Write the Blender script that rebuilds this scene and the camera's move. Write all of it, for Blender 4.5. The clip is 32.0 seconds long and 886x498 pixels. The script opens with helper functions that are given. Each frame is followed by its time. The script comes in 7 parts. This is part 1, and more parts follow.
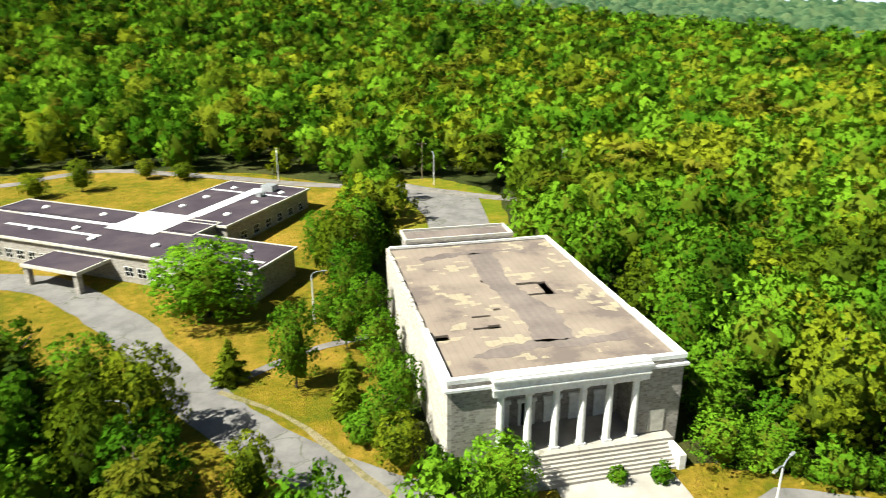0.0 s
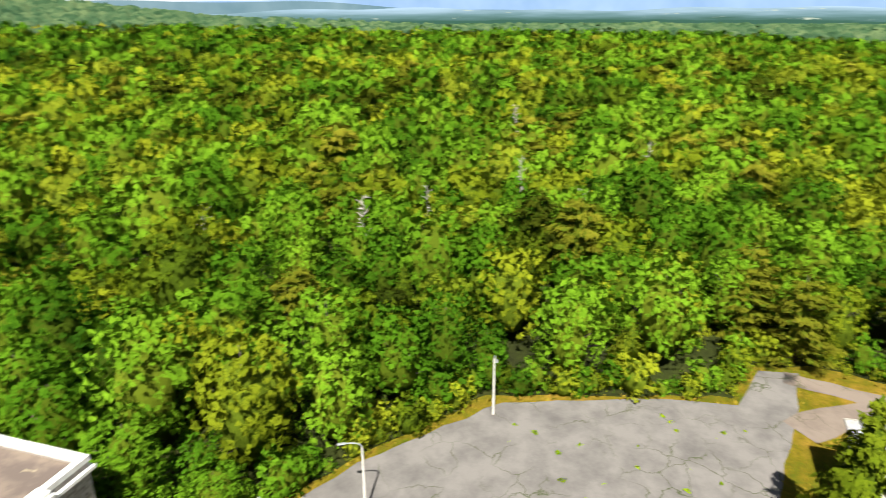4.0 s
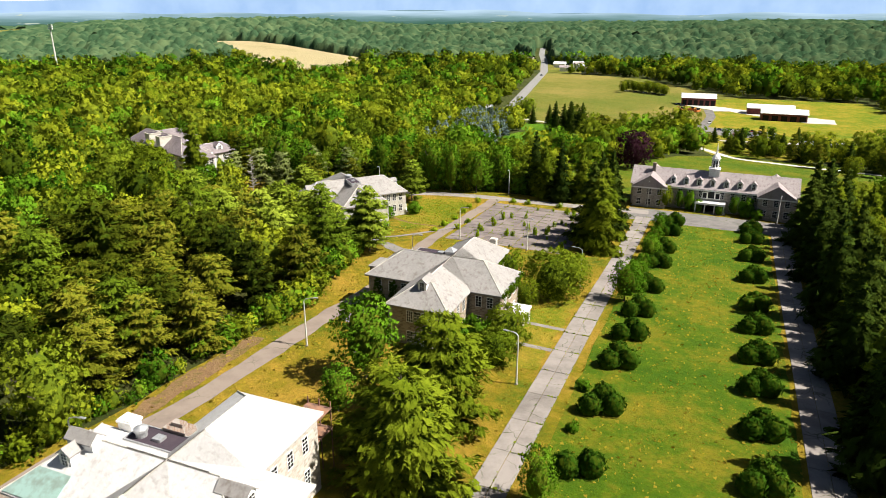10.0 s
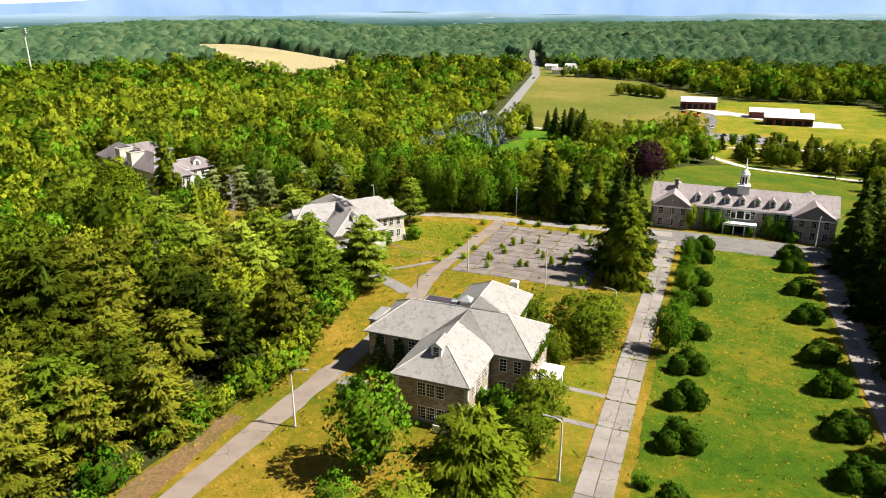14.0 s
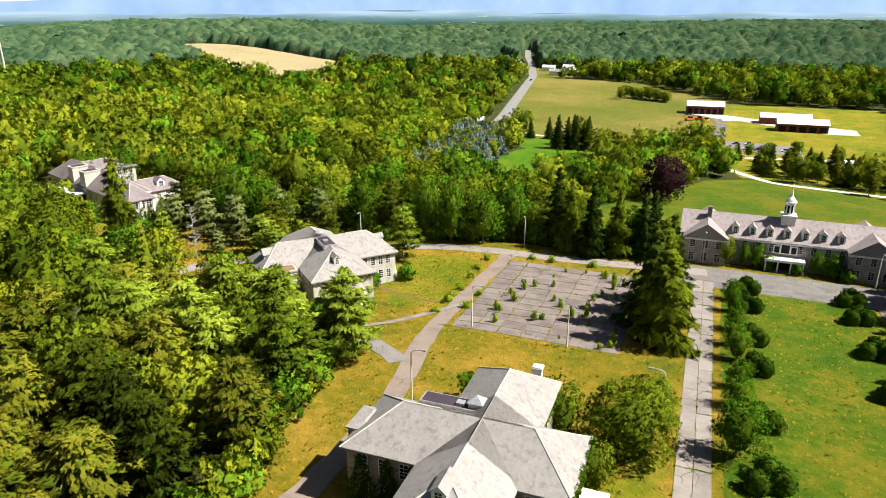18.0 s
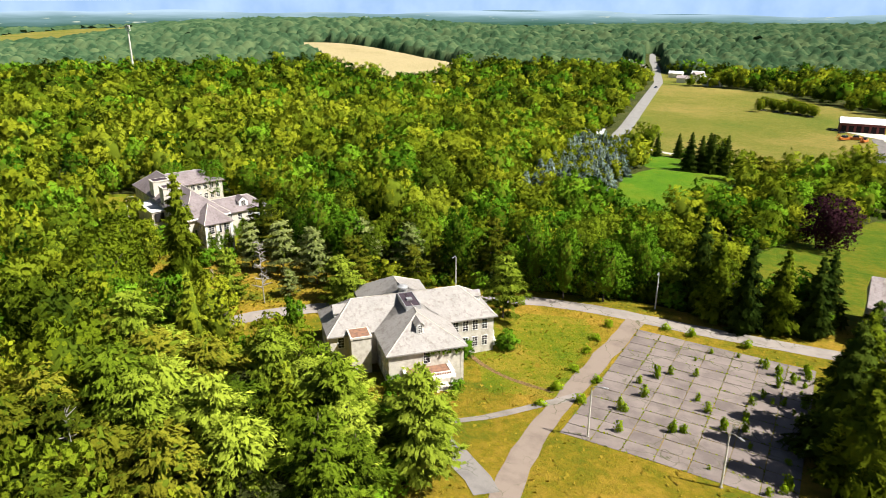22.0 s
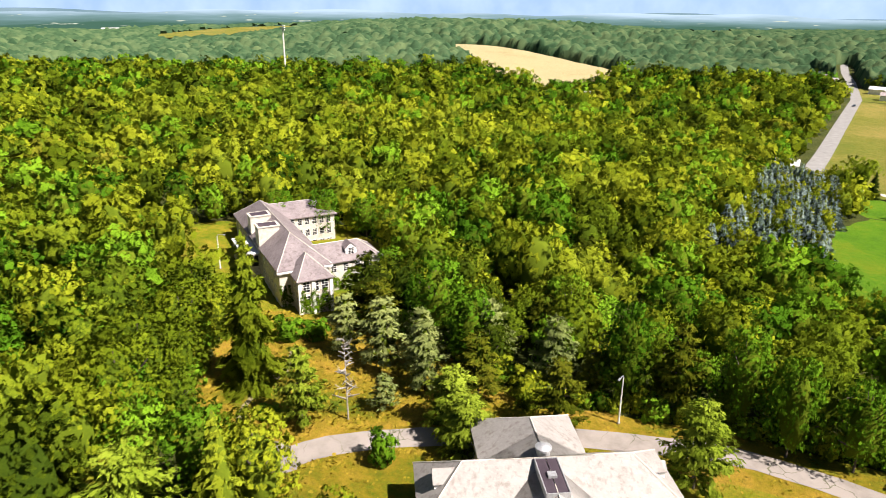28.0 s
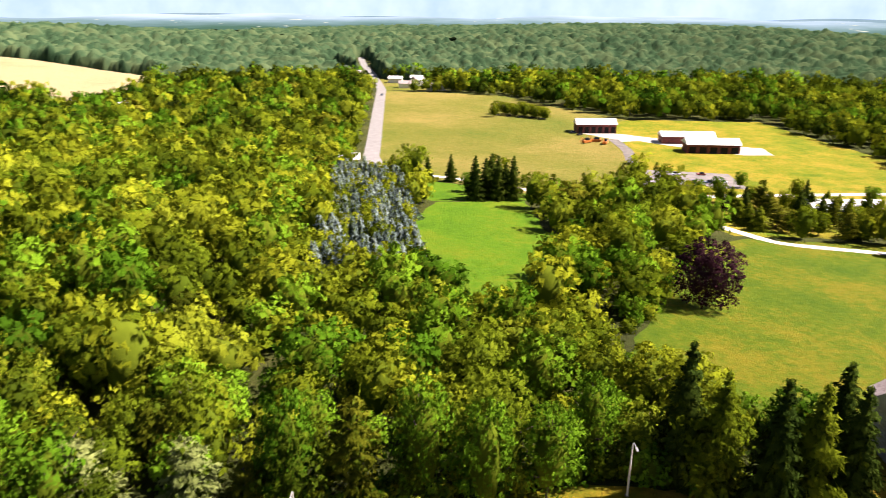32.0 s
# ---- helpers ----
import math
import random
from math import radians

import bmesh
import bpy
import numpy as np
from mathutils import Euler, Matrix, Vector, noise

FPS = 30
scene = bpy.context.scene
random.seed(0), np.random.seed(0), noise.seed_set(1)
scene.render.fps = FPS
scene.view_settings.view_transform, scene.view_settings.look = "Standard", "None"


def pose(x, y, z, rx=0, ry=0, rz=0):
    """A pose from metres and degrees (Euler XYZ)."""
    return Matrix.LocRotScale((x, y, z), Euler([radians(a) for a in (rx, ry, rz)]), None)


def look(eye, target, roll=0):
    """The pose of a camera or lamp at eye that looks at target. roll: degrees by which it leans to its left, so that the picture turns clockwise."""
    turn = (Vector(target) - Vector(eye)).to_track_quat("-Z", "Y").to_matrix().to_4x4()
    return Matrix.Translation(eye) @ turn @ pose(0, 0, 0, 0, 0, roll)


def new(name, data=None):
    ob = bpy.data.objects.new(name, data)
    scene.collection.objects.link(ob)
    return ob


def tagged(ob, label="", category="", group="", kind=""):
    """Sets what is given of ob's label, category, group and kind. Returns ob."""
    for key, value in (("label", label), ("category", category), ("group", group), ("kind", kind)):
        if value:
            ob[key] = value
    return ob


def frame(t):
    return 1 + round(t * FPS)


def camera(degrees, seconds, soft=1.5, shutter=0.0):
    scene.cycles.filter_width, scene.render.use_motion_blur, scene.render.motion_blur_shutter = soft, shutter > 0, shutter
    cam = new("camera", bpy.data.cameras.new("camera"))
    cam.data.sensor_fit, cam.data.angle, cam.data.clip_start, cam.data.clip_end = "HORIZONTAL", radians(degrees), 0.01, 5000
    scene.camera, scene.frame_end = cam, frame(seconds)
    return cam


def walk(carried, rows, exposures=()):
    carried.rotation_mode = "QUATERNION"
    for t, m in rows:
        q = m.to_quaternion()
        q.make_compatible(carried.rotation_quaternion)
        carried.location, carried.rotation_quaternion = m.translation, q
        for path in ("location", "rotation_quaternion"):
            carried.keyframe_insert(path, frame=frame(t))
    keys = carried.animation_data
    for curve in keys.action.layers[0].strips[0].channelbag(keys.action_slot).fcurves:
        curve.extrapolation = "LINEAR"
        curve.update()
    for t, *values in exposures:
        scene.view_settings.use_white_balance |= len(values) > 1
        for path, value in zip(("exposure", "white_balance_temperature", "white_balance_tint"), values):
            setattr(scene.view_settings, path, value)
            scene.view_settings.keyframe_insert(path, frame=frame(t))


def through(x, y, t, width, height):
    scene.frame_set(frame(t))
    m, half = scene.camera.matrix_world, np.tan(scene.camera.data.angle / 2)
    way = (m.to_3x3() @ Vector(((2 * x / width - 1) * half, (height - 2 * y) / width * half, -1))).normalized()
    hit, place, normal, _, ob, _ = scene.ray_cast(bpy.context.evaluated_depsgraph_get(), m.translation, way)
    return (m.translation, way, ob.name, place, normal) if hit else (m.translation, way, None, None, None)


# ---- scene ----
cam = camera(65.0, 32.0, 0.75, 0.5)
EXPOSURE = 1.5
METRES, EYE, TILT, LEAN, TURN = 207.0, 58.0, -19.5, 0.0, -12.8
ROWS = [
    (0.0, 0.0, 0.0, 0.0, 0.0, 0.0, -0.0),
    (0.5, -0.0036, 0.01, 0.003, -5.44, -0.13, 1.97),
    (1.0, -0.0064, 0.0201, 0.0061, -12.02, -0.54, 4.32),
    (1.5, -0.0085, 0.0303, 0.0097, -19.01, -1.29, 6.72),
    (2.0, -0.0094, 0.0408, 0.0132, -26.08, -2.3, 9.04),
    (2.5, -0.009, 0.0511, 0.0168, -33.3, -3.63, 11.28),
    (4.5, 0.0042, 0.0906, 0.0309, -67.09, -12.68, 18.38),
    (5.0, 0.0106, 0.0994, 0.0339, -76.22, -15.61, 19.17),
    (5.5, 0.0188, 0.1071, 0.0363, -85.4, -18.62, 19.58),
    (6.0, 0.0275, 0.1138, 0.0388, -94.67, -21.71, 19.49),
    (6.5, 0.037, 0.1184, 0.0404, -103.77, -24.69, 18.98),
    (7.0, 0.047, 0.1219, 0.0419, -112.9, -27.57, 18.03),
    (7.5, 0.0579, 0.1247, 0.043, -121.93, -30.23, 16.58),
    (8.0, 0.069, 0.1254, 0.0435, -130.78, -32.64, 14.84),
    (8.5, 0.0804, 0.1253, 0.0435, -138.98, -34.57, 12.88),
    (9.0, 0.0921, 0.1233, 0.0426, -141.98, -35.2, 12.11),
    (9.5, 0.1028, 0.1196, 0.0415, -144.42, -35.68, 11.49),
    (10.0, 0.1134, 0.1148, 0.0398, -146.32, -36.03, 11.0),
    (10.5, 0.1237, 0.1088, 0.0377, -147.18, -36.17, 10.81),
    (11.0, 0.1337, 0.1017, 0.0352, -147.39, -36.19, 10.8),
    (11.5, 0.1433, 0.0938, 0.0323, -147.41, -36.18, 10.82),
    (12.0, 0.153, 0.0849, 0.0289, -147.43, -36.18, 10.85),
    (12.5, 0.1627, 0.0753, 0.0251, -147.45, -36.17, 10.85),
    (13.0, 0.1724, 0.0648, 0.0212, -147.47, -36.17, 10.85),
    (13.5, 0.1821, 0.0539, 0.0173, -147.47, -36.16, 10.85),
    (14.0, 0.192, 0.0423, 0.0131, -147.48, -36.14, 10.85),
    (14.5, 0.2019, 0.0301, 0.0088, -147.55, -36.15, 10.83),
    (16.5, 0.2427, -0.022, -0.0093, -147.81, -36.25, 10.71),
    (17.0, 0.2534, -0.0362, -0.0141, -147.89, -36.28, 10.68),
    (17.5, 0.2642, -0.0506, -0.0189, -147.95, -36.31, 10.63),
    (18.0, 0.2755, -0.0654, -0.0243, -148.0, -36.34, 10.59),
    (18.5, 0.2862, -0.0802, -0.0291, -147.48, -36.26, 10.76),
    (19.0, 0.2974, -0.0951, -0.0341, -146.11, -36.01, 11.16),
    (19.5, 0.3084, -0.1102, -0.0391, -144.65, -35.73, 11.57),
    (20.0, 0.3201, -0.1252, -0.0442, -143.2, -35.43, 11.94),
    (20.5, 0.3316, -0.1403, -0.0492, -141.89, -35.15, 12.28),
    (21.0, 0.3434, -0.1553, -0.054, -141.02, -34.96, 12.46),
    (21.5, 0.3555, -0.17, -0.0586, -140.17, -34.79, 12.63),
    (22.0, 0.3679, -0.1846, -0.0632, -138.84, -34.5, 12.89),
    (22.5, 0.3807, -0.199, -0.0679, -136.75, -34.02, 13.37),
    (23.0, 0.3938, -0.2129, -0.0724, -134.24, -33.41, 13.96),
    (23.5, 0.4071, -0.2265, -0.0772, -131.13, -32.62, 14.61),
    (24.0, 0.4205, -0.2397, -0.0816, -127.9, -31.78, 15.27),
    (24.5, 0.4345, -0.2525, -0.086, -125.86, -31.24, 15.63),
    (25.0, 0.4487, -0.2646, -0.0902, -124.74, -30.92, 15.8),
    (25.5, 0.4631, -0.2761, -0.0942, -124.25, -30.78, 15.88),
    (27.5, 0.5235, -0.3171, -0.1105, -125.42, -31.1, 15.53),
    (28.0, 0.5383, -0.3266, -0.1146, -126.57, -31.4, 15.32),
    (28.5, 0.5526, -0.3362, -0.1185, -129.58, -32.18, 14.68),
    (29.0, 0.5672, -0.3456, -0.122, -134.63, -33.43, 13.52),
    (29.5, 0.5819, -0.355, -0.1257, -139.26, -34.47, 12.38),
    (30.0, 0.5958, -0.3648, -0.1292, -143.78, -35.41, 11.21),
    (30.5, 0.6092, -0.3751, -0.133, -148.54, -36.27, 9.9),
    (31.0, 0.6222, -0.3859, -0.1373, -153.22, -37.02, 8.55),
    (31.5, 0.6344, -0.3975, -0.1417, -157.8, -37.66, 7.13),
    (32.0, 0.6457, -0.4097, -0.1462, -162.34, -38.18, 5.7),
]
walk(cam, [(t, pose(0, 0, EYE, TILT, LEAN, TURN) @ pose(METRES * x, METRES * y, METRES * z, 90 + pitch, roll, yaw)) for t, x, y, z, yaw, pitch, roll in ROWS],
     exposures=[(t, EXPOSURE + e, k, tint) for t, e, k, tint in (
         (0.0, 0.05, 6300, 0), (2.5, -0.12, 6400, 5), (5.0, -0.12, 6480, 8), (7.0, -0.27, 6500, 10), (9.0, -0.2, 6500, 10), (14.0, -0.12, 6500, 10),
         (25.0, -0.1, 6500, 11), (28.0, 0.03, 6650, 16), (30.0, 0.2, 6800, 21), (32.0, 0.36, 6900, 26))])

# ---- light ----
SUN_AZ, SUN_EL = radians(-101.0), radians(51.0)
to_sun = Vector((math.sin(SUN_AZ) * math.cos(SUN_EL), math.cos(SUN_AZ) * math.cos(SUN_EL), math.sin(SUN_EL)))
sun = new("sun", bpy.data.lights.new("sun", "SUN"))
sun.data.energy, sun.data.angle, sun.data.color = 5.0, radians(0.5), (1.0, 0.95, 0.86)
sun.matrix_world = look(to_sun * 900, (0, 0, 0))
world = bpy.data.worlds.new("world")
scene.world = world
world.use_nodes = True
wn = world.node_tree
wn.nodes.clear()
sky = wn.nodes.new("ShaderNodeTexSky")
sky.sky_type, sky.sun_disc = "NISHITA", False
sky.sun_elevation, sky.sun_rotation = SUN_EL, SUN_AZ
sky.air_density, sky.dust_density = 1.0, 1.5
bg = wn.nodes.new("ShaderNodeBackground")
bg.inputs["Strength"].default_value = 0.027
wo = wn.nodes.new("ShaderNodeOutputWorld")
wn.links.new(sky.outputs[0], bg.inputs[0])
wn.links.new(bg.outputs[0], wo.inputs[0])

# ---- materials ----
class Nodes:
    """A small builder of node materials."""

    def __init__(self, name):
        self.m = bpy.data.materials.new(name)
        self.m.use_nodes = True
        self.t = self.m.node_tree
        self.t.nodes.clear()

    def n(self, kind, **kw):
        node = self.t.nodes.new(kind)
        for k, v in kw.items():
            if k in node.inputs:
                node.inputs[k].default_value = v
        return node

    def link(self, a, b):
        self.t.links.new(a, b)

    def coords(self):
        return self.n("ShaderNodeTexCoord").outputs["Object"]

    def position(self):
        return self.n("ShaderNodeNewGeometry").outputs["Position"]

    def noise(self, vec, scale, detail=4.0, rough=0.6, stretch=None):
        if stretch:
            mp = self.n("ShaderNodeMapping")
            mp.inputs["Scale"].default_value = stretch
            self.link(vec, mp.inputs["Vector"])
            vec = mp.outputs[0]
        t = self.n("ShaderNodeTexNoise", Scale=scale, Detail=detail, Roughness=rough)
        self.link(vec, t.inputs["Vector"])
        return t.outputs["Fac"]

    def ramp(self, fac, stops):
        r = self.n("ShaderNodeValToRGB")
        el = r.color_ramp.elements
        while len(el) < len(stops):
            el.new(0.5)
        for e, (p, c) in zip(el, stops):
            e.position, e.color = p, (*c, 1)
        self.link(fac, r.inputs[0])
        return r.outputs[0]

    def mix(self, fac, a, b, mode="MIX"):
        x = self.n("ShaderNodeMix")
        x.data_type, x.blend_type = "RGBA", mode
        for sock, v in ((x.inputs[0], fac), (x.inputs[6], a), (x.inputs[7], b)):
            if isinstance(v, (int, float)):
                sock.default_value = v
            elif isinstance(v, tuple):
                sock.default_value = (*v, 1)
            else:
                self.link(v, sock)
        return x.outputs[2]

    def math(self, op, a, b=0.0):
        x = self.n("ShaderNodeMath")
        x.operation = op
        for sock, v in ((x.inputs[0], a), (x.inputs[1], b)):
            if isinstance(v, (int, float)):
                sock.default_value = v
            else:
                self.link(v, sock)
        return x.outputs[0]

    def bump(self, height, strength=0.3, dist=0.05):
        b = self.n("ShaderNodeBump", Strength=strength, Distance=dist)
        self.link(height, b.inputs["Height"])
        return b.outputs[0]

    def finish(self, colour, rough=0.8, normal=None, metal=0.0, spec=0.4):
        p = self.n("ShaderNodeBsdfPrincipled", Roughness=rough, Metallic=metal)
        p.inputs["Specular IOR Level"].default_value = spec
        if isinstance(colour, tuple):
            p.inputs["Base Color"].default_value = (*colour, 1)
        else:
            self.link(colour, p.inputs["Base Color"])
        if normal:
            self.link(normal, p.inputs["Normal"])
        o = self.n("ShaderNodeOutputMaterial")
        self.link(p.outputs[0], o.inputs[0])
        return self.m


def plain(name, colour, dark=None, rough=0.7, scale=2.0, metal=0.0, bump=0.2, spec=0.4):
    """A painted, metal or wooden surface with worn patches at two scales."""
    k = Nodes(name)
    c = k.coords()
    dark = dark or tuple(v * 0.6 for v in colour)
    a = k.noise(c, scale, 5)
    b = k.noise(c, scale * 7, 3)
    col = k.mix(k.math("MULTIPLY", b, 0.35), k.ramp(a, [(0.35, dark), (0.6, colour)]), dark)
    return k.finish(col, rough, k.bump(b, bump, 0.02), metal, spec)


def leaf(name, tones, through=0.35, patch=0.11, holes=True):
    """Foliage: a diffuse and a translucent leaf, its tone varied by leaf, by clump, by tree and by stand; holes part a clump into leaves."""
    k = Nodes(name)
    g = k.n("ShaderNodeNewGeometry")
    inf = k.n("ShaderNodeObjectInfo")
    own = k.n("ShaderNodeAttribute")
    own.attribute_name = "tone"
    stand = k.noise(g.outputs["Position"], patch, 2, 0.5)
    wide = k.noise(g.outputs["Position"], 0.018, 2, 0.5)
    fine = k.noise(g.outputs["Position"], 2.9, 4, 0.78)
    f = k.math("ADD", k.math("MULTIPLY", g.outputs["Random Per Island"], 0.08), k.math("MULTIPLY", stand, 0.55))
    f = k.math("ADD", f, k.math("MULTIPLY", wide, 0.5))
    f = k.math("ADD", f, k.math("MULTIPLY", fine, 0.34))
    f = k.math("ADD", f, k.math("MULTIPLY", own.outputs["Fac"], 0.61))
    f = k.math("ADD", f, k.math("MULTIPLY", inf.outputs["Random"], 0.2))
    col = k.ramp(k.math("SUBTRACT", f, 0.60), [(0.12, tones[0]), (0.44, tones[1]), (0.78, tones[2])])
    nrm = k.bump(fine, 0.45, 0.5)
    d = k.n("ShaderNodeBsdfDiffuse", Roughness=0.6)
    t = k.n("ShaderNodeBsdfTranslucent")
    k.link(col, d.inputs["Color"]), k.link(nrm, d.inputs["Normal"])
    k.link(col, t.inputs["Color"])
    m1 = k.n("ShaderNodeMixShader", Fac=through)
    k.link(d.outputs[0], m1.inputs[1]), k.link(t.outputs[0], m1.inputs[2])
    out = m1.outputs[0]
    if holes:
        cut = k.math("GREATER_THAN", k.noise(g.outputs["Position"], 1.9, 5, 0.82), 0.465)
        m3 = k.n("ShaderNodeMixShader")
        tr = k.n("ShaderNodeBsdfTransparent")
        k.link(cut, m3.inputs[0]), k.link(tr.outputs[0], m3.inputs[1]), k.link(out, m3.inputs[2])
        out = m3.outputs[0]
    o = k.n("ShaderNodeOutputMaterial")
    k.link(out, o.inputs[0])
    return k.m


# Inner crown mass: shade inside the crown is put into darker leaf tones.
INNER_SHADE = leaf("inner_crown_shade", [(0.024, 0.042, 0.004), (0.054, 0.084, 0.006), (0.098, 0.132, 0.010)], 0.1, 0.11, False)


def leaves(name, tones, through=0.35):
    """The leaf clumps' material and the crown's inner one, darker to paint in shade."""
    return leaf(name, tones, through), INNER_SHADE


def grass(name, a, b, c3, scale=0.09):
    """Grass in patches at three scales: swards, tussocks and blades."""
    k = Nodes(name)
    p = k.position()
    big = k.noise(p, scale, 5, 0.65)
    mid = k.noise(p, 0.55, 4, 0.65)
    fine = k.noise(p, 2.3, 4, 0.7)
    vf = k.noise(p, 9.0, 3, 0.7)
    f = k.math("ADD", k.math("MULTIPLY", big, 0.75), k.math("MULTIPLY", mid, 0.45))
    f = k.math("ADD", f, k.math("MULTIPLY", fine, 0.2))
    col = k.ramp(k.math("SUBTRACT", f, 0.17), [(0.36, a), (0.5, b), (0.66, c3)])
    col = k.mix(k.ramp(fine, [(0.45, (0, 0, 0)), (0.75, (0.6, 0.6, 0.6))]), col, tuple(v * 0.4 for v in a))
    col = k.mix(k.math("MULTIPLY", vf, 0.45), col, tuple(v * 0.35 for v in a))
    return k.finish(col, 0.95, k.bump(k.math("ADD", fine, vf), 0.9, 0.3), 0, 0.1)


def paving(name, a, b, crack, scale=0.25, rough=0.9, grit=0.25):
    """Worn concrete or asphalt with stains, patches and fine cracks."""
    k = Nodes(name)
    p = k.position()
    inf = k.n("ShaderNodeObjectInfo")
    big = k.noise(p, scale, 6, 0.65)
    fine = k.noise(p, 6.0, 4, 0.7)
    col = k.ramp(k.math("ADD", k.math("MULTIPLY", big, 0.85), k.math("MULTIPLY", inf.outputs["Random"], 0.18)), [(0.35, a), (0.62, b)])
    col = k.mix(k.math("MULTIPLY", fine, grit), col, tuple(v * 0.5 for v in a))
    v = k.n("ShaderNodeTexVoronoi", Scale=0.22)
    v.feature = "DISTANCE_TO_EDGE"
    w = k.n("ShaderNodeVectorMath")
    w.operation = "ADD"
    wob = k.n("ShaderNodeTexNoise", Scale=0.35, Detail=4.0)
    k.link(p, wob.inputs["Vector"])
    sc = k.n("ShaderNodeVectorMath")
    sc.operation = "SCALE"
    sc.inputs["Scale"].default_value = 3.0
    k.link(wob.outputs["Color"], sc.inputs[0])
    k.link(p, w.inputs[0]), k.link(sc.outputs[0], w.inputs[1])
    k.link(w.outputs[0], v.inputs["Vector"])
    line = k.ramp(v.outputs["Distance"], [(0.0, (1, 1, 1)), (0.022, (0, 0, 0))])
    line = k.mix(1.0, line, k.ramp(k.noise(p, 0.12, 2), [(0.45, (0, 0, 0)), (0.6, (1, 1, 1))]), "MULTIPLY")
    col = k.mix(line, col, crack)
    return k.finish(col, rough, k.bump(fine, 0.3, 0.03), 0, 0.25)


def stone(name, a, b, c3, mortar, w=0.62, h=0.3):
    """Coursed rubble stone."""
    k = Nodes(name)
    c = k.coords()
    s = k.n("ShaderNodeSeparateXYZ")
    k.link(c, s.inputs[0])
    u = k.n("ShaderNodeCombineXYZ")
    k.link(k.math("ADD", s.outputs[0], s.outputs[1]), u.inputs[0]), k.link(s.outputs[2], u.inputs[1])
    br = k.n("ShaderNodeTexBrick", Scale=1.0)
    br.inputs["Mortar Size"].default_value = 0.022
    br.inputs["Brick Width"].default_value, br.inputs["Row Height"].default_value = w, h
    br.inputs["Color1"].default_value, br.inputs["Color2"].default_value = (0, 0, 0, 1), (1, 1, 1, 1)
    br.inputs["Mortar"].default_value = (0.5, 0.5, 0.5, 1)
    br.offset, br.squash, br.squash_frequency = 0.42, 0.7, 3
    wob = k.n("ShaderNodeTexNoise", Scale=1.3, Detail=3.0)
    k.link(u.outputs[0], wob.inputs["Vector"])
    add = k.n("ShaderNodeVectorMath")
    add.operation = "MULTIPLY_ADD"
    add.inputs[1].default_value = (0.2, 0.2, 0.2)
    k.link(wob.outputs["Color"], add.inputs[0]), k.link(u.outputs[0], add.inputs[2])
    k.link(add.outputs[0], br.inputs["Vector"])
    big, fine = k.noise(c, 0.35, 4), k.noise(c, 7.0, 4, 0.7)
    f = k.math("ADD", k.math("MULTIPLY", br.outputs["Color"], 0.55), k.math("MULTIPLY", big, 0.5))
    col = k.ramp(f, [(0.15, a), (0.45, b), (0.8, c3)])
    col = k.mix(br.outputs["Fac"], col, mortar)
    col = k.mix(k.math("MULTIPLY", fine, 0.3), col, tuple(v * 0.5 for v in a))
    hgt = k.math("SUBTRACT", fine, br.outputs["Fac"])
    return k.finish(col, 0.9, k.bump(hgt, 0.6, 0.05), 0, 0.2)


def slate(name, a, b, streak, row=0.23):
    """Slate courses, weathered, with streaks down the slope."""
    k = Nodes(name)
    c = k.coords()
    s = k.n("ShaderNodeSeparateXYZ")
    k.link(c, s.inputs[0])
    u = k.n("ShaderNodeCombineXYZ")
    k.link(k.math("ADD", s.outputs[0], s.outputs[1]), u.inputs[0]), k.link(k.math("MULTIPLY", s.outputs[2], 1.6), u.inputs[1])
    br = k.n("ShaderNodeTexBrick", Scale=1.0)
    br.inputs["Mortar Size"].default_value = 0.012
    br.inputs["Brick Width"].default_value, br.inputs["Row Height"].default_value = row * 1.3, row
    br.inputs["Color1"].default_value, br.inputs["Color2"].default_value = (0, 0, 0, 1), (1, 1, 1, 1)
    br.inputs["Mortar"].default_value = (0.1, 0.1, 0.1, 1)
    k.link(u.outputs[0], br.inputs["Vector"])
    big = k.noise(c, 0.28, 5)
    st = k.noise(c, 1.5, 4, 0.6, (1.0, 1.0, 0.12))
    f = k.math("ADD", k.math("MULTIPLY", br.outputs["Color"], 0.16), k.math("MULTIPLY", big, 0.6))
    col = k.ramp(f, [(0.16, a), (0.6, b)])
    col = k.mix(k.ramp(st, [(0.52, (0, 0, 0)), (0.7, (0.7, 0.7, 0.7))]), col, streak)
    return k.finish(col, 0.62, k.bump(k.math("SUBTRACT", br.outputs["Color"], k.math("MULTIPLY", br.outputs["Fac"], 2.0)), 0.35, 0.03), 0, 0.4)


def roofing(name, a, b, c3, scale=0.16):
    """Flat roof of gravel and felt, in blots of old and new stuff with felt laps."""
    k = Nodes(name)
    c = k.coords()
    big = k.noise(c, scale, 5, 0.55)
    mid = k.noise(c, 0.9, 5, 0.7)
    fine = k.noise(c, 9.0, 3, 0.7)
    lap = k.n("ShaderNodeTexWave", Scale=0.32, Distortion=0.6)
    lap.inputs["Detail"].default_value = 2.0
    k.link(c, lap.inputs["Vector"])
    f = k.math("ADD", k.math("MULTIPLY", big, 0.8), k.math("MULTIPLY", mid, 0.25))
    col = k.ramp(f, [(0.38, a), (0.5, b), (0.64, c3)])
    col = k.mix(k.math("MULTIPLY", lap.outputs["Fac"], 0.12), col, tuple(v * 0.6 for v in a))
    col = k.mix(k.math("MULTIPLY", fine, 0.3), col, tuple(v * 0.55 for v in a))
    return k.finish(col, 0.9, k.bump(fine, 0.4, 0.03), 0, 0.2)


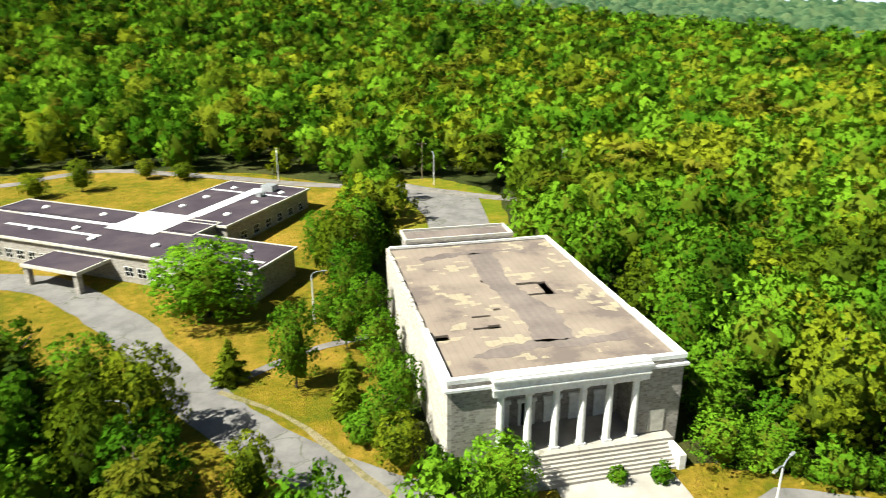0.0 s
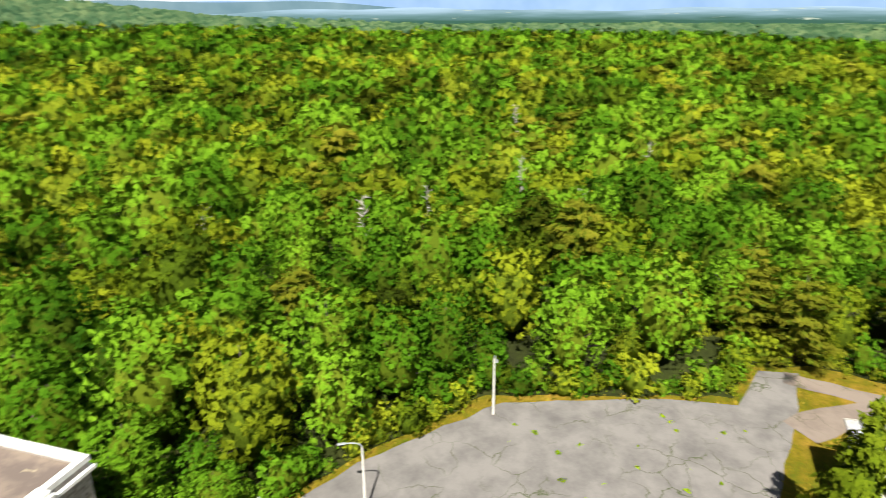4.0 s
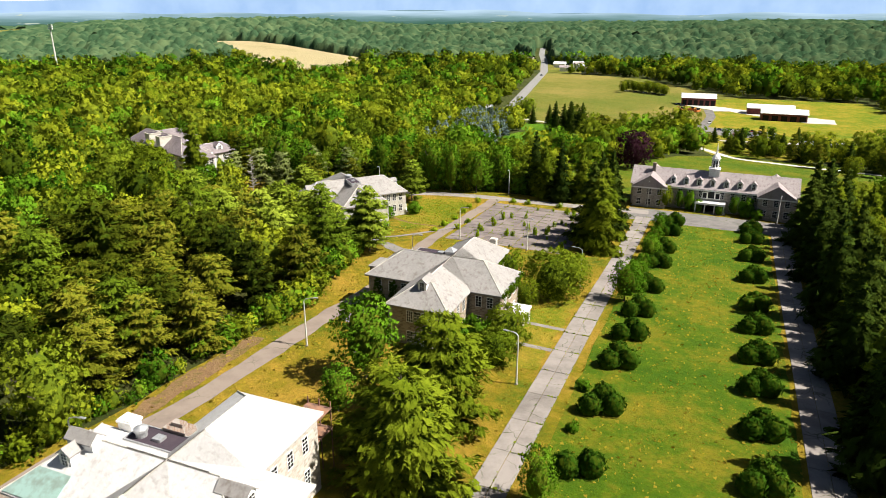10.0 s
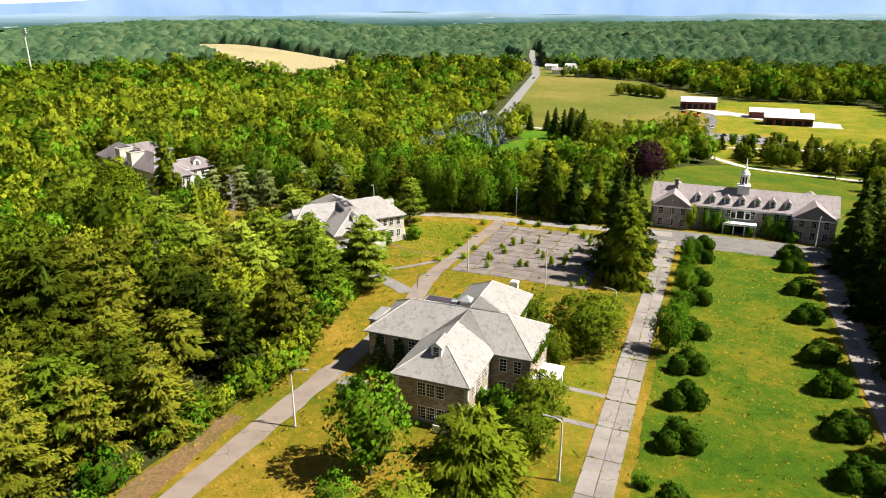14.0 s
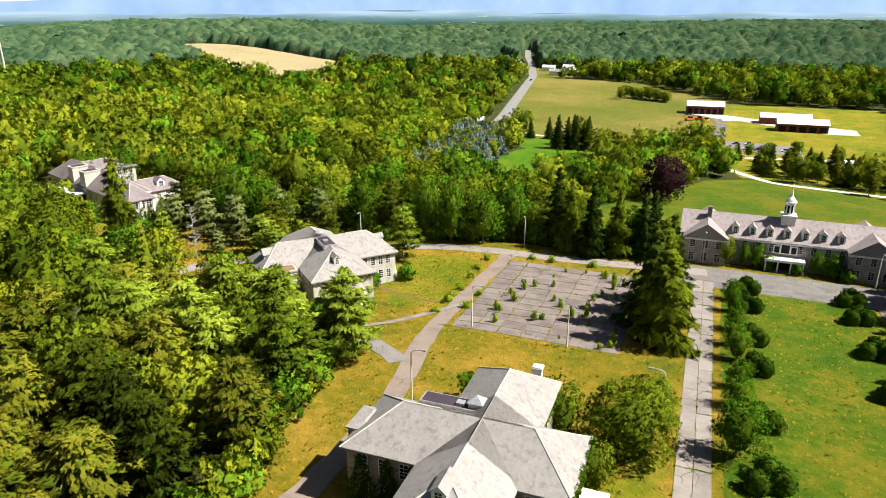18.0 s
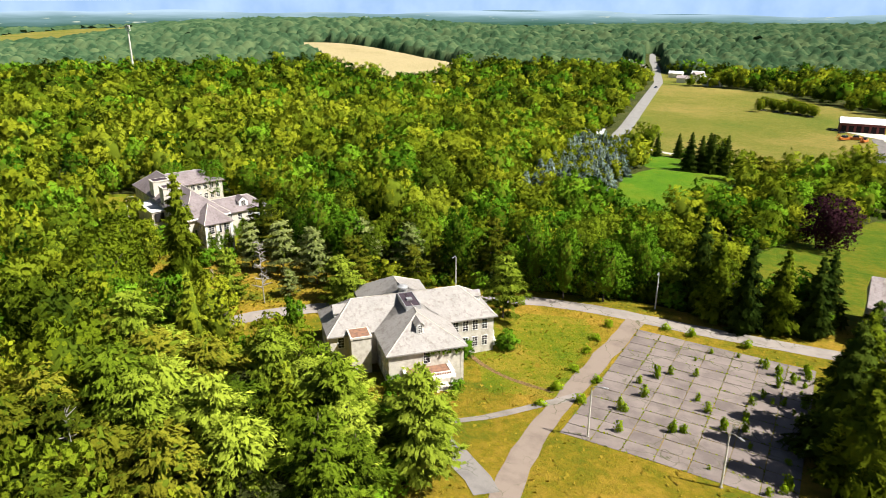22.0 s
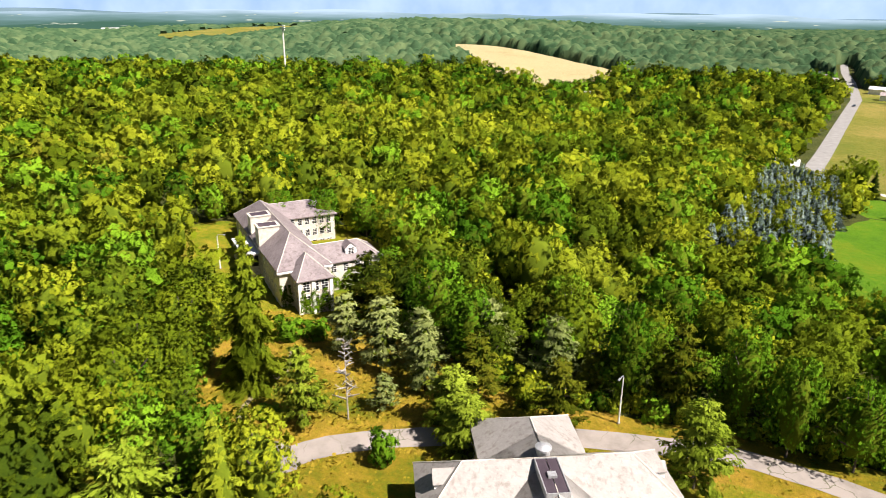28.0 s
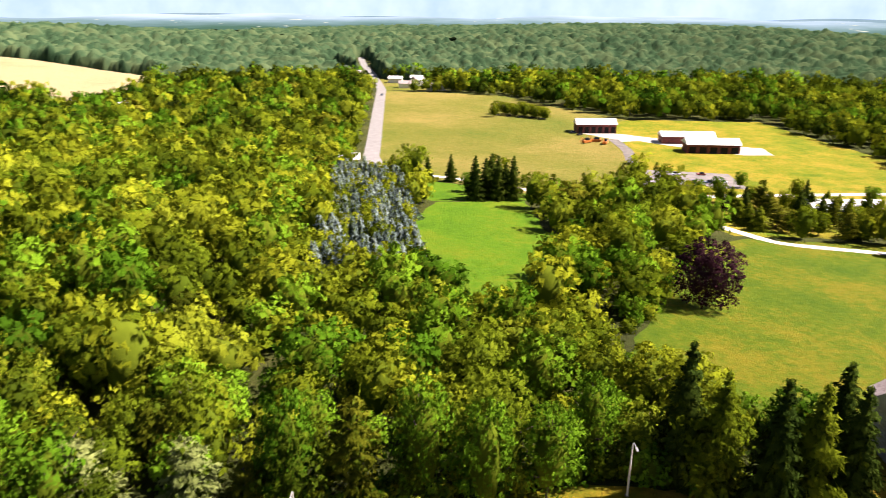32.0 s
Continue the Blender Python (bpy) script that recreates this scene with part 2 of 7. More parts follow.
def roof_mosaic(name, a, b, c3, pale):
    """A worn gravel roof: brown rims, tan middle, and square scraps of paler old felt."""
    k = Nodes(name)
    c = k.coords()
    big, mid, fine = k.noise(c, 0.13, 4, 0.5), k.noise(c, 0.8, 5, 0.7), k.noise(c, 8.0, 3, 0.7)
    col = k.ramp(k.math("ADD", k.math("MULTIPLY", big, 0.85), k.math("MULTIPLY", mid, 0.2)), [(0.4, a), (0.47, b), (0.62, c3)])
    br = k.n("ShaderNodeTexBrick", Scale=1.0)
    br.inputs["Mortar Size"].default_value = 0.0
    br.inputs["Brick Width"].default_value, br.inputs["Row Height"].default_value = 1.5, 0.9
    br.inputs["Color1"].default_value, br.inputs["Color2"].default_value = (0, 0, 0, 1), (1, 1, 1, 1)
    k.link(c, br.inputs["Vector"])
    scrap = k.math("MULTIPLY", k.math("GREATER_THAN", br.outputs["Color"], 0.62), k.math("GREATER_THAN", k.noise(c, 0.16, 2), 0.52))
    scrap = k.math("MULTIPLY", scrap, k.math("ADD", mid, 0.25))
    col = k.mix(scrap, col, pale)
    lap = k.n("ShaderNodeTexWave", Scale=0.33, Distortion=0.5)
    k.link(c, lap.inputs["Vector"])
    col = k.mix(k.math("MULTIPLY", k.math("GREATER_THAN", lap.outputs["Fac"], 0.97), 0.3), col, a)
    col = k.mix(k.math("MULTIPLY", fine, 0.3), col, tuple(v * 0.6 for v in a))
    return k.finish(col, 0.9, k.bump(fine, 0.4, 0.03), 0, 0.2)


def glass(name):
    k = Nodes(name)
    c = k.coords()
    col = k.ramp(k.noise(c, 0.8, 3), [(0.4, (0.006, 0.007, 0.009)), (0.7, (0.03, 0.032, 0.036))])
    return k.finish(col, 0.1, k.bump(k.noise(c, 1.2, 1), 0.1, 0.02), 0, 0.22)


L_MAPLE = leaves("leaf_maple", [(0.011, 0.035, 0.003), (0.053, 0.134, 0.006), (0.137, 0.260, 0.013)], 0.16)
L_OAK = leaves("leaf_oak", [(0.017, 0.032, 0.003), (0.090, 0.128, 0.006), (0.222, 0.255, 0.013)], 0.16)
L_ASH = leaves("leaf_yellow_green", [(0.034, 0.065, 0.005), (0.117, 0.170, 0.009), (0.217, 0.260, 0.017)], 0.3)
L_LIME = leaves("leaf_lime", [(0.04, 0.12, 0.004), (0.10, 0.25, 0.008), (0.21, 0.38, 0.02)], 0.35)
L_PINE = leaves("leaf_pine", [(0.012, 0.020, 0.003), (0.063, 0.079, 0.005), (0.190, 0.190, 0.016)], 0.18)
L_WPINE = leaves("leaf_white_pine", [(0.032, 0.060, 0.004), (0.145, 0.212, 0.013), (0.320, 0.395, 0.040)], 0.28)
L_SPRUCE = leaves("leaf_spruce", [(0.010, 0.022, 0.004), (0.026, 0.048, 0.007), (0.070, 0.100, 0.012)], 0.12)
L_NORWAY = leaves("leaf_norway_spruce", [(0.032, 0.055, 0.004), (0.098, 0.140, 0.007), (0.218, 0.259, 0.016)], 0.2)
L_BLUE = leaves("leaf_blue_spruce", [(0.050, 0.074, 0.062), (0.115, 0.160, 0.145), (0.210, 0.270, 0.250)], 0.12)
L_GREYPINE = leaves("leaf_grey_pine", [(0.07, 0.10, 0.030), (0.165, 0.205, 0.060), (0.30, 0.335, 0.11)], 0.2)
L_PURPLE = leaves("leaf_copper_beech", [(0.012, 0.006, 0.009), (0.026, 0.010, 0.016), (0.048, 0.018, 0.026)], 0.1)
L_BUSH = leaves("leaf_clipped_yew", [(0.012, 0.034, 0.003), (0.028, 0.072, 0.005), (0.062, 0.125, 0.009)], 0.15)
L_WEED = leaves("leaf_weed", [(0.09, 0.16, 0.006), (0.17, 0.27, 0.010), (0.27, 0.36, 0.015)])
# Far leaves: the haze of distance is painted in as a bluer green.
L_FAR_HAZE = leaf("leaf_far_woods_hazed", [(0.014, 0.036, 0.017), (0.038, 0.076, 0.036), (0.090, 0.130, 0.058)], 0.1, 0.05, False)
BARK = plain("bark", (0.11, 0.085, 0.065), (0.04, 0.03, 0.022), 0.95, 3.0, 0, 0.6)
DEADWOOD = plain("dead_wood", (0.36, 0.33, 0.29), (0.18, 0.16, 0.14), 0.9, 3.0)
FLOOR = grass("forest_floor", (0.030, 0.035, 0.010), (0.045, 0.060, 0.010), (0.080, 0.080, 0.020), 0.05)
DRY = grass("dry_grass", (0.088, 0.126, 0.006), (0.226, 0.171, 0.010), (0.39, 0.236, 0.032), 0.07)
MEADOW = grass("mixed_meadow", (0.085, 0.150, 0.005), (0.190, 0.195, 0.009), (0.34, 0.24, 0.028), 0.07)
LAWN = grass("mown_lawn", (0.040, 0.104, 0.003), (0.084, 0.142, 0.004), (0.22, 0.185, 0.012), 0.09)
BRIGHT = grass("bright_lawn", (0.052, 0.140, 0.004), (0.080, 0.180, 0.005), (0.14, 0.19, 0.008), 0.05)
REAR = grass("park_lawn", (0.048, 0.104, 0.004), (0.088, 0.134, 0.005), (0.19, 0.160, 0.011), 0.05)
FIELD = grass("field_grass", (0.085, 0.125, 0.014), (0.150, 0.148, 0.022), (0.26, 0.200, 0.055), 0.011)
HAY = grass("hay_stubble", (0.27, 0.23, 0.11), (0.40, 0.33, 0.18), (0.33, 0.28, 0.15), 0.012)
PALE = paving("pale_concrete", (0.24, 0.215, 0.185), (0.36, 0.33, 0.29), (0.12, 0.11, 0.06))
TUFT = leaf("dry_tuft", [(0.08, 0.125, 0.006), (0.185, 0.165, 0.010), (0.30, 0.22, 0.028)], 0.3, 0.07, False)
TUFT_G = leaf("green_tuft", [(0.05, 0.11, 0.003), (0.095, 0.155, 0.006), (0.17, 0.19, 0.012)], 0.3, 0.07, False)
SOIL = grass("bare_soil", (0.20, 0.12, 0.06), (0.26, 0.16, 0.08), (0.16, 0.13, 0.03), 0.3)
TRACK = grass("pale_worn_track", (0.24, 0.20, 0.10), (0.36, 0.30, 0.18), (0.20, 0.18, 0.05), 0.3)
CONCRETE = paving("old_concrete", (0.135, 0.118, 0.105), (0.235, 0.208, 0.188), (0.05, 0.055, 0.02))
ASPHALT = paving("old_asphalt", (0.105, 0.097, 0.092), (0.185, 0.17, 0.16), (0.05, 0.06, 0.022))
REDROAD = paving("reddish_road", (0.13, 0.10, 0.082), (0.20, 0.16, 0.132), (0.07, 0.07, 0.03))
GRAVEL = paving("pale_gravel", (0.36, 0.33, 0.29), (0.48, 0.45, 0.40), (0.25, 0.23, 0.2))
ROAD = paving("road_asphalt", (0.165, 0.16, 0.155), (0.225, 0.22, 0.215), (0.10, 0.10, 0.09), rough=0.8)
STONE = stone("field_stone", (0.17, 0.125, 0.09), (0.28, 0.215, 0.155), (0.40, 0.33, 0.25), (0.36, 0.32, 0.27))
STONE_PALE = stone("pale_field_stone", (0.31, 0.27, 0.23), (0.43, 0.385, 0.33), (0.56, 0.51, 0.45), (0.48, 0.45, 0.41))
STONE_GREY = stone("grey_stone", (0.19, 0.165, 0.145), (0.30, 0.265, 0.235), (0.42, 0.38, 0.34), (0.38, 0.35, 0.31), 0.55, 0.28)
SLATE = slate("weathered_slate", (0.19, 0.178, 0.168), (0.285, 0.268, 0.252), (0.13, 0.105, 0.09))
SLATE_MAIN = slate("mottled_slate", (0.20, 0.165, 0.165), (0.32, 0.28, 0.275), (0.13, 0.09, 0.085))
SLATE_WARD = slate("stained_slate", (0.105, 0.085, 0.088), (0.235, 0.20, 0.205), (0.075, 0.05, 0.048))
# Paler copy of the slate, with the glare of sunlit roofs in its colour.
SLATE_PALE = slate("sunlit_slate", (0.38, 0.37, 0.36), (0.52, 0.51, 0.50), (0.30, 0.27, 0.25))
COURT = paving("court_concrete", (0.112, 0.092, 0.085), (0.188, 0.156, 0.143), (0.05, 0.055, 0.02))
FELT = roofing("dark_felt", (0.035, 0.025, 0.034), (0.048, 0.036, 0.046), (0.070, 0.052, 0.060))
SILVER = roofing("silver_roof_coat", (0.40, 0.40, 0.40), (0.55, 0.55, 0.54), (0.7, 0.7, 0.68), 0.4)
GRAVEL_ROOF = roof_mosaic("tan_gravel_roof", (0.135, 0.105, 0.090), (0.205, 0.160, 0.128), (0.255, 0.202, 0.158), (0.35, 0.295, 0.195))
WHITE = plain("white_paint", (0.82, 0.81, 0.79), (0.64, 0.62, 0.58), 0.55, 1.6)
STUCCO = plain("pale_stone_trim", (0.52, 0.49, 0.43), (0.36, 0.33, 0.28), 0.85, 1.2)
METAL = plain("galvanised_metal", (0.50, 0.51, 0.52), (0.36, 0.36, 0.36), 0.45, 3.0, 0.6)
POLE = plain("pale_concrete_pole", (0.62, 0.60, 0.56), (0.46, 0.44, 0.40), 0.75, 1.0)
TIMBER = plain("weathered_timber", (0.24, 0.18, 0.12), (0.13, 0.10, 0.075), 0.9, 2.0)
COPPER = plain("green_copper", (0.28, 0.42, 0.38), (0.20, 0.26, 0.22), 0.6, 1.2, 0.2)
RUST = plain("rusty_sheet", (0.24, 0.12, 0.07), (0.12, 0.07, 0.05), 0.85, 1.5)
REDPAINT = plain("barn_red_paint", (0.17, 0.035, 0.030), (0.10, 0.025, 0.022), 0.7, 0.6)
BRICK = stone("chimney_brick", (0.16, 0.10, 0.07), (0.22, 0.14, 0.10), (0.30, 0.22, 0.17), (0.3, 0.27, 0.24), 0.22, 0.08)
# Near-black paint for the shade inside openings, doorways and the hall.
DARK = plain("black_hollow_shade", (0.012, 0.010, 0.010), (0.006, 0.005, 0.005), 0.95, 1.0)
GLASS = glass("old_window_glass")
ORANGE = plain("orange_machine_paint", (0.55, 0.17, 0.02), (0.3, 0.1, 0.03), 0.5, 0.8)
CARWHITE = plain("white_car_paint", (0.7, 0.7, 0.7), (0.6, 0.6, 0.6), 0.3, 0.5)
CARBLUE = plain("blue_car_paint", (0.06, 0.10, 0.18), (0.04, 0.06, 0.1), 0.3, 0.5)
CARRED = plain("red_car_paint", (0.32, 0.04, 0.03), (0.2, 0.03, 0.03), 0.3, 0.5)
RUBBER = plain("rubber", (0.02, 0.02, 0.02), (0.012, 0.012, 0.012), 0.9, 2.0)
IVY = leaf("leaf_ivy", [(0.04, 0.07, 0.004), (0.085, 0.15, 0.006), (0.15, 0.21, 0.01)], 0.25)

# ---- building tools ----
S_AT = [-5000, -800, -600, -476, -363, -260, -200, -165, -122, -90, -50, 68, 200, 400, 5000]
S_Z = [-26, -25, -24.5, -24.5, -17.5, -9, -4.4, -3.6, -1.4, 1.4, 3.6, 9.6, 12.5, 15, 15]
# far hills and near dips, fitted to the camera's view: x, y, radius, height
HILLS = [(122, -147, 22, -2.1), (760, -890, 190, 15), (206, -178, 24, -2.8), (1150, -1450, 400, 32), (1750, -1900, 380, 30), (2000, -700, 380, 30), (1500, -350, 420, 14), (420, -2300, 600, 20), (-300, -1900, 500, 30), (2500, -1500, 600, 20), (2200, 300, 700, 15), (1300, 900, 600, 10), (-300, -1200, 260, 14)]


def ground_z(x, y):
    """The height of the land, for numbers or arrays."""
    x, y = np.asarray(x, float), np.asarray(y, float)
    s = y + 0.22 * x
    z = sum(np.interp(s + d, S_AT, S_Z) for d in (-16, -8, 0, 8, 16)) / 5
    r = np.hypot(x, y) + 1e-6
    up = np.clip((y - 0.5 * x - 250) / 500, 0, 1)
    z = z + 33 * up * up * (3 - 2 * up)
    side = np.clip((x / r - 0.75) / 0.2, 0, 1)
    fall = np.clip((r - 300) / 600, 0, 1)
    z = z - side * (16 * fall * fall + 45 * (1 - np.exp(-np.maximum(r - 900, 0) / 700)))
    f = np.clip((r - 900) / 3600, 0, 1)
    f = f * f * (3 - 2 * f)
    z = z * (1 - f) - 102 * f
    for hx, hy, hr, hh in HILLS:
        z = z + hh * np.exp(-((x - hx) ** 2 + (y - hy) ** 2) / hr ** 2)
    return z


def gz(x, y):
    return float(ground_z(x, y))


def part(name, bm, material, parent=None, label="", m=None):
    """Link a bmesh (or a ready mesh) as one mesh object under a thing or part."""
    if isinstance(bm, bpy.types.Mesh):
        me = bm
    else:
        me = bpy.data.meshes.new(name)
        bm.normal_update()
        bm.to_mesh(me)
        bm.free()
        me.materials.append(material)
    ob = new(name, me)
    if parent:
        ob.parent = parent
    if m:
        ob.matrix_basis = m
    if label:
        ob["label"] = label
    return ob


def thing(name, label, category, m, group="", kind=""):
    ob = new(name)
    ob.empty_display_size = 0.3
    ob.matrix_basis = m
    return tagged(ob, label, category, group, kind)


def box(bm, x0, x1, y0, y1, z0, z1, m=None):
    vs = [Vector((x, y, z)) for z in (z0, z1) for x, y in ((x0, y0), (x1, y0), (x1, y1), (x0, y1))]
    vs = [bm.verts.new(m @ v if m else v) for v in vs]
    for f in ((3, 2, 1, 0), (4, 5, 6, 7), (0, 1, 5, 4), (1, 2, 6, 5), (2, 3, 7, 6), (3, 0, 4, 7)):
        bm.faces.new([vs[i] for i in f])
    return bm


def boxes(*rows):
    bm = bmesh.new()
    for r in rows:
        box(bm, *r)
    return bm


def tube(bm, a, b, ra, rb, n=8, caps=True):
    """A tapered round bar from a to b."""
    a, b = Vector(a), Vector(b)
    q = (b - a).to_track_quat("Z", "Y")
    rings = []
    for p, r in ((a, ra), (b, rb)):
        rings.append([bm.verts.new(p + q @ Vector((r * math.cos(t), r * math.sin(t), 0))) for t in (2 * math.pi * i / n for i in range(n))])
    for i in range(n):
        bm.faces.new((rings[0][i], rings[0][(i + 1) % n], rings[1][(i + 1) % n], rings[1][i]))
    if caps:
        bm.faces.new(rings[0][::-1]), bm.faces.new(rings[1])
    return bm


def lattice(xs, zs, keep, y0, y1, m=None):
    """One connected plate between y0 and y1, with the cells that keep refuses left open."""
    bm = bmesh.new()
    g = {}

    def v(i, k, y):
        if (i, k, y) not in g:
            p = Vector((xs[i], y, zs[k]))
            g[i, k, y] = bm.verts.new(m @ p if m else p)
        return g[i, k, y]
    nx, nz = len(xs) - 1, len(zs) - 1
    on = {(i, k) for i in range(nx) for k in range(nz) if keep((xs[i] + xs[i + 1]) / 2, (zs[k] + zs[k + 1]) / 2)}
    for i, k in on:
        bm.faces.new((v(i + 1, k, y1), v(i, k, y1), v(i, k + 1, y1), v(i + 1, k + 1, y1)))
        bm.faces.new((v(i, k, y0), v(i + 1, k, y0), v(i + 1, k + 1, y0), v(i, k + 1, y0)))
        for di, dk, a, b in ((-1, 0, (i, k), (i, k + 1)), (1, 0, (i + 1, k + 1), (i + 1, k)), (0, -1, (i + 1, k), (i, k)), (0, 1, (i, k + 1), (i + 1, k + 1))):
            if (i + di, k + dk) not in on:
                bm.faces.new((v(*a, y0), v(*b, y0), v(*b, y1), v(*a, y1)))
    bmesh.ops.recalc_face_normals(bm, faces=bm.faces[:])
    return bm


def hip_roof(x0, x1, y0, y1, z, rise, along, inset0, inset1, over=0.55, eave=0.22):
    """A roof on a rectangle; its ridge runs along 'x' or 'y', drawn in at each end by the insets (0: a gable)."""
    x0, x1, y0, y1 = x0 - over, x1 + over, y0 - over, y1 + over
    bm = bmesh.new()
    lo = [bm.verts.new(p) for p in ((x0, y0, z - eave), (x1, y0, z - eave), (x1, y1, z - eave), (x0, y1, z - eave))]
    up = [bm.verts.new(p) for p in ((x0, y0, z), (x1, y0, z), (x1, y1, z), (x0, y1, z))]
    if along == "x":
        yc = (y0 + y1) / 2
        a, b = bm.verts.new((x0 + inset0, yc, z + rise)), bm.verts.new((x1 - inset1, yc, z + rise))
        fs = [(up[0], up[1], b, a), (up[2], up[3], a, b), (up[3], up[0], a), (up[1], up[2], b)]
    else:
        xc = (x0 + x1) / 2
        a, b = bm.verts.new((xc, y0 + inset0, z + rise)), bm.verts.new((xc, y1 - inset1, z + rise))
        fs = [(up[1], up[2], b, a), (up[3], up[0], a, b), (up[0], up[1], a), (up[2], up[3], b)]
    for f in fs:
        bm.faces.new(f)
    for i in range(4):
        j = (i + 1) % 4
        bm.faces.new((lo[i], lo[j], up[j], up[i]))
    bm.faces.new(lo[::-1])
    return bm


def roof_caps(x0, x1, y0, y1, z, rise, along, inset0, inset1, over=0.55, r=0.09):
    """The pale caps along the ridge and the hips of the same roof."""
    x0, x1, y0, y1 = x0 - over, x1 + over, y0 - over, y1 + over
    bm = bmesh.new()
    if along == "x":
        a, b = (x0 + inset0, (y0 + y1) / 2, z + rise), (x1 - inset1, (y0 + y1) / 2, z + rise)
        ends = (((x0, y0, z), (x0, y1, z)), ((x1, y0, z), (x1, y1, z)))
    else:
        a, b = ((x0 + x1) / 2, y0 + inset0, z + rise), ((x0 + x1) / 2, y1 - inset1, z + rise)
        ends = (((x0, y0, z), (x1, y0, z)), ((x0, y1, z), (x1, y1, z)))
    tube(bm, a, b, r, r, 6)
    for p, inset, corners in ((a, inset0, ends[0]), (b, inset1, ends[1])):
        if inset:
            for c in corners:
                tube(bm, p, c, r, r, 6)
    return bm


def inside(px, py, poly):
    """Which of the points lie in the polygon (arrays)."""
    px, py = np.asarray(px, float), np.asarray(py, float)
    r = np.zeros(px.shape, bool)
    n = len(poly)
    for i in range(n):
        (xa, ya), (xb, yb) = poly[i], poly[(i + 1) % n]
        if ya == yb:
            continue
        r ^= ((ya > py) != (yb > py)) & (px < (xb - xa) * (py - ya) / (yb - ya) + xa)
    return r


def ragged(poly, seg=2.5, amp=0.5, seed=1):
    """The polygon with its edges broken up, as grass has them."""
    rng = random.Random(seed)
    out = []
    for i, (xa, ya) in enumerate(poly):
        xb, yb = poly[(i + 1) % len(poly)]
        n = max(1, int(math.hypot(xb - xa, yb - ya) / seg))
        for k in range(n):
            f = k / n
            out.append((xa + (xb - xa) * f + rng.uniform(-amp, amp) * (k > 0), ya + (yb - ya) * f + rng.uniform(-amp, amp) * (k > 0)))
    return out


GRID = 6.0


def drape(name, poly, material, lift, label="", category="", step=GRID, kind="structure"):
    """A sheet of the polygon's outline laid on the land."""
    bm = bmesh.new()
    bm.faces.new([bm.verts.new((x, y, 0)) for x, y in poly])
    bmesh.ops.triangulate(bm, faces=bm.faces[:])
    xs, ys = [p[0] for p in poly], [p[1] for p in poly]
    for lo, hi, ax in ((min(xs), max(xs), 0), (min(ys), max(ys), 1)):
        for k in range(math.ceil(lo / step), math.floor(hi / step) + 1):
            co, no = [0, 0, 0], [0, 0, 0]
            co[ax], no[ax] = k * step, 1
            bmesh.ops.bisect_plane(bm, geom=bm.verts[:] + bm.edges[:] + bm.faces[:], plane_co=co, plane_no=no)
    for v in bm.verts:
        v.co.z = gz(v.co.x, v.co.y) + lift
    bm.normal_update()
    for f in bm.faces:
        if f.normal.z < 0:
            f.normal_flip()
    ob = part(name, bm, material)
    return tagged(ob, label, category, "", kind)


ROADS = []


def ribbon(name, pts, width, material, lift, label="", category="road", rough=0.0, thick=0.0):
    """A road along a line of points; rough wears its edges."""
    ROADS.append((pts, width / 2 + 0.3))
    rng = random.Random(len(pts) * 7 + int(width * 10))
    line = []
    for (xa, ya), (xb, yb) in zip(pts, pts[1:]):
        n = max(1, int(math.hypot(xb - xa, yb - ya) / 3.0))
        line += [(xa + (xb - xa) * k / n, ya + (yb - ya) * k / n) for k in range(n)]
    line.append(pts[-1])
    for _ in range(4):
        line = [line[0]] + [((a[0] + 2 * b[0] + c[0]) / 4, (a[1] + 2 * b[1] + c[1]) / 4) for a, b, c in zip(line, line[1:], line[2:])] + [line[-1]]
    bm = bmesh.new()
    rows = []
    for i, (x, y) in enumerate(line):
        xa, ya = line[max(i - 1, 0)]
        xb, yb = line[min(i + 1, len(line) - 1)]
        d = math.hypot(xb - xa, yb - ya) or 1
        nx, ny = -(yb - ya) / d, (xb - xa) / d
        row = []
        for s in (-1, -0.34, 0.34, 1):
            w = s * (width / 2 + (rng.uniform(-rough, rough) if abs(s) == 1 else 0))
            px, py = x + nx * w, y + ny * w
            row.append(bm.verts.new((px, py, gz(px, py) + lift)))
        rows.append(row)
    for a, b in zip(rows, rows[1:]):
        for k in range(3):
            bm.faces.new((a[k + 1], a[k], b[k], b[k + 1]))
    bm.normal_update()
    for f in bm.faces:
        if f.normal.z < 0:
            f.normal_flip()
    return tagged(part(name, bm, material), label, category, "", "structure")


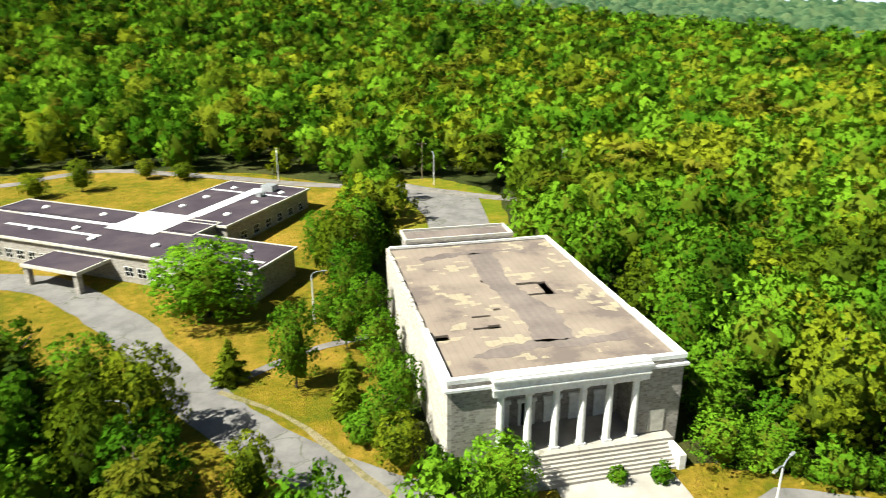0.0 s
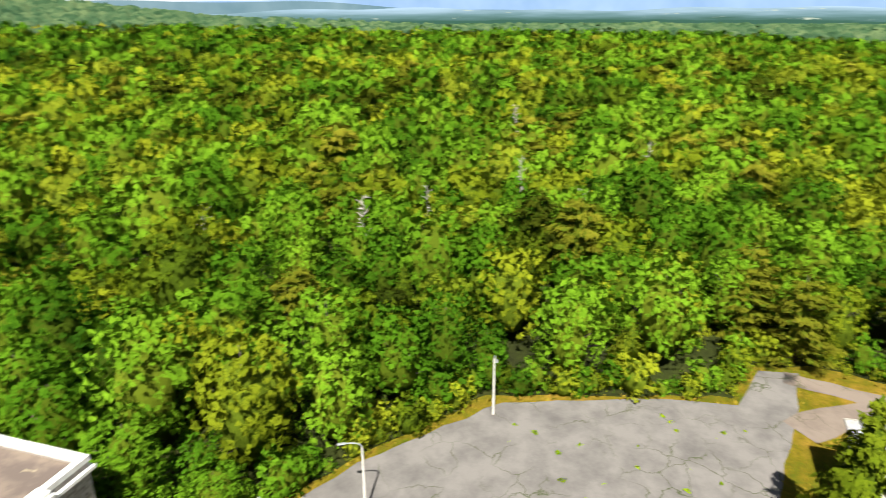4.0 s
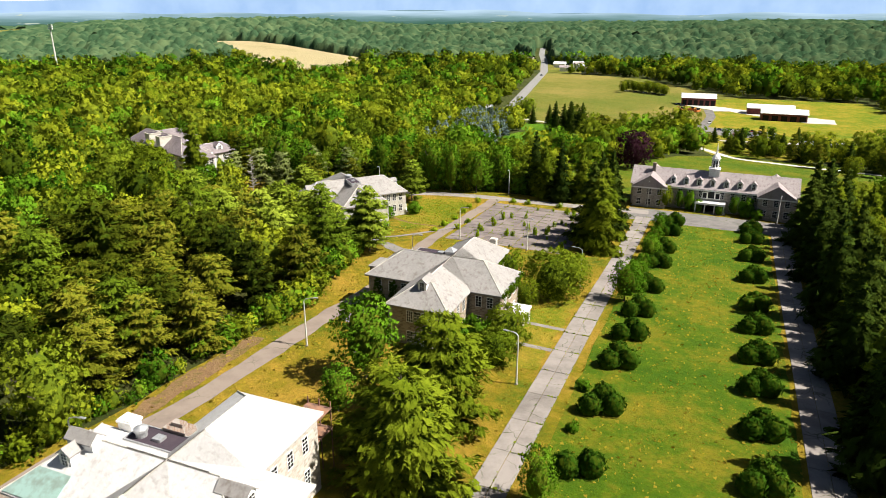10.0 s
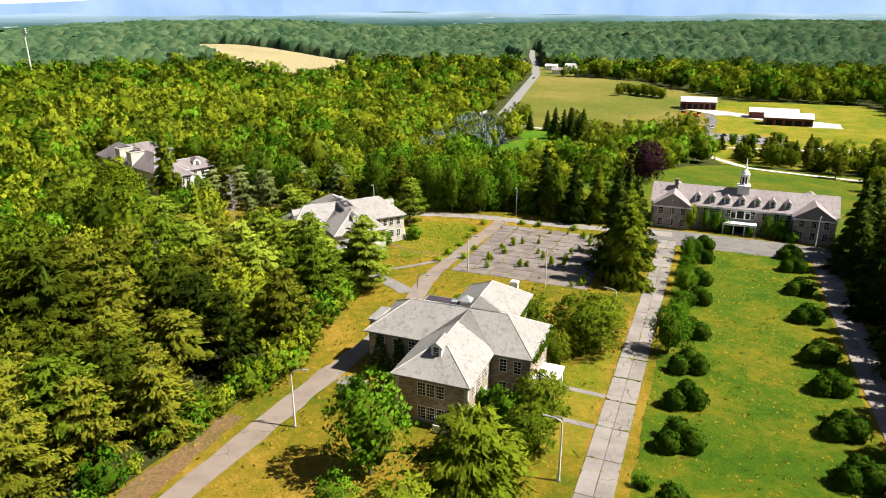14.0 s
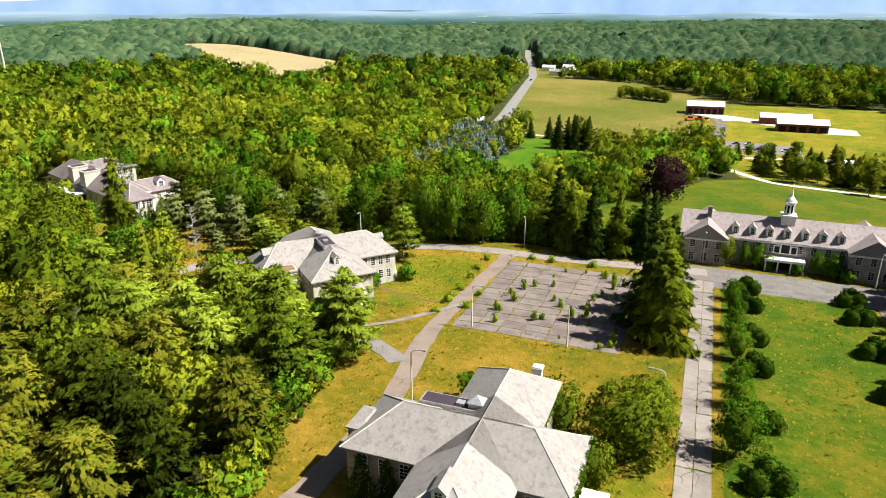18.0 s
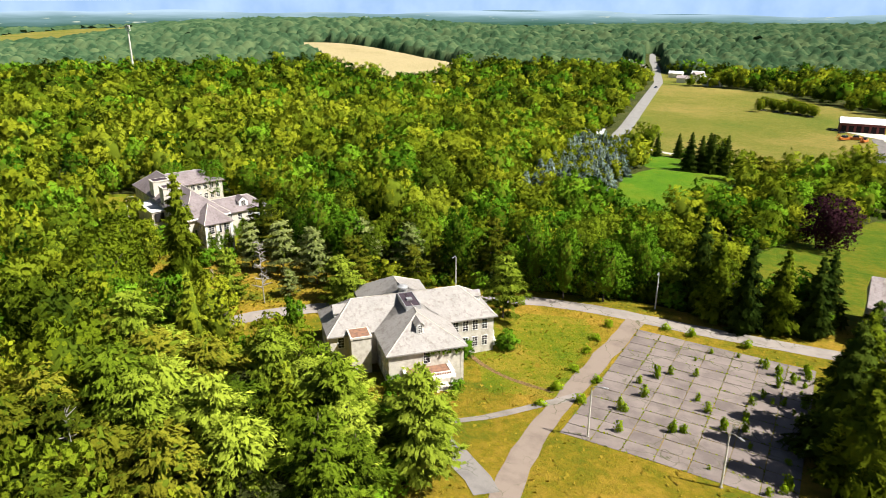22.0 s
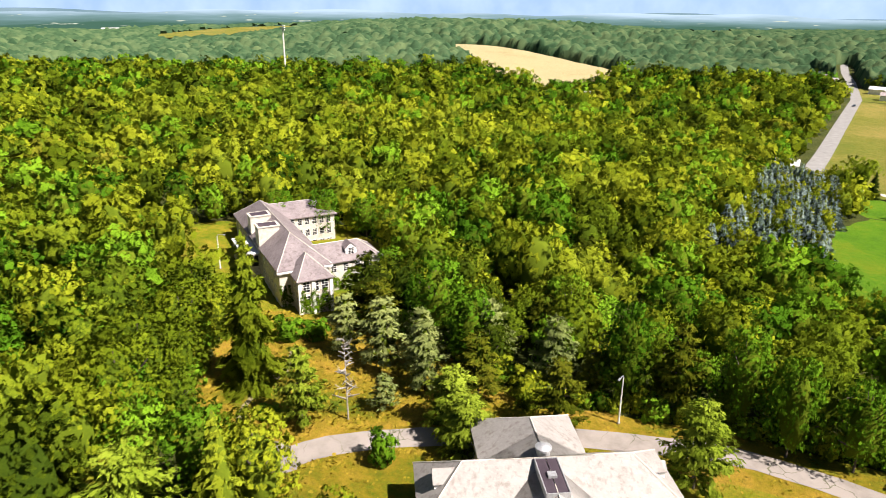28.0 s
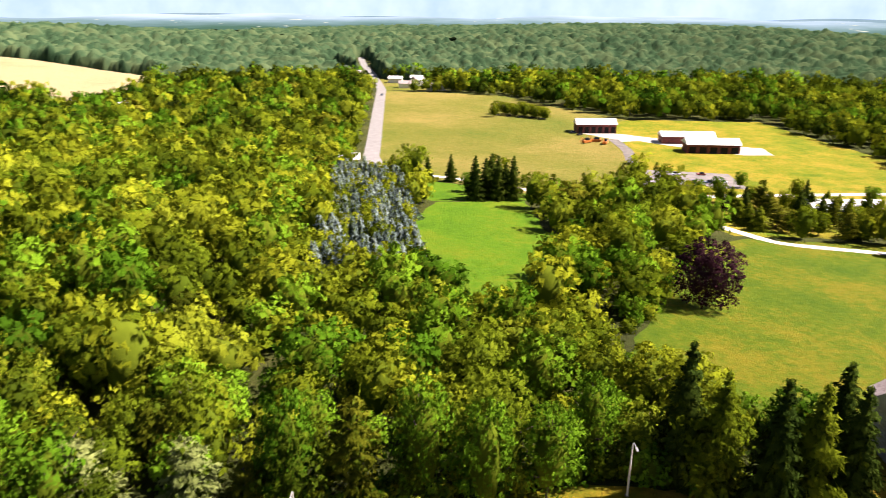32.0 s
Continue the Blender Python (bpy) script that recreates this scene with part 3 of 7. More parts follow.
def quads_mesh(name, V, Q, mats, idx=None, normals=None, tone=None):
    """A mesh of quads from arrays."""
    me = bpy.data.meshes.new(name)
    V, Q = np.ascontiguousarray(V, np.float32), np.ascontiguousarray(Q, np.int32)
    if normals is not None:  # each leaf clump's upper side faces out of its crown
        face = np.cross(V[Q[:, 2]] - V[Q[:, 0]], V[Q[:, 3]] - V[Q[:, 1]])
        turned = (face * (normals[Q[:, 0]] + normals[Q[:, 2]])).sum(1) < 0
        Q[turned] = Q[turned][:, ::-1]
    me.vertices.add(len(V))
    me.vertices.foreach_set("co", V.ravel())
    me.loops.add(Q.size)
    me.loops.foreach_set("vertex_index", Q.ravel())
    me.polygons.add(len(Q))
    me.polygons.foreach_set("loop_start", np.arange(0, Q.size, 4, dtype=np.int32))
    for mt in mats:
        me.materials.append(mt)
    if idx is not None:
        me.polygons.foreach_set("material_index", np.ascontiguousarray(idx, np.int32))
    me.update(calc_edges=True)
    if normals is not None:  # leaves take the light as the round crown does
        me.polygons.foreach_set("use_smooth", np.ones(len(Q), bool))
        normals = normals / np.maximum(np.linalg.norm(normals, axis=1, keepdims=True), 1e-6)
        me.normals_split_custom_set_from_vertices(normals.astype(np.float32))
    if tone is not None:
        me.attributes.new("tone", "FLOAT", "POINT").data.foreach_set("value", np.ascontiguousarray(tone, np.float32))
    return me


# ---- foliage ----
def cards(P, N, size, rng, aspect=1.0, along=None):
    """Folded leaf clumps: one irregular quad at each place, facing its normal."""
    n = len(P)
    N = N / np.maximum(np.linalg.norm(N, axis=1, keepdims=True), 1e-6)
    R = rng.normal(size=(n, 3))
    T = np.cross(N, R)
    if along is not None:
        T = along - N * (along * N).sum(1, keepdims=True)
    T /= np.maximum(np.linalg.norm(T, axis=1, keepdims=True), 1e-6)
    B = np.cross(N, T)
    s = np.broadcast_to(np.asarray(size, float).reshape(-1, 1), (n, 1)) * rng.uniform(0.6, 1.35, (n, 1))
    j = lambda: rng.uniform(0.6, 1.2, (n, 1))
    V = np.stack([P + T * s * j() * aspect, P + B * s * j() + N * s * 0.25, P - T * s * j() * aspect, P - B * s * j() + N * s * 0.2], 1)
    V[:, 0] -= N * s * 0.2
    V[:, 2] -= N * s * 0.2
    return V.reshape(-1, 3), np.arange(n * 4).reshape(-1, 4)


CUBE_V = np.array([(x, y, z) for z in (-1, 1) for x, y in ((-1, -1), (1, -1), (1, 1), (-1, 1))], float) / math.sqrt(3)
CUBE_Q = np.array([(3, 2, 1, 0), (4, 5, 6, 7), (0, 1, 5, 4), (1, 2, 6, 5), (2, 3, 7, 6), (3, 0, 4, 7)])


def join(parts):
    V, Q, o = [], [], 0
    for v, q in parts:
        V.append(v), Q.append(q + o)
        o += len(v)
    return np.concatenate(V), np.concatenate(Q)


def bars(segs, n=5):
    """Tapered limbs: rows of start, end, radius, end radius."""
    out = []
    for a, b, ra, rb in segs:
        a, b = np.array(a, float), np.array(b, float)
        d = (b - a) / max(np.linalg.norm(b - a), 1e-6)
        u = np.cross(d, (0.3, 0.9, 0.1))
        u /= np.linalg.norm(u)
        w = np.cross(d, u)
        ang = np.arange(n) * 2 * np.pi / n
        ring = np.outer(np.cos(ang), u) + np.outer(np.sin(ang), w)
        V = np.concatenate([a + ring * ra, b + ring * rb])
        out.append((V, np.array([(i, (i + 1) % n, n + (i + 1) % n, n + i) for i in range(n)])))
    return join(out)


def sphere_dirs(n, rng):
    d = rng.normal(size=(n, 3))
    return d / np.linalg.norm(d, axis=1, keepdims=True)


def lobes(C, R, rng, seg=6, rings=(-20, 26, 68), rough=0.38):
    """Rounded, uneven masses of leaves at C with half axes R, and their outward directions."""
    n = len(C)
    az = np.arange(seg) * 2 * math.pi / seg
    e = np.radians(np.array(rings, float))
    D = np.stack([np.cos(e)[:, None] * np.cos(az), np.cos(e)[:, None] * np.sin(az), np.sin(e)[:, None] * np.ones(seg)], -1).reshape(-1, 3)
    m = len(D)
    D = np.repeat(D[None], n, 0)
    t = rng.uniform(0, 6.28, (n, 1))
    D = np.stack([D[..., 0] * np.cos(t) - D[..., 1] * np.sin(t), D[..., 0] * np.sin(t) + D[..., 1] * np.cos(t), D[..., 2]], -1)
    V = C[:, None] + D * np.asarray(R)[:, None] * rng.uniform(1 - rough, 1 + rough, (n, m, 1))
    q = [(k * seg + i, k * seg + (i + 1) % seg, k * seg + seg + (i + 1) % seg, k * seg + seg + i) for k in range(len(rings) - 1) for i in range(seg)]
    o = (len(rings) - 1) * seg
    q += [(o, o + 1, o + 2, o + 3)] + ([(o, o + 3, o + 4, o + 5)] if seg in (6, 8) else []) + ([(o, o + 5, o + 6, o + 7)] if seg == 8 else [])
    Q = (np.array(q)[None] + np.arange(n)[:, None, None] * m).reshape(-1, 4)
    return V.reshape(-1, 3), Q, D.reshape(-1, 3) + rng.normal(size=(n * m, 3)) * rough * 0.8


def broadleaf(seed, n, size, nb, base=0.22, squash=1.0, top=False):
    """A crown in a unit frame (height 1, radius 1): leaf clumps, the dense shaded masses under them, the trunk."""
    rng = np.random.default_rng(seed)
    k = np.arange(nb)
    zc = base + 0.08 + (1 - base - 0.17) * ((k + 0.5) / nb) ** 0.75
    az = k * 2.399 + rng.uniform(-0.5, 0.5, nb)
    t = (zc - base) / (1 - base)
    prof = np.sqrt(np.clip(1 - ((t - 0.36) / 0.66) ** 2, 0.02, 1))
    rad = prof * rng.uniform(0.5, 0.86, nb) * np.where(k % 6 == 0, 0.35, 1)
    if nb <= 4:
        rad *= 0.6
    C = np.stack([rad * np.cos(az), rad * np.sin(az), zc], 1)
    rb = rng.uniform(0.65, 1.25, nb) * (0.62 + 0.38 * prof) * min(0.58, 1.2 / math.sqrt(nb))
    rbz = rb * 0.38 * squash
    R = np.stack([rb, rb, rbz], 1)
    which = rng.integers(0, nb, n)
    d = sphere_dirs(n, rng)
    d[:, 2] = np.where(rng.random(n) < 0.8, np.abs(d[:, 2]), d[:, 2])
    P = C[which] + d * R[which] * (0.72 + 0.5 * rng.random((n, 1)) ** 1.3)
    N = d * 0.8 + rng.normal(size=(n, 3)) * 0.5 + (0, 0, 0.25)
    # some clumps fill the gaps between the boughs
    m = n // 3
    u = base + (1 - base) * (0.1 + 0.82 * rng.random(m))
    w = np.sqrt(np.clip(1 - (((u - base) / (1 - base) - 0.36) / 0.66) ** 2, 0.02, 1)) * rng.uniform(0.5, 0.86, m)
    v = rng.uniform(0, 2 * np.pi, m)
    P[:m] = np.stack([w * np.cos(v), w * np.sin(v), u], 1)
    d[:m] = np.stack([w * np.cos(v), w * np.sin(v), 2.0 * (u - 0.4) + 0.2], 1)
    N[:m] = d[:m] + rng.normal(size=(m, 3)) * 0.5
    if n > 60:
        hull = lobes(np.array([(0, 0, base + 0.38 * (1 - base))]), np.array([(0.46, 0.46, 0.38 * (1 - base))]), rng, 8, (-50, -15, 20, 50, 75), 0.16)
    else:
        hull = lobes(np.array([(0, 0, base + 0.38 * (1 - base))]), np.array([(0.56, 0.56, 0.4 * (1 - base))]), rng, 5, (-30, 15, 60), 0.16)
    segs = [((0, 0, 0), (0.02, 0.01, base + 0.18), 0.045, 0.03), ((0.02, 0.01, base + 0.15), (0.0, 0.03, 0.85), 0.03, 0.008)]
    for i in range(0, nb, max(1, nb // 6)):
        segs.append(((0.01, 0.01, max(0.12, zc[i] * 0.62)), tuple(C[i]), 0.02, 0.006))
    return (P, N, size, rng, 1.0, d), hull, bars(segs)


def spruce(seed, n, size, tiers=13):
    """Whorls of drooping boughs, with gaps between the tiers."""
    rng = np.random.default_rng(seed)
    t = np.floor((rng.uniform(0.0, 1.0, n) ** 1.3) * tiers) / tiers
    bough = rng.integers(0, 9, n)
    az = bough * (2 * np.pi / 9) + t * 37 + rng.normal(size=n) * 0.15
    reach = (0.78 + 0.38 * np.sin(bough * 5.1 + t * 91))
    R = (1 - t) ** 0.8 * reach
    f = rng.uniform(0.15, 1.0, n) ** 0.7
    P = np.stack([R * f * np.cos(az), R * f * np.sin(az), 0.06 + 0.92 * t + 0.02 - 0.07 * f * (1 - t) + 0.02 * f ** 3 + rng.normal(size=n) * 0.006], 1)
    N = np.stack([np.cos(az) * 0.3, np.sin(az) * 0.3, np.full(n, 0.9)], 1) + rng.normal(size=(n, 3)) * 0.3
    S = np.stack([np.cos(az) * (0.35 + 0.6 * f), np.sin(az) * (0.35 + 0.6 * f), np.full(n, 0.75)], 1) + rng.normal(size=(n, 3)) * 0.12
    nt = max(5, tiers // 2)
    ht = np.arange(nt) / nt
    C = np.stack([0 * ht, 0 * ht, 0.09 + 0.9 * ht], 1)
    hr = 0.52 * (1 - ht) ** 0.9
    hull = lobes(C, np.stack([hr, hr, 0 * ht + 0.9 / nt], 1), rng, 6, (-18, 0, 40, 75), 0.2)
    s = size * (0.4 + 0.8 * (1 - t)) * 0.62
    return (P, N, s, rng, 2.4, S), hull, bars([((0, 0, 0), (0, 0, 0.99), 0.06, 0.006)])


def pine(seed, n, size, nb, low=0.14):
    """Whorls of long flat feathery boughs with gaps between the tiers."""
    rng = np.random.default_rng(seed)
    per = 6 if nb >= 20 else 4
    tiers = max(3, nb // 4)
    k = np.arange(tiers * per)
    t = (k // per + rng.uniform(0.1, 0.9, len(k))) / tiers
    zc = low + (0.97 - low) * t
    az = k * 2 * math.pi / per + (k // per) * 0.55 + rng.uniform(-0.35, 0.35, len(k))
    reach = np.clip(1.08 - 0.82 * t ** 2.2, 0.2, 1) * rng.uniform(0.55, 1.12, len(k))
    which = rng.choice(len(k), n, p=(reach + 0.15) / (reach + 0.15).sum())
    f = 0.22 + 0.8 * rng.random(n) ** 0.75
    side = rng.normal(size=n) * 0.15 * (1.15 - 0.5 * f)
    L = reach[which]
    ca, sa = np.cos(az[which]), np.sin(az[which])
    x, y = ca * L * f - sa * side, sa * L * f + ca * side
    z = zc[which] + 0.035 * f ** 2 * L - 0.10 * np.abs(side) + rng.normal(size=n) * 0.007
    P = np.stack([x, y, z], 1)
    N = np.stack([ca * 0.25, sa * 0.25, np.full(n, 0.9)], 1) + rng.normal(size=(n, 3)) * 0.28
    S = np.stack([ca * 0.45 * f, sa * 0.45 * f, np.full(n, 0.85)], 1) + rng.normal(size=(n, 3)) * 0.2
    r = 0.2 * reach
    C = np.stack([np.cos(az) * reach * 0.52, np.sin(az) * reach * 0.52, zc - 0.012], 1)
    lob = lobes(C, np.stack([r, r, 0 * r + 0.016], 1), rng, 5, (-25, 20, 70), 0.35)
    kz = np.array((0.25, 0.5, 0.75))
    core = lobes(np.stack([0 * kz, 0 * kz, low + (1 - low) * kz], 1), np.stack([0.26 * (1.1 - kz), 0.26 * (1.1 - kz), 0 * kz + 0.2 * (1 - low)], 1), rng, 5, (-30, 20, 65), 0.3)
    V, Q = join([lob[:2], core[:2]])
    hull = V, Q, np.concatenate([lob[2], core[2]])
    segs = [((0, 0, 0), (0.03, 0.02, 0.97), 0.045, 0.008)]
    segs += [((0.01, 0.01, h - 0.03), tuple(c * (1.5, 1.5, 1) if i % 2 else c), 0.014, 0.004) for i, (h, c) in enumerate(zip(zc, C)) if i % 2 == 0]
    return (P, N, size, rng, 2.5, S), hull, bars(segs)


def clipped(seed, n, size):
    """A dense clipped bush, nearly a dome but lumpy."""
    rng = np.random.default_rng(seed)
    d = sphere_dirs(n, rng)
    d[:, 2] = np.abs(d[:, 2]) * 1.25 - 0.25
    a = np.arctan2(d[:, 1], d[:, 0])
    w = 1 + 0.09 * np.sin(3 * a + seed) + 0.07 * np.sin(5 * d[:, 2] * 3 + a * 2)
    q = w * rng.uniform(0.9, 1.06, n)
    P = np.stack([d[:, 0] * q, d[:, 1] * q, 0.42 + d[:, 2] * q * 0.56], 1)
    N = d + rng.normal(size=(n, 3)) * 0.45
    ang = np.arange(8) * math.pi / 4
    zr = [(0.0, 0.7), (0.2, 0.88), (0.5, 0.86), (0.8, 0.62), (0.92, 0.25)]
    hv = np.array([(r * math.cos(t), r * math.sin(t), z) for z, r in zr for t in ang])
    hq = np.array([(k * 8 + i, k * 8 + (i + 1) % 8, k * 8 + 8 + (i + 1) % 8, k * 8 + 8 + i) for k in range(4) for i in range(8)])
    return (P, N, size, rng, 1.0, d + rng.normal(size=(n, 3)) * 0.2), (hv, hq, None), bars([((0, 0, 0), (0, 0, 0.4), 0.06, 0.04)])


def bare(seed):
    rng = np.random.default_rng(seed)
    segs = [((0, 0, 0), (0.05, 0.02, 0.98), 0.055, 0.006)]
    for z in np.linspace(0.22, 0.92, 26):
        a, l = rng.uniform(0, 6.28), rng.uniform(0.5, 1.0) * (1.1 - z)
        e = np.array((l * math.cos(a), l * math.sin(a), z + rng.uniform(-0.02, 0.08)))
        segs.append(((0.03, 0.01, z), tuple(e), 0.016, 0.004))
        for _ in range(2):
            f = rng.uniform(0.4, 0.9)
            p = np.array((0.03, 0.01, z)) * (1 - f) + e * f
            segs.append((tuple(p), tuple(p + np.array((rng.uniform(-0.3, 0.3), rng.uniform(-0.3, 0.3), rng.uniform(0, 0.08)))), 0.008, 0.002))
    return bars(segs, 4)


def round_normals(V, h, share):
    """Directions out of a crown of height h, from its axis and middle."""
    c = np.array((0, 0, h * 0.5))
    d = (V - c) / np.array((1, 1, max(h / 2.2, 1e-6)))
    d[:, :2] *= share
    return d / np.maximum(np.linalg.norm(d, axis=1, keepdims=True), 1e-6)


def crown_normals(crown, h, r):
    """Normals for the verts of the clumps, then of the masses: each mass shades round, and so does the whole crown."""
    (P, N, size, rng, asp, S), hull, wood = crown
    k = np.array((r, r, h))
    n = S * 0.65 + round_normals(P * k, h, 1.6 / r) * 1.1 + rng.normal(size=P.shape) * (0.32 if len(P) > 300 else 0.2)
    b = round_normals(hull[0] * k, h, 1.6 / r)
    if hull[2] is not None:
        b = hull[2] * 0.8 + b * 0.55
    return np.concatenate([np.repeat(n, 4, axis=0), b])


def shaped(crown, h, r):
    """The cards and the hull of a crown at true size: height h, radius r."""
    (P, N, size, rng, asp, S), hull, wood = crown
    k = np.array((r, r, h))
    along = None
    if asp > 1.05:
        along = np.stack([P[:, 0], P[:, 1], -0.12 * np.hypot(P[:, 0], P[:, 1])], 1) + rng.normal(size=P.shape) * 0.12
    body = (hull[0] * k, hull[1])
    lf = cards(P * k, N / k * r, np.asarray(size) * r, rng, asp, along)
    return lf, body, (wood[0] * np.array((r * 1.0, r * 1.0, h)), wood[1])

# ---- the land ----
def axis(lo, hi, far):
    a = list(np.arange(lo, hi + 0.1, GRID))
    step, v = GRID, hi
    up = []
    while v < far:
        step *= 1.12
        v += step
        up.append(v)
    step, v, dn = GRID, lo, []
    while v > -far:
        step *= 1.12
        v -= step
        dn.append(v)
    return np.array(dn[::-1] + a + up)


gx, gy = axis(-150, 330, 4850), axis(-600, 270, 4850)
X, Y = np.meshgrid(gx, gy)
V = np.stack([X, Y, ground_z(X, Y)], -1).reshape(-1, 3)
ii = np.arange(len(gx) * len(gy)).reshape(len(gy), len(gx))
Q = np.stack([ii[:-1, :-1], ii[:-1, 1:], ii[1:, 1:], ii[1:, :-1]], -1).reshape(-1, 4)
tagged(new("ground", quads_mesh("ground", V, Q, [FLOOR])), "wooded hillside land sloping down to a wide valley", "ground", "", "structure")

# grass and meadows
CAMPUS = [(-6, -212), (-6, -55), (8, -20), (15, 40), (20, 57), (44, 57), (62, 47), (80, 36), (88, 15), (91, 5), (101, 3), (104, -6), (99, -42), (99, -55), (99, -65), (97.5, -78), (98.5, -87), (101, -93), (103, -105), (105, -116), (109, -126), (116, -131), (126, -128), (137, -131), (150, -130), (158, -132), (168, -133), (170, -141), (160, -157), (148, -172), (138, -181), (121, -190), (98, -197), (70, -198), (60, -205), (60, -212)]
drape("dry_lawn", ragged(CAMPUS), DRY, 0.04, "dry golden campus grass with green weeds", "grass")
drape("mall_lawn", ragged([(14.6, -185), (45, -185), (44.8, -20), (15, -20)], 3, 0.3, 2), LAWN, 0.08, "mown green lawn between two drives", "lawn")
drape("cottage_lawn", ragged([(97, -150), (99, -160), (100, -176), (104, -182), (116, -178), (125, -170), (116, -156), (108, -146)], 2, 0.4, 3), MEADOW, 0.08, "yellow-green meadow grass beside the cottage", "grass")
drape("side_lawn", ragged([(51.5, -75), (66, -72), (64, -84), (59, -84), (59, -98), (52, -110)], 2, 0.4, 4), MEADOW, 0.08, "green and yellow grass beside the drive", "grass")
LAWN_E = [(-60, -211), (62, -211), (80, -218), (88, -232), (84, -248), (74, -268), (68, -288), (50, -328), (32, -343), (-20, -345), (-60, -300)]
drape("rear_lawn", ragged(LAWN_E, 4, 0.8, 5), REAR, 0.06, "wide mown lawn behind the main building", "lawn", 12)
LAWN_2 = [(139, -378), (104, -389), (96, -324), (98, -290), (102, -264), (116, -256), (128, -270), (136, -312), (143, -345)]
drape("bright_meadow", ragged(LAWN_2, 4, 0.8, 6), BRIGHT, 0.06, "bright green mown meadow", "lawn", 12)
LANE_SIDE = [(150, -426), (105, -403), (66, -410), (52, -416), (44, -404), (58, -384), (92, -378), (104, -390), (140, -379), (152, -398)]
drape("lane_lawn", ragged(LANE_SIDE, 4, 0.8, 21), BRIGHT, 0.055, "mown green verge along the lane", "lawn", 12)
BIG = [(183, -482), (236, -800), (123, -776), (80, -713), (24, -648), (60, -610), (45, -560), (45, -490), (52, -418), (66, -412), (105, -404), (150, -428), (176, -445)]
drape("big_field", ragged(BIG, 6, 1.5, 7), FIELD, 0.06, "broad tan and green hay field", "field", 24)
BARNYARD = [(45, -490), (45, -560), (60, -610), (24, -648), (-70, -650), (-100, -520), (-70, -400), (-10, -352), (35, -346), (52, -405)]
drape("yard_grass", ragged(BARNYARD, 6, 1.0, 8), MEADOW, 0.05, "grass round the farm sheds", "grass", 12)
HAYF = [(890, -985), (657, -915), (500, -860), (440, -720), (433, -630), (511, -655), (715, -812)]
drape("hay_field", ragged(HAYF, 12, 3, 9), HAY, 0.3, "pale cut hay field ringed by woods", "field", 40)
SCHOOLYARD = [(-110, 105), (-50, 95), (-25, 78), (-8, 55), (10, 52), (12, 70), (10, 95), (8, 110), (12, 150), (14, 182), (-10, 200), (-60, 216), (-130, 200)]
drape("school_lawn", ragged(SCHOOLYARD, 3, 0.6, 10), DRY, 0.04, "dry grass round the flat-roofed school", "grass")
BACKLOT = [(22, 108), (42, 108), (47, 140), (52, 166), (40, 184), (24, 184), (22, 150)]
drape("back_verge", ragged(BACKLOT, 3, 0.6, 11), MEADOW, 0.04, "green verge round the rear yard", "grass")
YARD_D = [(157, -133), (175, -132), (189, -142), (198, -152), (208, -160), (208, -176), (192, -175), (180, -178), (166, -177), (150, -177), (142, -168)]
drape("pine_yard", ragged(YARD_D, 3, 0.8, 12), DRY, 0.05, "dry golden grass under scattered pines", "grass")
drape("soil_bank", ragged([(95, -28), (98.5, -42), (98.5, -66), (96, -66), (95, -42)], 2, 0.5, 13), SOIL, 0.09, "bare orange soil bank below the trees", "soil")
FIELD_N = [(790, -80), (1010, -120), (1120, -215), (960, -205), (830, -140)]
VILLAGE_GRASS = [(176, -806), (236, -800), (300, -905), (392, -1040), (345, -1030), (262, -905), (205, -885)]
drape("village_green", ragged(VILLAGE_GRASS, 8, 1.5, 20), FIELD, 0.07, "grass round the roadside houses", "grass", 24)
drape("hill_meadow", ragged(FIELD_N, 10, 2, 14), FIELD, 0.4, "small pale meadow in the woods", "field", 40)
OPEN = [LANE_SIDE, VILLAGE_GRASS, CAMPUS, LAWN_E, LAWN_2, BIG, BARNYARD, HAYF, SCHOOLYARD, BACKLOT, YARD_D, FIELD_N, [(8, 50), (47, 50), (45, 112), (10, 112)], [(193, -165), (208, -158), (226, -160), (262, -176), (262, -188), (240, -212), (197, -205)]]

# roads and paved yards
ribbon("service_road", [(99, -2), (96, -20), (92.3, -43), (92, -60), (92, -78), (91, -92), (91, -108), (94, -122), (96.6, -138), (96.4, -150), (96, -165), (95.4, -180), (95, -187)], 3.6, REDROAD, 0.10, "narrow reddish service road, cracked and weedy", rough=0.25)
ribbon("loop_road", [(157, -128), (161, -136), (159, -145), (152, -156), (140, -170), (118, -185.5), (101, -188.5), (82, -189), (66, -191), (48, -193)], 4.6, CONCRETE, 0.10, "pale concrete loop road behind the cottage", rough=0.15)
ribbon("yard_path", [(96, -120), (103, -127), (112, -131), (118, -134)], 3.4, ASPHALT, 0.12, "broken grey path to the cottage porch", rough=0.5)
ribbon("cross_path", [(112, -131), (105, -137), (99, -146), (95, -152)], 1.7, CONCRETE, 0.12, "cracked concrete path with grassy joints", rough=0.2)
ribbon("front_road", [(54, -190), (40, -190.5), (10, -190.5), (-8, -190)], 14, ASPHALT, 0.09, "wide grey forecourt road before the main building", rough=0.3)
drape("front_yard", ragged([(30, 46), (48, 52), (62, 46), (79, 33.5), (82, 27), (87.3, 14), (89.3, 4.6), (99.7, 1.2), (101, -4.3), (88.6, -2.2), (68.4, 2.7), (45, 8), (30, 12)], 3, 0.25, 16), ASPHALT, 0.10, "large cracked grey asphalt yard", "car park")
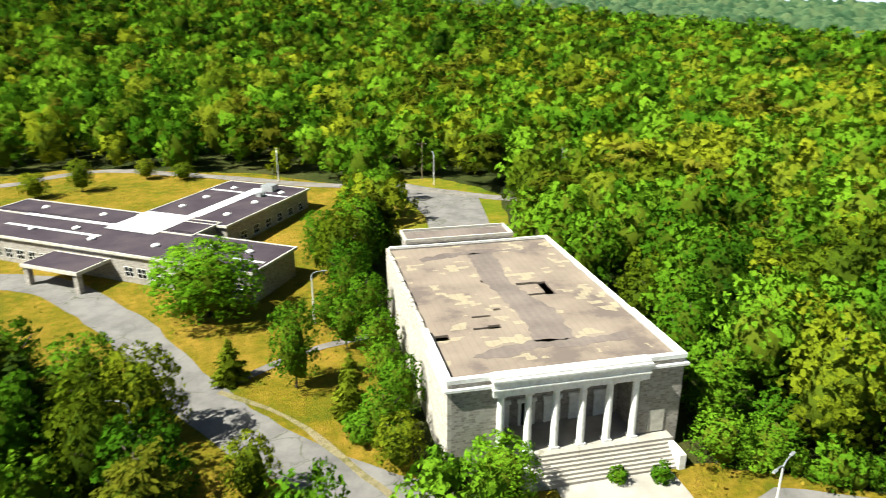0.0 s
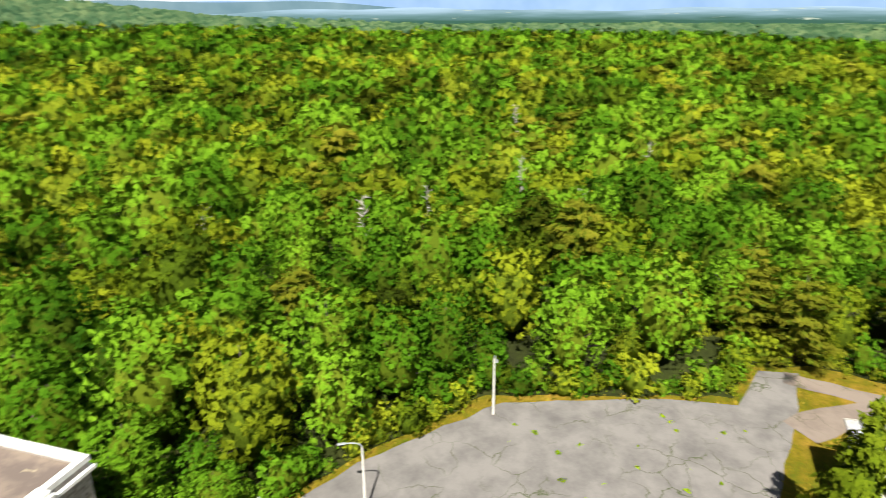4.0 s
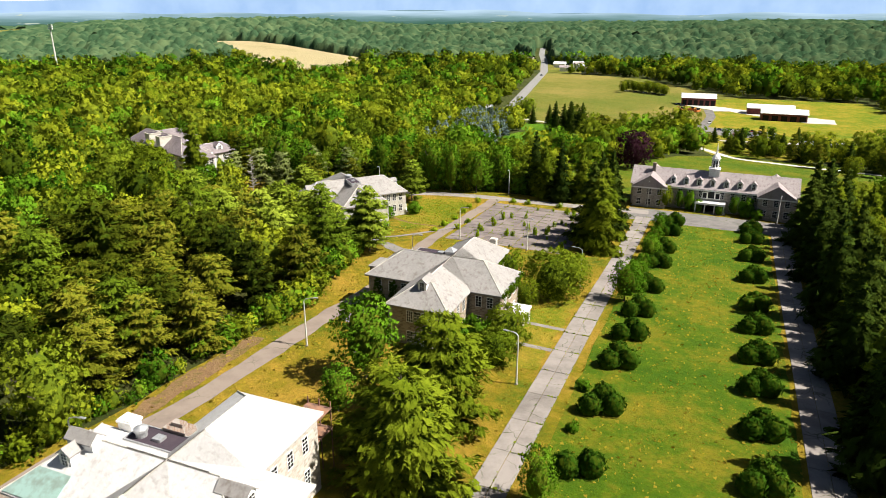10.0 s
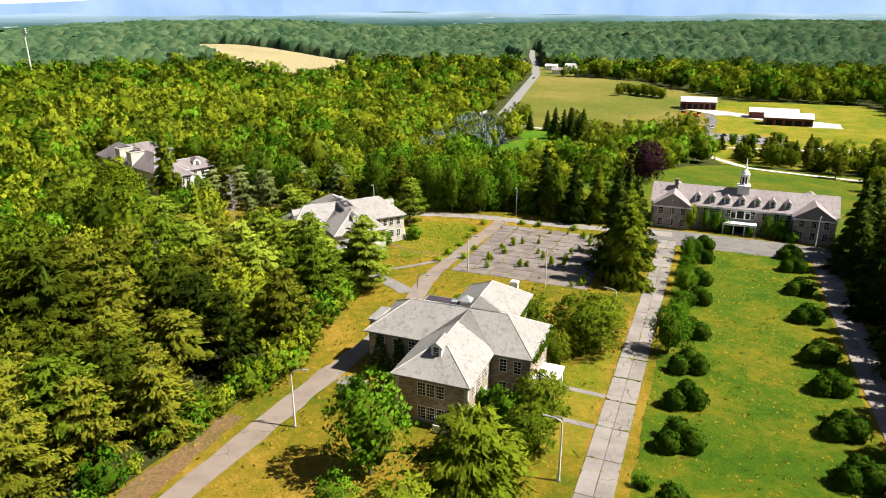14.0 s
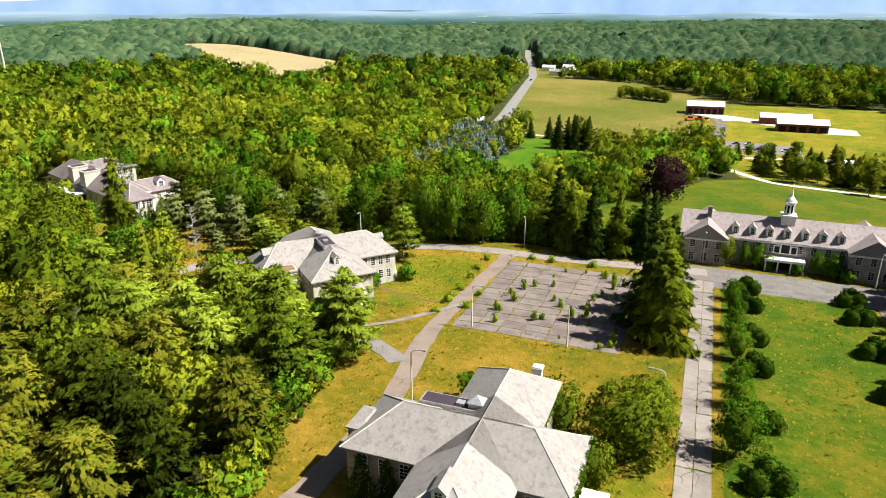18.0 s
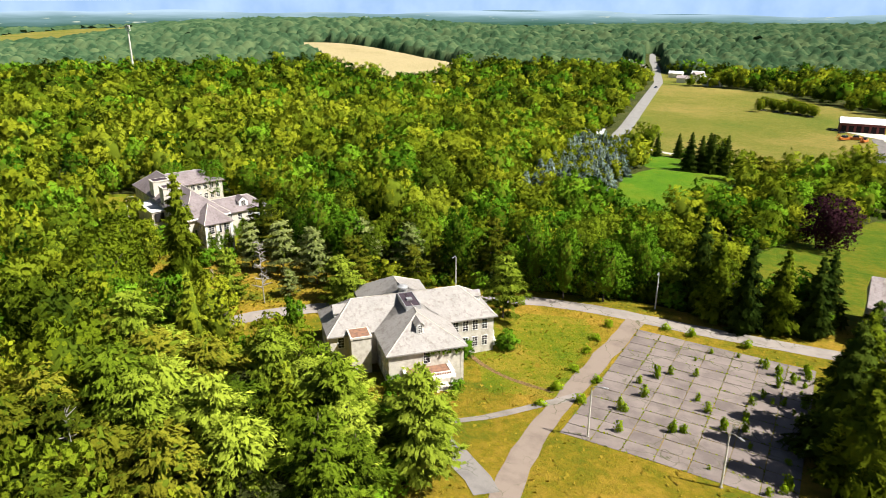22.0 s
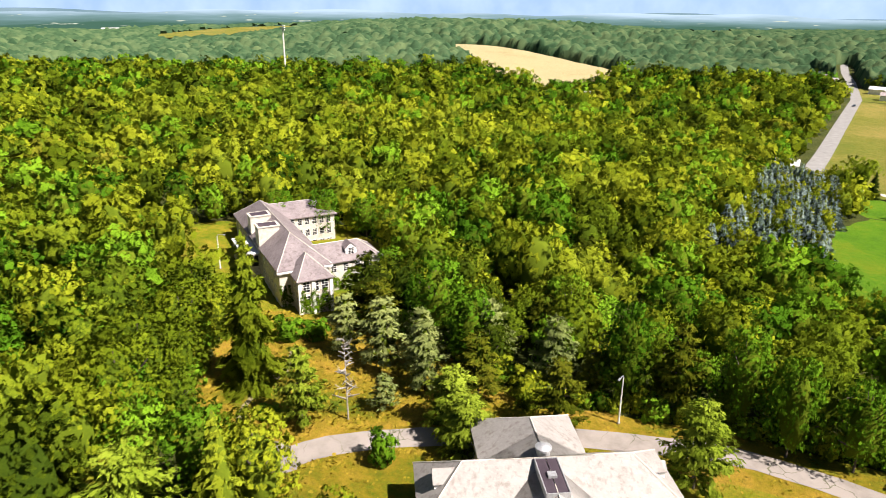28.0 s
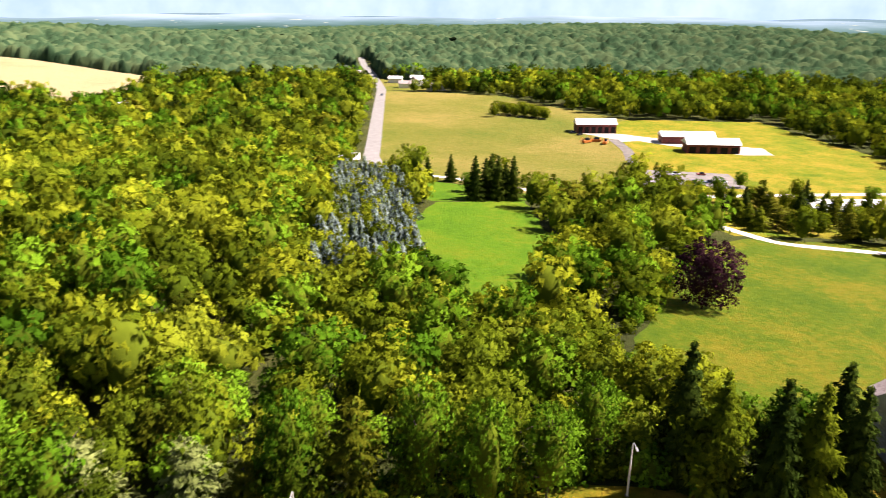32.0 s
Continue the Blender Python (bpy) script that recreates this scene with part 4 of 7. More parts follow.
ribbon("yard_branch", [(86, -2), (93, -9), (97, -20), (96, -34)], 5.0, REDROAD, 0.115, "reddish road along the wood's edge", rough=0.4)
ribbon("school_road", [(-110, 130), (-60, 133), (-42, 127), (-26, 106), (-15, 85), (-6, 72), (4, 62), (16, 54)], 7.0, ASPHALT, 0.09, "grey curved road past the school", rough=0.3)
ribbon("dirt_track", [(-11, 84), (-4, 79), (0, 74), (4, 66), (9, 58)], 0.9, TRACK, 0.12, "pale worn dirt track through the grass", rough=0.2)
ribbon("upper_road", [(-120, 205), (-70, 200), (-64, 209), (-50, 213), (-14, 195), (8, 182), (28, 178), (46, 164), (70, 150)], 4.0, CONCRETE, 0.10, "pale road along the wood's edge", rough=0.3)
drape("rear_yard", [(26, 113), (39, 113), (43, 142), (46.5, 166), (38, 172), (30, 180), (27, 178), (30, 150)], ASPHALT, 0.09, "grey asphalt yard behind the hall", "car park")
ribbon("side_path", [(-9, 86), (-3, 91), (3, 94), (10, 95)], 1.6, CONCRETE, 0.12, "pale footpath in the grass", rough=0.1)
ribbon("plaza", [(32, 60), (32, 46)], 13.5, PALE, 0.11, "pale worn concrete forecourt below the steps", "forecourt", rough=0.1)
ribbon("highway", [(170, -430), (186, -485), (212, -640), (240, -808), (280, -960), (311, -1065), (345, -1200), (330, -1500)], 9.0, ROAD, 0.16, "straight pale grey country road", rough=0.05)
ribbon("lane", [(182, -455), (150, -436), (134, -431), (104, -411), (66, -411), (42, -409), (4, -422), (-60, -440)], 5.5, GRAVEL, 0.16, "pale lane along the field", rough=0.2)
ribbon("farm_drive", [(48, -412), (47, -450), (45, -487), (42, -530), (46, -566)], 6.5, ASPHALT, 0.17, "grey farm drive", rough=0.2)
drape("farm_yard", ragged([(47, -556), (44, -566), (64, -584), (66, -604), (40, -586), (20, -575), (-18, -556), (-40, -548), (-40, -528), (-22, -526), (14, -549), (30, -563)], 5, 0.8, 15), GRAVEL, 0.14, "pale gravel farm yard", "yard", 12)
ribbon("park_lane", [(60, -404), (34, -356), (24, -338), (-20, -330), (-60, -326)], 4.5, GRAVEL, 0.15, "pale lane through the park", rough=0.2)
drape("car_park", [(44, -480), (44, -440), (2, -436), (0, -476)], ASPHALT, 0.12, "grey car park", "car park", 12)
for x in (51.5, 57.0):
    ribbon("front_path", [(51, -83 - (x - 51.5) * 1.7), (60, -83.5 - (x - 51.5) * 1.7)], 1.2, CONCRETE, 0.12, "short concrete path to the cottage", "path", rough=0.05)
drape("side_pad", ragged([(89.6, -81.3), (87.6, -83), (84.6, -81.6), (85.2, -78.3), (88.4, -78.4)], 1.2, 0.3, 18), CONCRETE, 0.13, "broken pale concrete pad beside the cottage", "pavement")
drape("turning_place", ragged([(169, -133.5), (166.5, -138.5), (160.5, -141), (157, -138), (157.5, -132), (163, -130.5)], 1.5, 0.35, 17), CONCRETE, 0.13, "pale paved turning place where the loop road ends", "pavement")
ribbon("yard_track", [(168, -136), (173, -139.5), (177.2, -143.9), (181, -155.8), (188, -160)], 1.2, TRACK, 0.12, "pale worn dirt path through the dry grass", rough=0.3)
ribbon("dirt_track", [(117.5, -157), (110.7, -152.2), (104, -151), (98.8, -150.9)], 0.7, SOIL, 0.14, "narrow worn dirt track in the grass", rough=0.2)
drape("ward_lawn", ragged([(190, -158), (208, -155), (228, -157), (266, -174), (266, -190), (242, -216), (194, -209), (188, -176)], 3, 0.6, 19), MEADOW, 0.045, "rough yellow grass round the ward building", "grass")

# ---- buildings ----
WIN = {}


def window(parent, x, y, z, face, w=1.1, h=1.9, cols=2, rows=4, frame_mat=None):
    """A sash window set proud of a wall; face: degrees by which its outside is turned from +y."""
    key = (w, h, cols, rows)
    if key not in WIN:
        t = 0.07
        xs, zs = [-w / 2 - t, -w / 2], [-t, 0]
        for i in range(1, cols):
            xs += [-w / 2 + w * i / cols - 0.02, -w / 2 + w * i / cols + 0.02]
        for i in range(1, rows):
            k = 0.035 if i * 2 == rows else 0.018
            zs += [h * i / rows - k, h * i / rows + k]
        xs, zs = xs + [w / 2, w / 2 + t], zs + [h, h + t]
        ox, oz = xs[1::2], zs[1::2]
        bm = lattice(xs, zs, lambda x, z: not (any(a < x < b for a, b in zip(xs[1::2], xs[2::2])) and any(a < z < b for a, b in zip(zs[1::2], zs[2::2]))), -0.1, 0.06)
        a = bpy.data.meshes.new("window")
        bm.to_mesh(a), bm.free()
        a.materials.append(WHITE)
        bm = boxes((-w / 2, w / 2, -0.1, 0.012, 0, h))
        b = bpy.data.meshes.new("pane")
        bm.to_mesh(b), bm.free()
        b.materials.append(GLASS)
        WIN[key] = a, b
    a, b = WIN[key]
    ob = part("window", a, None, parent, "", pose(x, y, z, 0, 0, face))
    part("pane", b, None, ob)
    return ob


def dormer(parent, x, y, z, face, w=1.5, h=1.7, depth=3.2, roof_mat=None):
    """A gabled dormer with a white front and one window."""
    m = pose(x, y, z, 0, 0, face)
    bm = bmesh.new()
    k = w * 0.42
    pts = [(-w / 2, 0), (w / 2, 0), (w / 2, h), (0, h + k), (-w / 2, h)]
    f = [bm.verts.new((px, 0, pz)) for px, pz in pts]
    b = [bm.verts.new((px, -depth, pz)) for px, pz in pts]
    bm.faces.new(f[::-1]), bm.faces.new(b)
    for i in range(5):
        j = (i + 1) % 5
        bm.faces.new((f[i], f[j], b[j], b[i]))
    d = part("dormer", bm, WHITE, parent, "", m)
    bm = bmesh.new()
    o = 0.2
    for s in (-1, 1):
        vs = [(s * (w / 2 + o), h - o * k / (w / 2)), (0, h + k + 0.02), (0, h + k + 0.12), (s * (w / 2 + o), h - o * k / (w / 2) + 0.1)]
        f = [bm.verts.new((px, 0.18, pz)) for px, pz in vs]
        b = [bm.verts.new((px, -depth, pz)) for px, pz in vs]
        bm.faces.new(f if s < 0 else f[::-1]), bm.faces.new(b[::-1] if s < 0 else b)
        for i in range(4):
            j = (i + 1) % 4
            q = (f[i], b[i], b[j], f[j])
            bm.faces.new(q if s < 0 else q[::-1])
    part("dormer_roof", bm, roof_mat or SLATE, d)
    window(d, 0, 0.03, 0.25, 0, w * 0.5, h * 0.85, 2, 4)
    return d


def wall_windows(parent, x0, y0, x1, y1, zs, n, face, w=1.1, h=1.9, margin=1.2, rows=4, skip=()):
    """Rows of windows along a wall line from one end to the other."""
    for z in zs:
        for i in range(n):
            if i in skip:
                continue
            f = (i + 0.5) / n
            L = math.hypot(x1 - x0, y1 - y0)
            f = (margin + f * (L - 2 * margin)) / L
            window(parent, x0 + (x1 - x0) * f, y0 + (y1 - y0) * f, z, face, w, h, 2, rows)


def cottage(label, m, zfloor, eave, rise, s_end, n_end, w_end, e_end, sw, cw, wall_mat=STONE, roof_mat=SLATE, storeys=2, n_w=None, front=(-1.35, 0, 1.35), side=2):
    """A cross-shaped ward cottage: wings to +y, -y, -x and +x; z is measured from the ground at its middle."""
    c = thing("cottage", label, "house", m)
    n_w = n_w or sw
    wings = [("y", -sw / 2, sw / 2, -cw / 2 + 1, s_end, 0, 1), ("y", -n_w / 2, n_w / 2, n_end, cw / 2 - 1, 1, 0), ("x", w_end, sw / 2 - 1, -cw / 2, cw / 2, 1, 0), ("x", -sw / 2 + 1, e_end, -cw / 2 + 0.15, cw / 2 - 0.15, 0, 1)]
    for along, x0, x1, y0, y1, h0, h1 in wings:
        part("wall", boxes((x0, x1, y0, y1, -4.0, eave - 0.1)), wall_mat, c)
        half = ((x1 - x0) if along == "y" else (y1 - y0)) / 2 + 0.55
        i0, i1 = (half * 0.92 if h0 else 0), (half * 0.92 if h1 else 0)
        # the ridge reaches the middle of the cross
        rf = part("roof", hip_roof(x0, x1, y0, y1, eave, rise, along, i0, i1), roof_mat, c)
        part("ridge_cap", roof_caps(x0, x1, y0, y1, eave, rise, along, i0, i1), STUCCO, rf, "pale ridge and hip caps")
    zs = [zfloor + 0.9 + (eave - zfloor) / storeys * k for k in range(storeys)]
    hw = min(1.9, (eave - zfloor) / storeys - 1.2)
    # groups of windows on the wing ends and along the sides
    for z in zs:
        for dx in front:
            window(c, dx, s_end + 0.02, z, 0, 1.05, hw, 3, 4)
        for dy in (-2.6, 0, 2.6):
            window(c, w_end - 0.02, dy, z, 90, 1.05, hw, 2, 4)
            window(c, e_end + 0.02, dy, z, -90, 1.05, hw, 2, 4)
        for dx in (-2.5, 0, 2.5):
            window(c, dx, n_end - 0.02, z, 180, 1.05, hw, 2, 4)
    wall_windows(c, -sw / 2 - 0.02, cw / 2, -sw / 2 - 0.02, s_end, zs, 3, 90, 0.95, hw)
    wall_windows(c, sw / 2 + 0.02, cw / 2, sw / 2 + 0.02, s_end, zs, 3, -90, 0.95, hw)
    wall_windows(c, -n_w / 2 - 0.02, -cw / 2, -n_w / 2 - 0.02, n_end, zs, 3, 90, 0.95, hw)
    wall_windows(c, n_w / 2 + 0.02, -cw / 2, n_w / 2 + 0.02, n_end, zs, 3, -90, 0.95, hw)
    wall_windows(c, w_end, cw / 2 + 0.02, -sw / 2, cw / 2 + 0.02, zs, side, 0, 1.0, hw, 0.8)
    wall_windows(c, e_end, cw / 2 - 0.13, sw / 2, cw / 2 - 0.13, zs, 3, 0, 1.05, hw, 0.8)
    wall_windows(c, w_end, -cw / 2 - 0.02, -n_w / 2, -cw / 2 - 0.02, zs, 2, 180, 0.95, hw, 0.8)
    wall_windows(c, e_end, -cw / 2 + 0.13, n_w / 2, -cw / 2 + 0.13, zs, 3, 180, 1.05, hw, 0.8)
    for x0, x1, y0, y1 in ((-sw / 2 - 0.04, -sw / 2 + 0.5, s_end - 0.5, s_end + 0.04), (sw / 2 - 0.5, sw / 2 + 0.04, s_end - 0.5, s_end + 0.04)):
        part("quoin", boxes((x0, x1, y0, y1, -4, eave - 0.25)), STUCCO, c)
    return c


def flat_deck(c, x0, x1, y0, y1, z):
    """The flat strip at a roof's top with a kerb, a hatch and a ventilator."""
    part("roof_deck", boxes((x0, x1, y0, y1, z - 0.7, z + 0.05)), FELT, c)
    bm = boxes((x0 - 0.12, x0, y0, y1, z - 0.7, z + 0.16), (x1, x1 + 0.12, y0, y1, z - 0.7, z + 0.16), (x0 - 0.12, x1 + 0.12, y0 - 0.12, y0, z - 0.7, z + 0.16), (x0 - 0.12, x1 + 0.12, y1, y1 + 0.12, z - 0.7, z + 0.16))
    part("deck_kerb", bm, METAL, c)
    part("roof_hatch", boxes(((x0 + x1) / 2 - 0.5, (x0 + x1) / 2 + 0.5, (y0 + y1) / 2 - 0.4, (y0 + y1) / 2 + 0.5, z, z + 0.35)), METAL, c)


def ventilator(c, x, y, z, r=0.9):
    bm = bmesh.new()
    tube(bm, (x, y, z), (x, y, z + 0.7), r * 0.8, r * 0.8, 14)
    tube(bm, (x, y, z + 0.7), (x, y, z + 1.0), r, r, 14)
    tube(bm, (x, y, z + 1.0), (x, y, z + 1.3), r, r * 0.3, 14)
    part("roof_ventilator", bm, METAL, c, "round galvanised roof ventilator")


def chimney(c, x0, x1, y0, y1, z0, z1, material=BRICK):
    part("chimney", boxes((x0, x1, y0, y1, z0, z1), (x0 - 0.12, x1 + 0.12, y0 - 0.12, y1 + 0.12, z1 - 0.4, z1 - 0.15)), material, c)


def porch(c, x0, x1, y0, y1, z0, zt, cols, face="y"):
    """A columned porch with a flat roof and a parapet rail."""
    p = part("porch", boxes((x0, x1, y0, y1, z0 - 1.5, z0)), STUCCO, c)
    part("porch_roof", boxes((x0 - 0.25, x1 + 0.25, y0, y1 + 0.25, zt - 0.55, zt)), WHITE, p)
    part("porch_deck", boxes((x0 + 0.2, x1 - 0.2, y0, y1 - 0.2, zt, zt + 0.05)), RUST, p)
    rail = bmesh.new()
    for a in (boxes, ):
        box(rail, x0 - 0.1, x1 + 0.1, y1 - 0.02, y1 + 0.1, zt + 0.55, zt + 0.68)
        box(rail, x0 - 0.12, x0 - 0.0, y0, y1 - 0.02, zt + 0.55, zt + 0.68)
        box(rail, x1 + 0.0, x1 + 0.12, y0, y1 - 0.02, zt + 0.55, zt + 0.68)
    n = int((x1 - x0) / 0.4)
    for i in range(n + 1):
        px = x0 + (x1 - x0) * i / n
        box(rail, px - 0.04, px + 0.04, y1 + 0.01, y1 + 0.07, zt, zt + 0.55)
    part("porch_rail", rail, WHITE, p)
    for i in range(cols):
        px = x0 + 0.25 + (x1 - x0 - 0.5) * i / (cols - 1)
        part("porch_post", boxes((px - 0.17, px + 0.17, y1 - 0.5, y1 - 0.16, z0, zt - 0.55)), WHITE, p)
    part("step", boxes(*[((x0 + x1) / 2 - 1.5, (x0 + x1) / 2 + 1.5, y1, y1 + 0.35 * (k + 1), z0 - 1.5, z0 - 0.18 * k - 0.09) for k in range(5)][::-1]), CONCRETE, p)
    return p


def ivy(c, rows, seed=1):
    """Climbing ivy on walls: rows of two corners of a wall rectangle and the outward normal."""
    rng = np.random.default_rng(seed)
    for x0, y0, x1, y1, z0, z1, nx, ny in rows:
        area = math.hypot(x1 - x0, y1 - y0) * (z1 - z0)
        n = int(area * 16)
        f, g = rng.random(n), rng.random(n) ** 0.8
        keep = g < 0.55 + 0.45 * np.sin(f * 9 + seed) ** 2
        f, g = f[keep], g[keep]
        P = np.stack([x0 + (x1 - x0) * f + nx * rng.uniform(0.05, 0.28, len(f)), y0 + (y1 - y0) * f + ny * rng.uniform(0.05, 0.28, len(f)), z1 - (z1 - z0) * (1 - g)], 1)
        N = np.array((nx, ny, 0.4)) + rng.normal(size=(len(f), 3)) * 0.5
        V, Q = cards(P, N, 0.28, rng)
        part("ivy", quads_mesh("ivy", V, Q, [IVY]), None, c, "green ivy climbing the wall")


def at(x, y, rz=0, dz=0.0):
    return pose(x, y, gz(x, y) + dz, 0, 0, rz)


# cottage B, full on in the middle of the walk: eaves at z 10.1
zb = gz(71.8, -90.4)
B = cottage("two-storey fieldstone cottage with grey slate hip roofs, ivy on its walls", pose(71.8, -90.4, zb), 0.6, 10.1 - zb, 3.7, 15.6, -16.2, -11.0, 14.4, 10.4, 11.0)
ez = 10.1 - zb
dormer(B, 0.2, 13.1, ez + 1.75, 0)
flat_deck(B, -1.0, 8.5, -4.6, -2.6, ez + 2.45)
bm = boxes((1.0, 2.7, -4.6, -3.0, ez + 2.2, ez + 3.2))
tip = bm.verts.new((1.85, -3.8, ez + 4.0))
rim = [bm.verts.new(p) for p in ((0.85, -4.75, ez + 3.2), (2.85, -4.75, ez + 3.2), (2.85, -2.85, ez + 3.2), (0.85, -2.85, ez + 3.2))]
bm.faces.new(rim[::-1])
for i in range(4):
    bm.faces.new((rim[i], rim[(i + 1) % 4], tip))
part("roof_ventilator", bm, METAL, B, "square weathered roof ventilator with a pointed cap")
chimney(B, -3.2, -2.0, -16.4, -15.2, ez - 1, ez + 2.4, STUCCO)
part("stair_tower", boxes((12.2, 15.6, -1.8, 2.6, -3, ez + 0.5)), STONE, B)
part("tower_roof", hip_roof(12.2, 15.6, -1.8, 2.6, ez + 0.5, 0.5, "y", 1.2, 1.2, 0.25, 0.2), SLATE, B)
part("porch_hood", boxes((-14.3, -11.0, -3.2, 1.2, ez - 5.4, ez - 5.0)), WHITE, B)
for py in (-2.9, 0.9):
    part("porch_post", boxes((-14.1, -13.8, py - 0.15, py + 0.15, -1, ez - 5.4)), WHITE, B)
part("fire_stair", boxes((-4.8, -1.0, 15.6, 17.6, 1.1, 1.3), (-4.8, -1.0, 17.5, 17.6, 1.3, 2.2), (-4.8, -4.7, 15.6, 17.5, 1.3, 2.2)), WHITE, B)
ivy(B, [(5.3, 5.6, 14.4, 5.6, -1, ez - 0.2, 0, 1), (-11.1, -5.6, -11.1, 1.5, ez - 2.2, ez + 0.1, -1, 0), (-5.3, 5.7, -9.5, 5.7, -1, 2.5, 0, 1), (-5.3, -16, -5.3, -6, ez - 2.0, ez, -1, 0), (5.3, 6, 5.3, 9.5, -1, ez - 2, 1, 0)], 4)
part("eave_ivy", quads_mesh("eave_ivy", *cards(np.random.default_rng(3).uniform((-11.9, -6.3, ez - 0.35), (-11.2, 6.2, ez + 0.25), (260, 3)), np.random.default_rng(4).normal(size=(260, 3)) + (-0.6, 0, 0.8), 0.32, np.random.default_rng(5)), [IVY]), None, B, "ivy hanging over the eave")

# cottage A, passed first: eaves at z 15
za = gz(71.3, -19.4)
# Wall stone and slate are both made paler to paint in strong sun.
A = cottage("two-storey fieldstone cottage with pale slate roofs and copper corner", pose(71.3, -19.6, za), 0.6, 15.0 - za, 3.7, 15.0, -16.2, -11.0, 14.4, 10.4, 11.0, wall_mat=STONE_PALE, roof_mat=SLATE_PALE)
ea = 15.0 - za
dormer(A, -9.3, 0.3, ea + 1.4, 90)
dormer(A, 9.8, 2.6, ea + 1.8, 0, 1.4, 1.5)
dormer(A, 11.0, 0.4, ea + 2.3, -90, 1.5, 1.6)
flat_deck(A, 1.0, 7.5, -4.6, -2.2, ea + 2.45)
part("roof_plant", boxes((2.2, 5.0, -6.2, -4.6, ea + 0.6, ea + 2.9), (3.0, 4.4, -5.9, -5.2, ea + 2.9, ea + 3.3)), BRICK, A)
ventilator(A, 6.3, -3.2, ea + 2.4, 0.7)
chimney(A, 10.2, 12.0, -6.8, -5.4, ea - 1.5, ea + 1.6, WHITE)
bm = bmesh.new()
lo = [bm.verts.new((x, y, ea + (5.9 - y) * 0.627 + 0.05)) for x, y in ((14.6, 5.82), (8.4, 5.82), (8.4, 3.3), (12.4, 3.3))]
hi = [bm.verts.new((v.co.x + 0.03, v.co.y, v.co.z + 0.07)) for v in lo]
bm.faces.new(lo), bm.faces.new(hi[::-1])
for i in range(4):
    bm.faces.new((lo[i], hi[i], hi[(i + 1) % 4], lo[(i + 1) % 4]))
bmesh.ops.recalc_face_normals(bm, faces=bm.faces[:])
part("copper_roof", bm, COPPER, A, "streaked pale green copper sheets on the hip")
part("fire_stair", boxes((-5.0, -1.8, -19.6, -16.2, ea - 4.0, ea - 3.85), (-5.0, -1.8, -19.6, -16.2, ea - 1.4, ea - 1.3)), RUST, A)
for px, py in ((-4.9, -19.5), (-1.9, -19.5), (-4.9, -16.5), (-3.4, -19.5)):
    part("stair_post", boxes((px - 0.06, px + 0.06, py - 0.06, py + 0.06, -2, ea - 0.4)), RUST, A)
part("yellow_stair", boxes(*[(-8.0 + 0.35 * k, -7.65 + 0.35 * k, 13.0, 14.6, -2, 2.6 - 0.3 * k) for k in range(8)]), WHITE, A)

# cottage C, turned to the loop road: eaves at z 3.9
zc = gz(129.05, -153.0)
C = cottage("two-storey pale stone cottage with patched slate roofs and a white porch", pose(129.05, -153.0, zc, 0, 0, 47.5), 0.4, 3.9 - zc, 4.2, 14.6, -14.0, -15.4, 14.5, 12.8, 10.8, wall_mat=STUCCO, front=(0,), side=4)
ec = 3.9 - zc
dormer(C, 0.4, 12.2, ec + 1.75, 0, 1.3, 1.6)
dormer(C, -14.2, 0.4, ec + 1.1, 90, 1.7, 1.3)
dormer(C, 13.0, 0.2, ec + 1.35, -90, 2.4, 1.1)
flat_deck(C, -1.25, 1.25, 0.4, 6.4, ec + 4.2)
ventilator(C, 0.0, -0.9, ec + 4.0, 1.0)
porch(C, -3.6, 3.9, 14.6, 18.0, 0.5, 3.9, 4)
part("stair_tower", boxes((8.0, 11.4, 5.2, 8.6, -4, ec + 0.5), (7.85, 11.55, 5.05, 8.75, ec + 0.5, ec + 0.85)), STUCCO, C)
part("tower_roof", boxes((8.15, 11.25, 5.35, 8.45, ec + 0.85, ec + 0.9)), RUST, C)
part("side_shed", boxes((14.6, 19.0, -4.0, 3.2, -3, 1.6), (14.4, 19.3, -4.3, 3.5, 1.6, 1.8)), RUST, C)
part("fire_stair", boxes((-17.0, -15.4, -3.5, 2.0, 0.9, 1.05), (-17.0, -16.93, -3.5, 2.0, 1.05, 2.0), *[(-17.0, -15.6, 2.0 + 0.3 * k, 2.3 + 0.3 * k, -2, 0.9 - 0.17 * k) for k in range(6)]), WHITE, C)
ivy(C, [(-6.5, 14.75, 0, 14.75, ec - 1.0, ec - 0.1, 0, 1)], 7)

# cottage D, three storeys, among the woods: eaves at z 4.2
D_ROT = -21.0
zd = gz(224, -184)
D = thing("cottage", "three-storey pale stone ward building with mottled slate roofs", "house", pose(224, -184, zd, 0, 0, D_ROT))
ed = 4.2 - zd
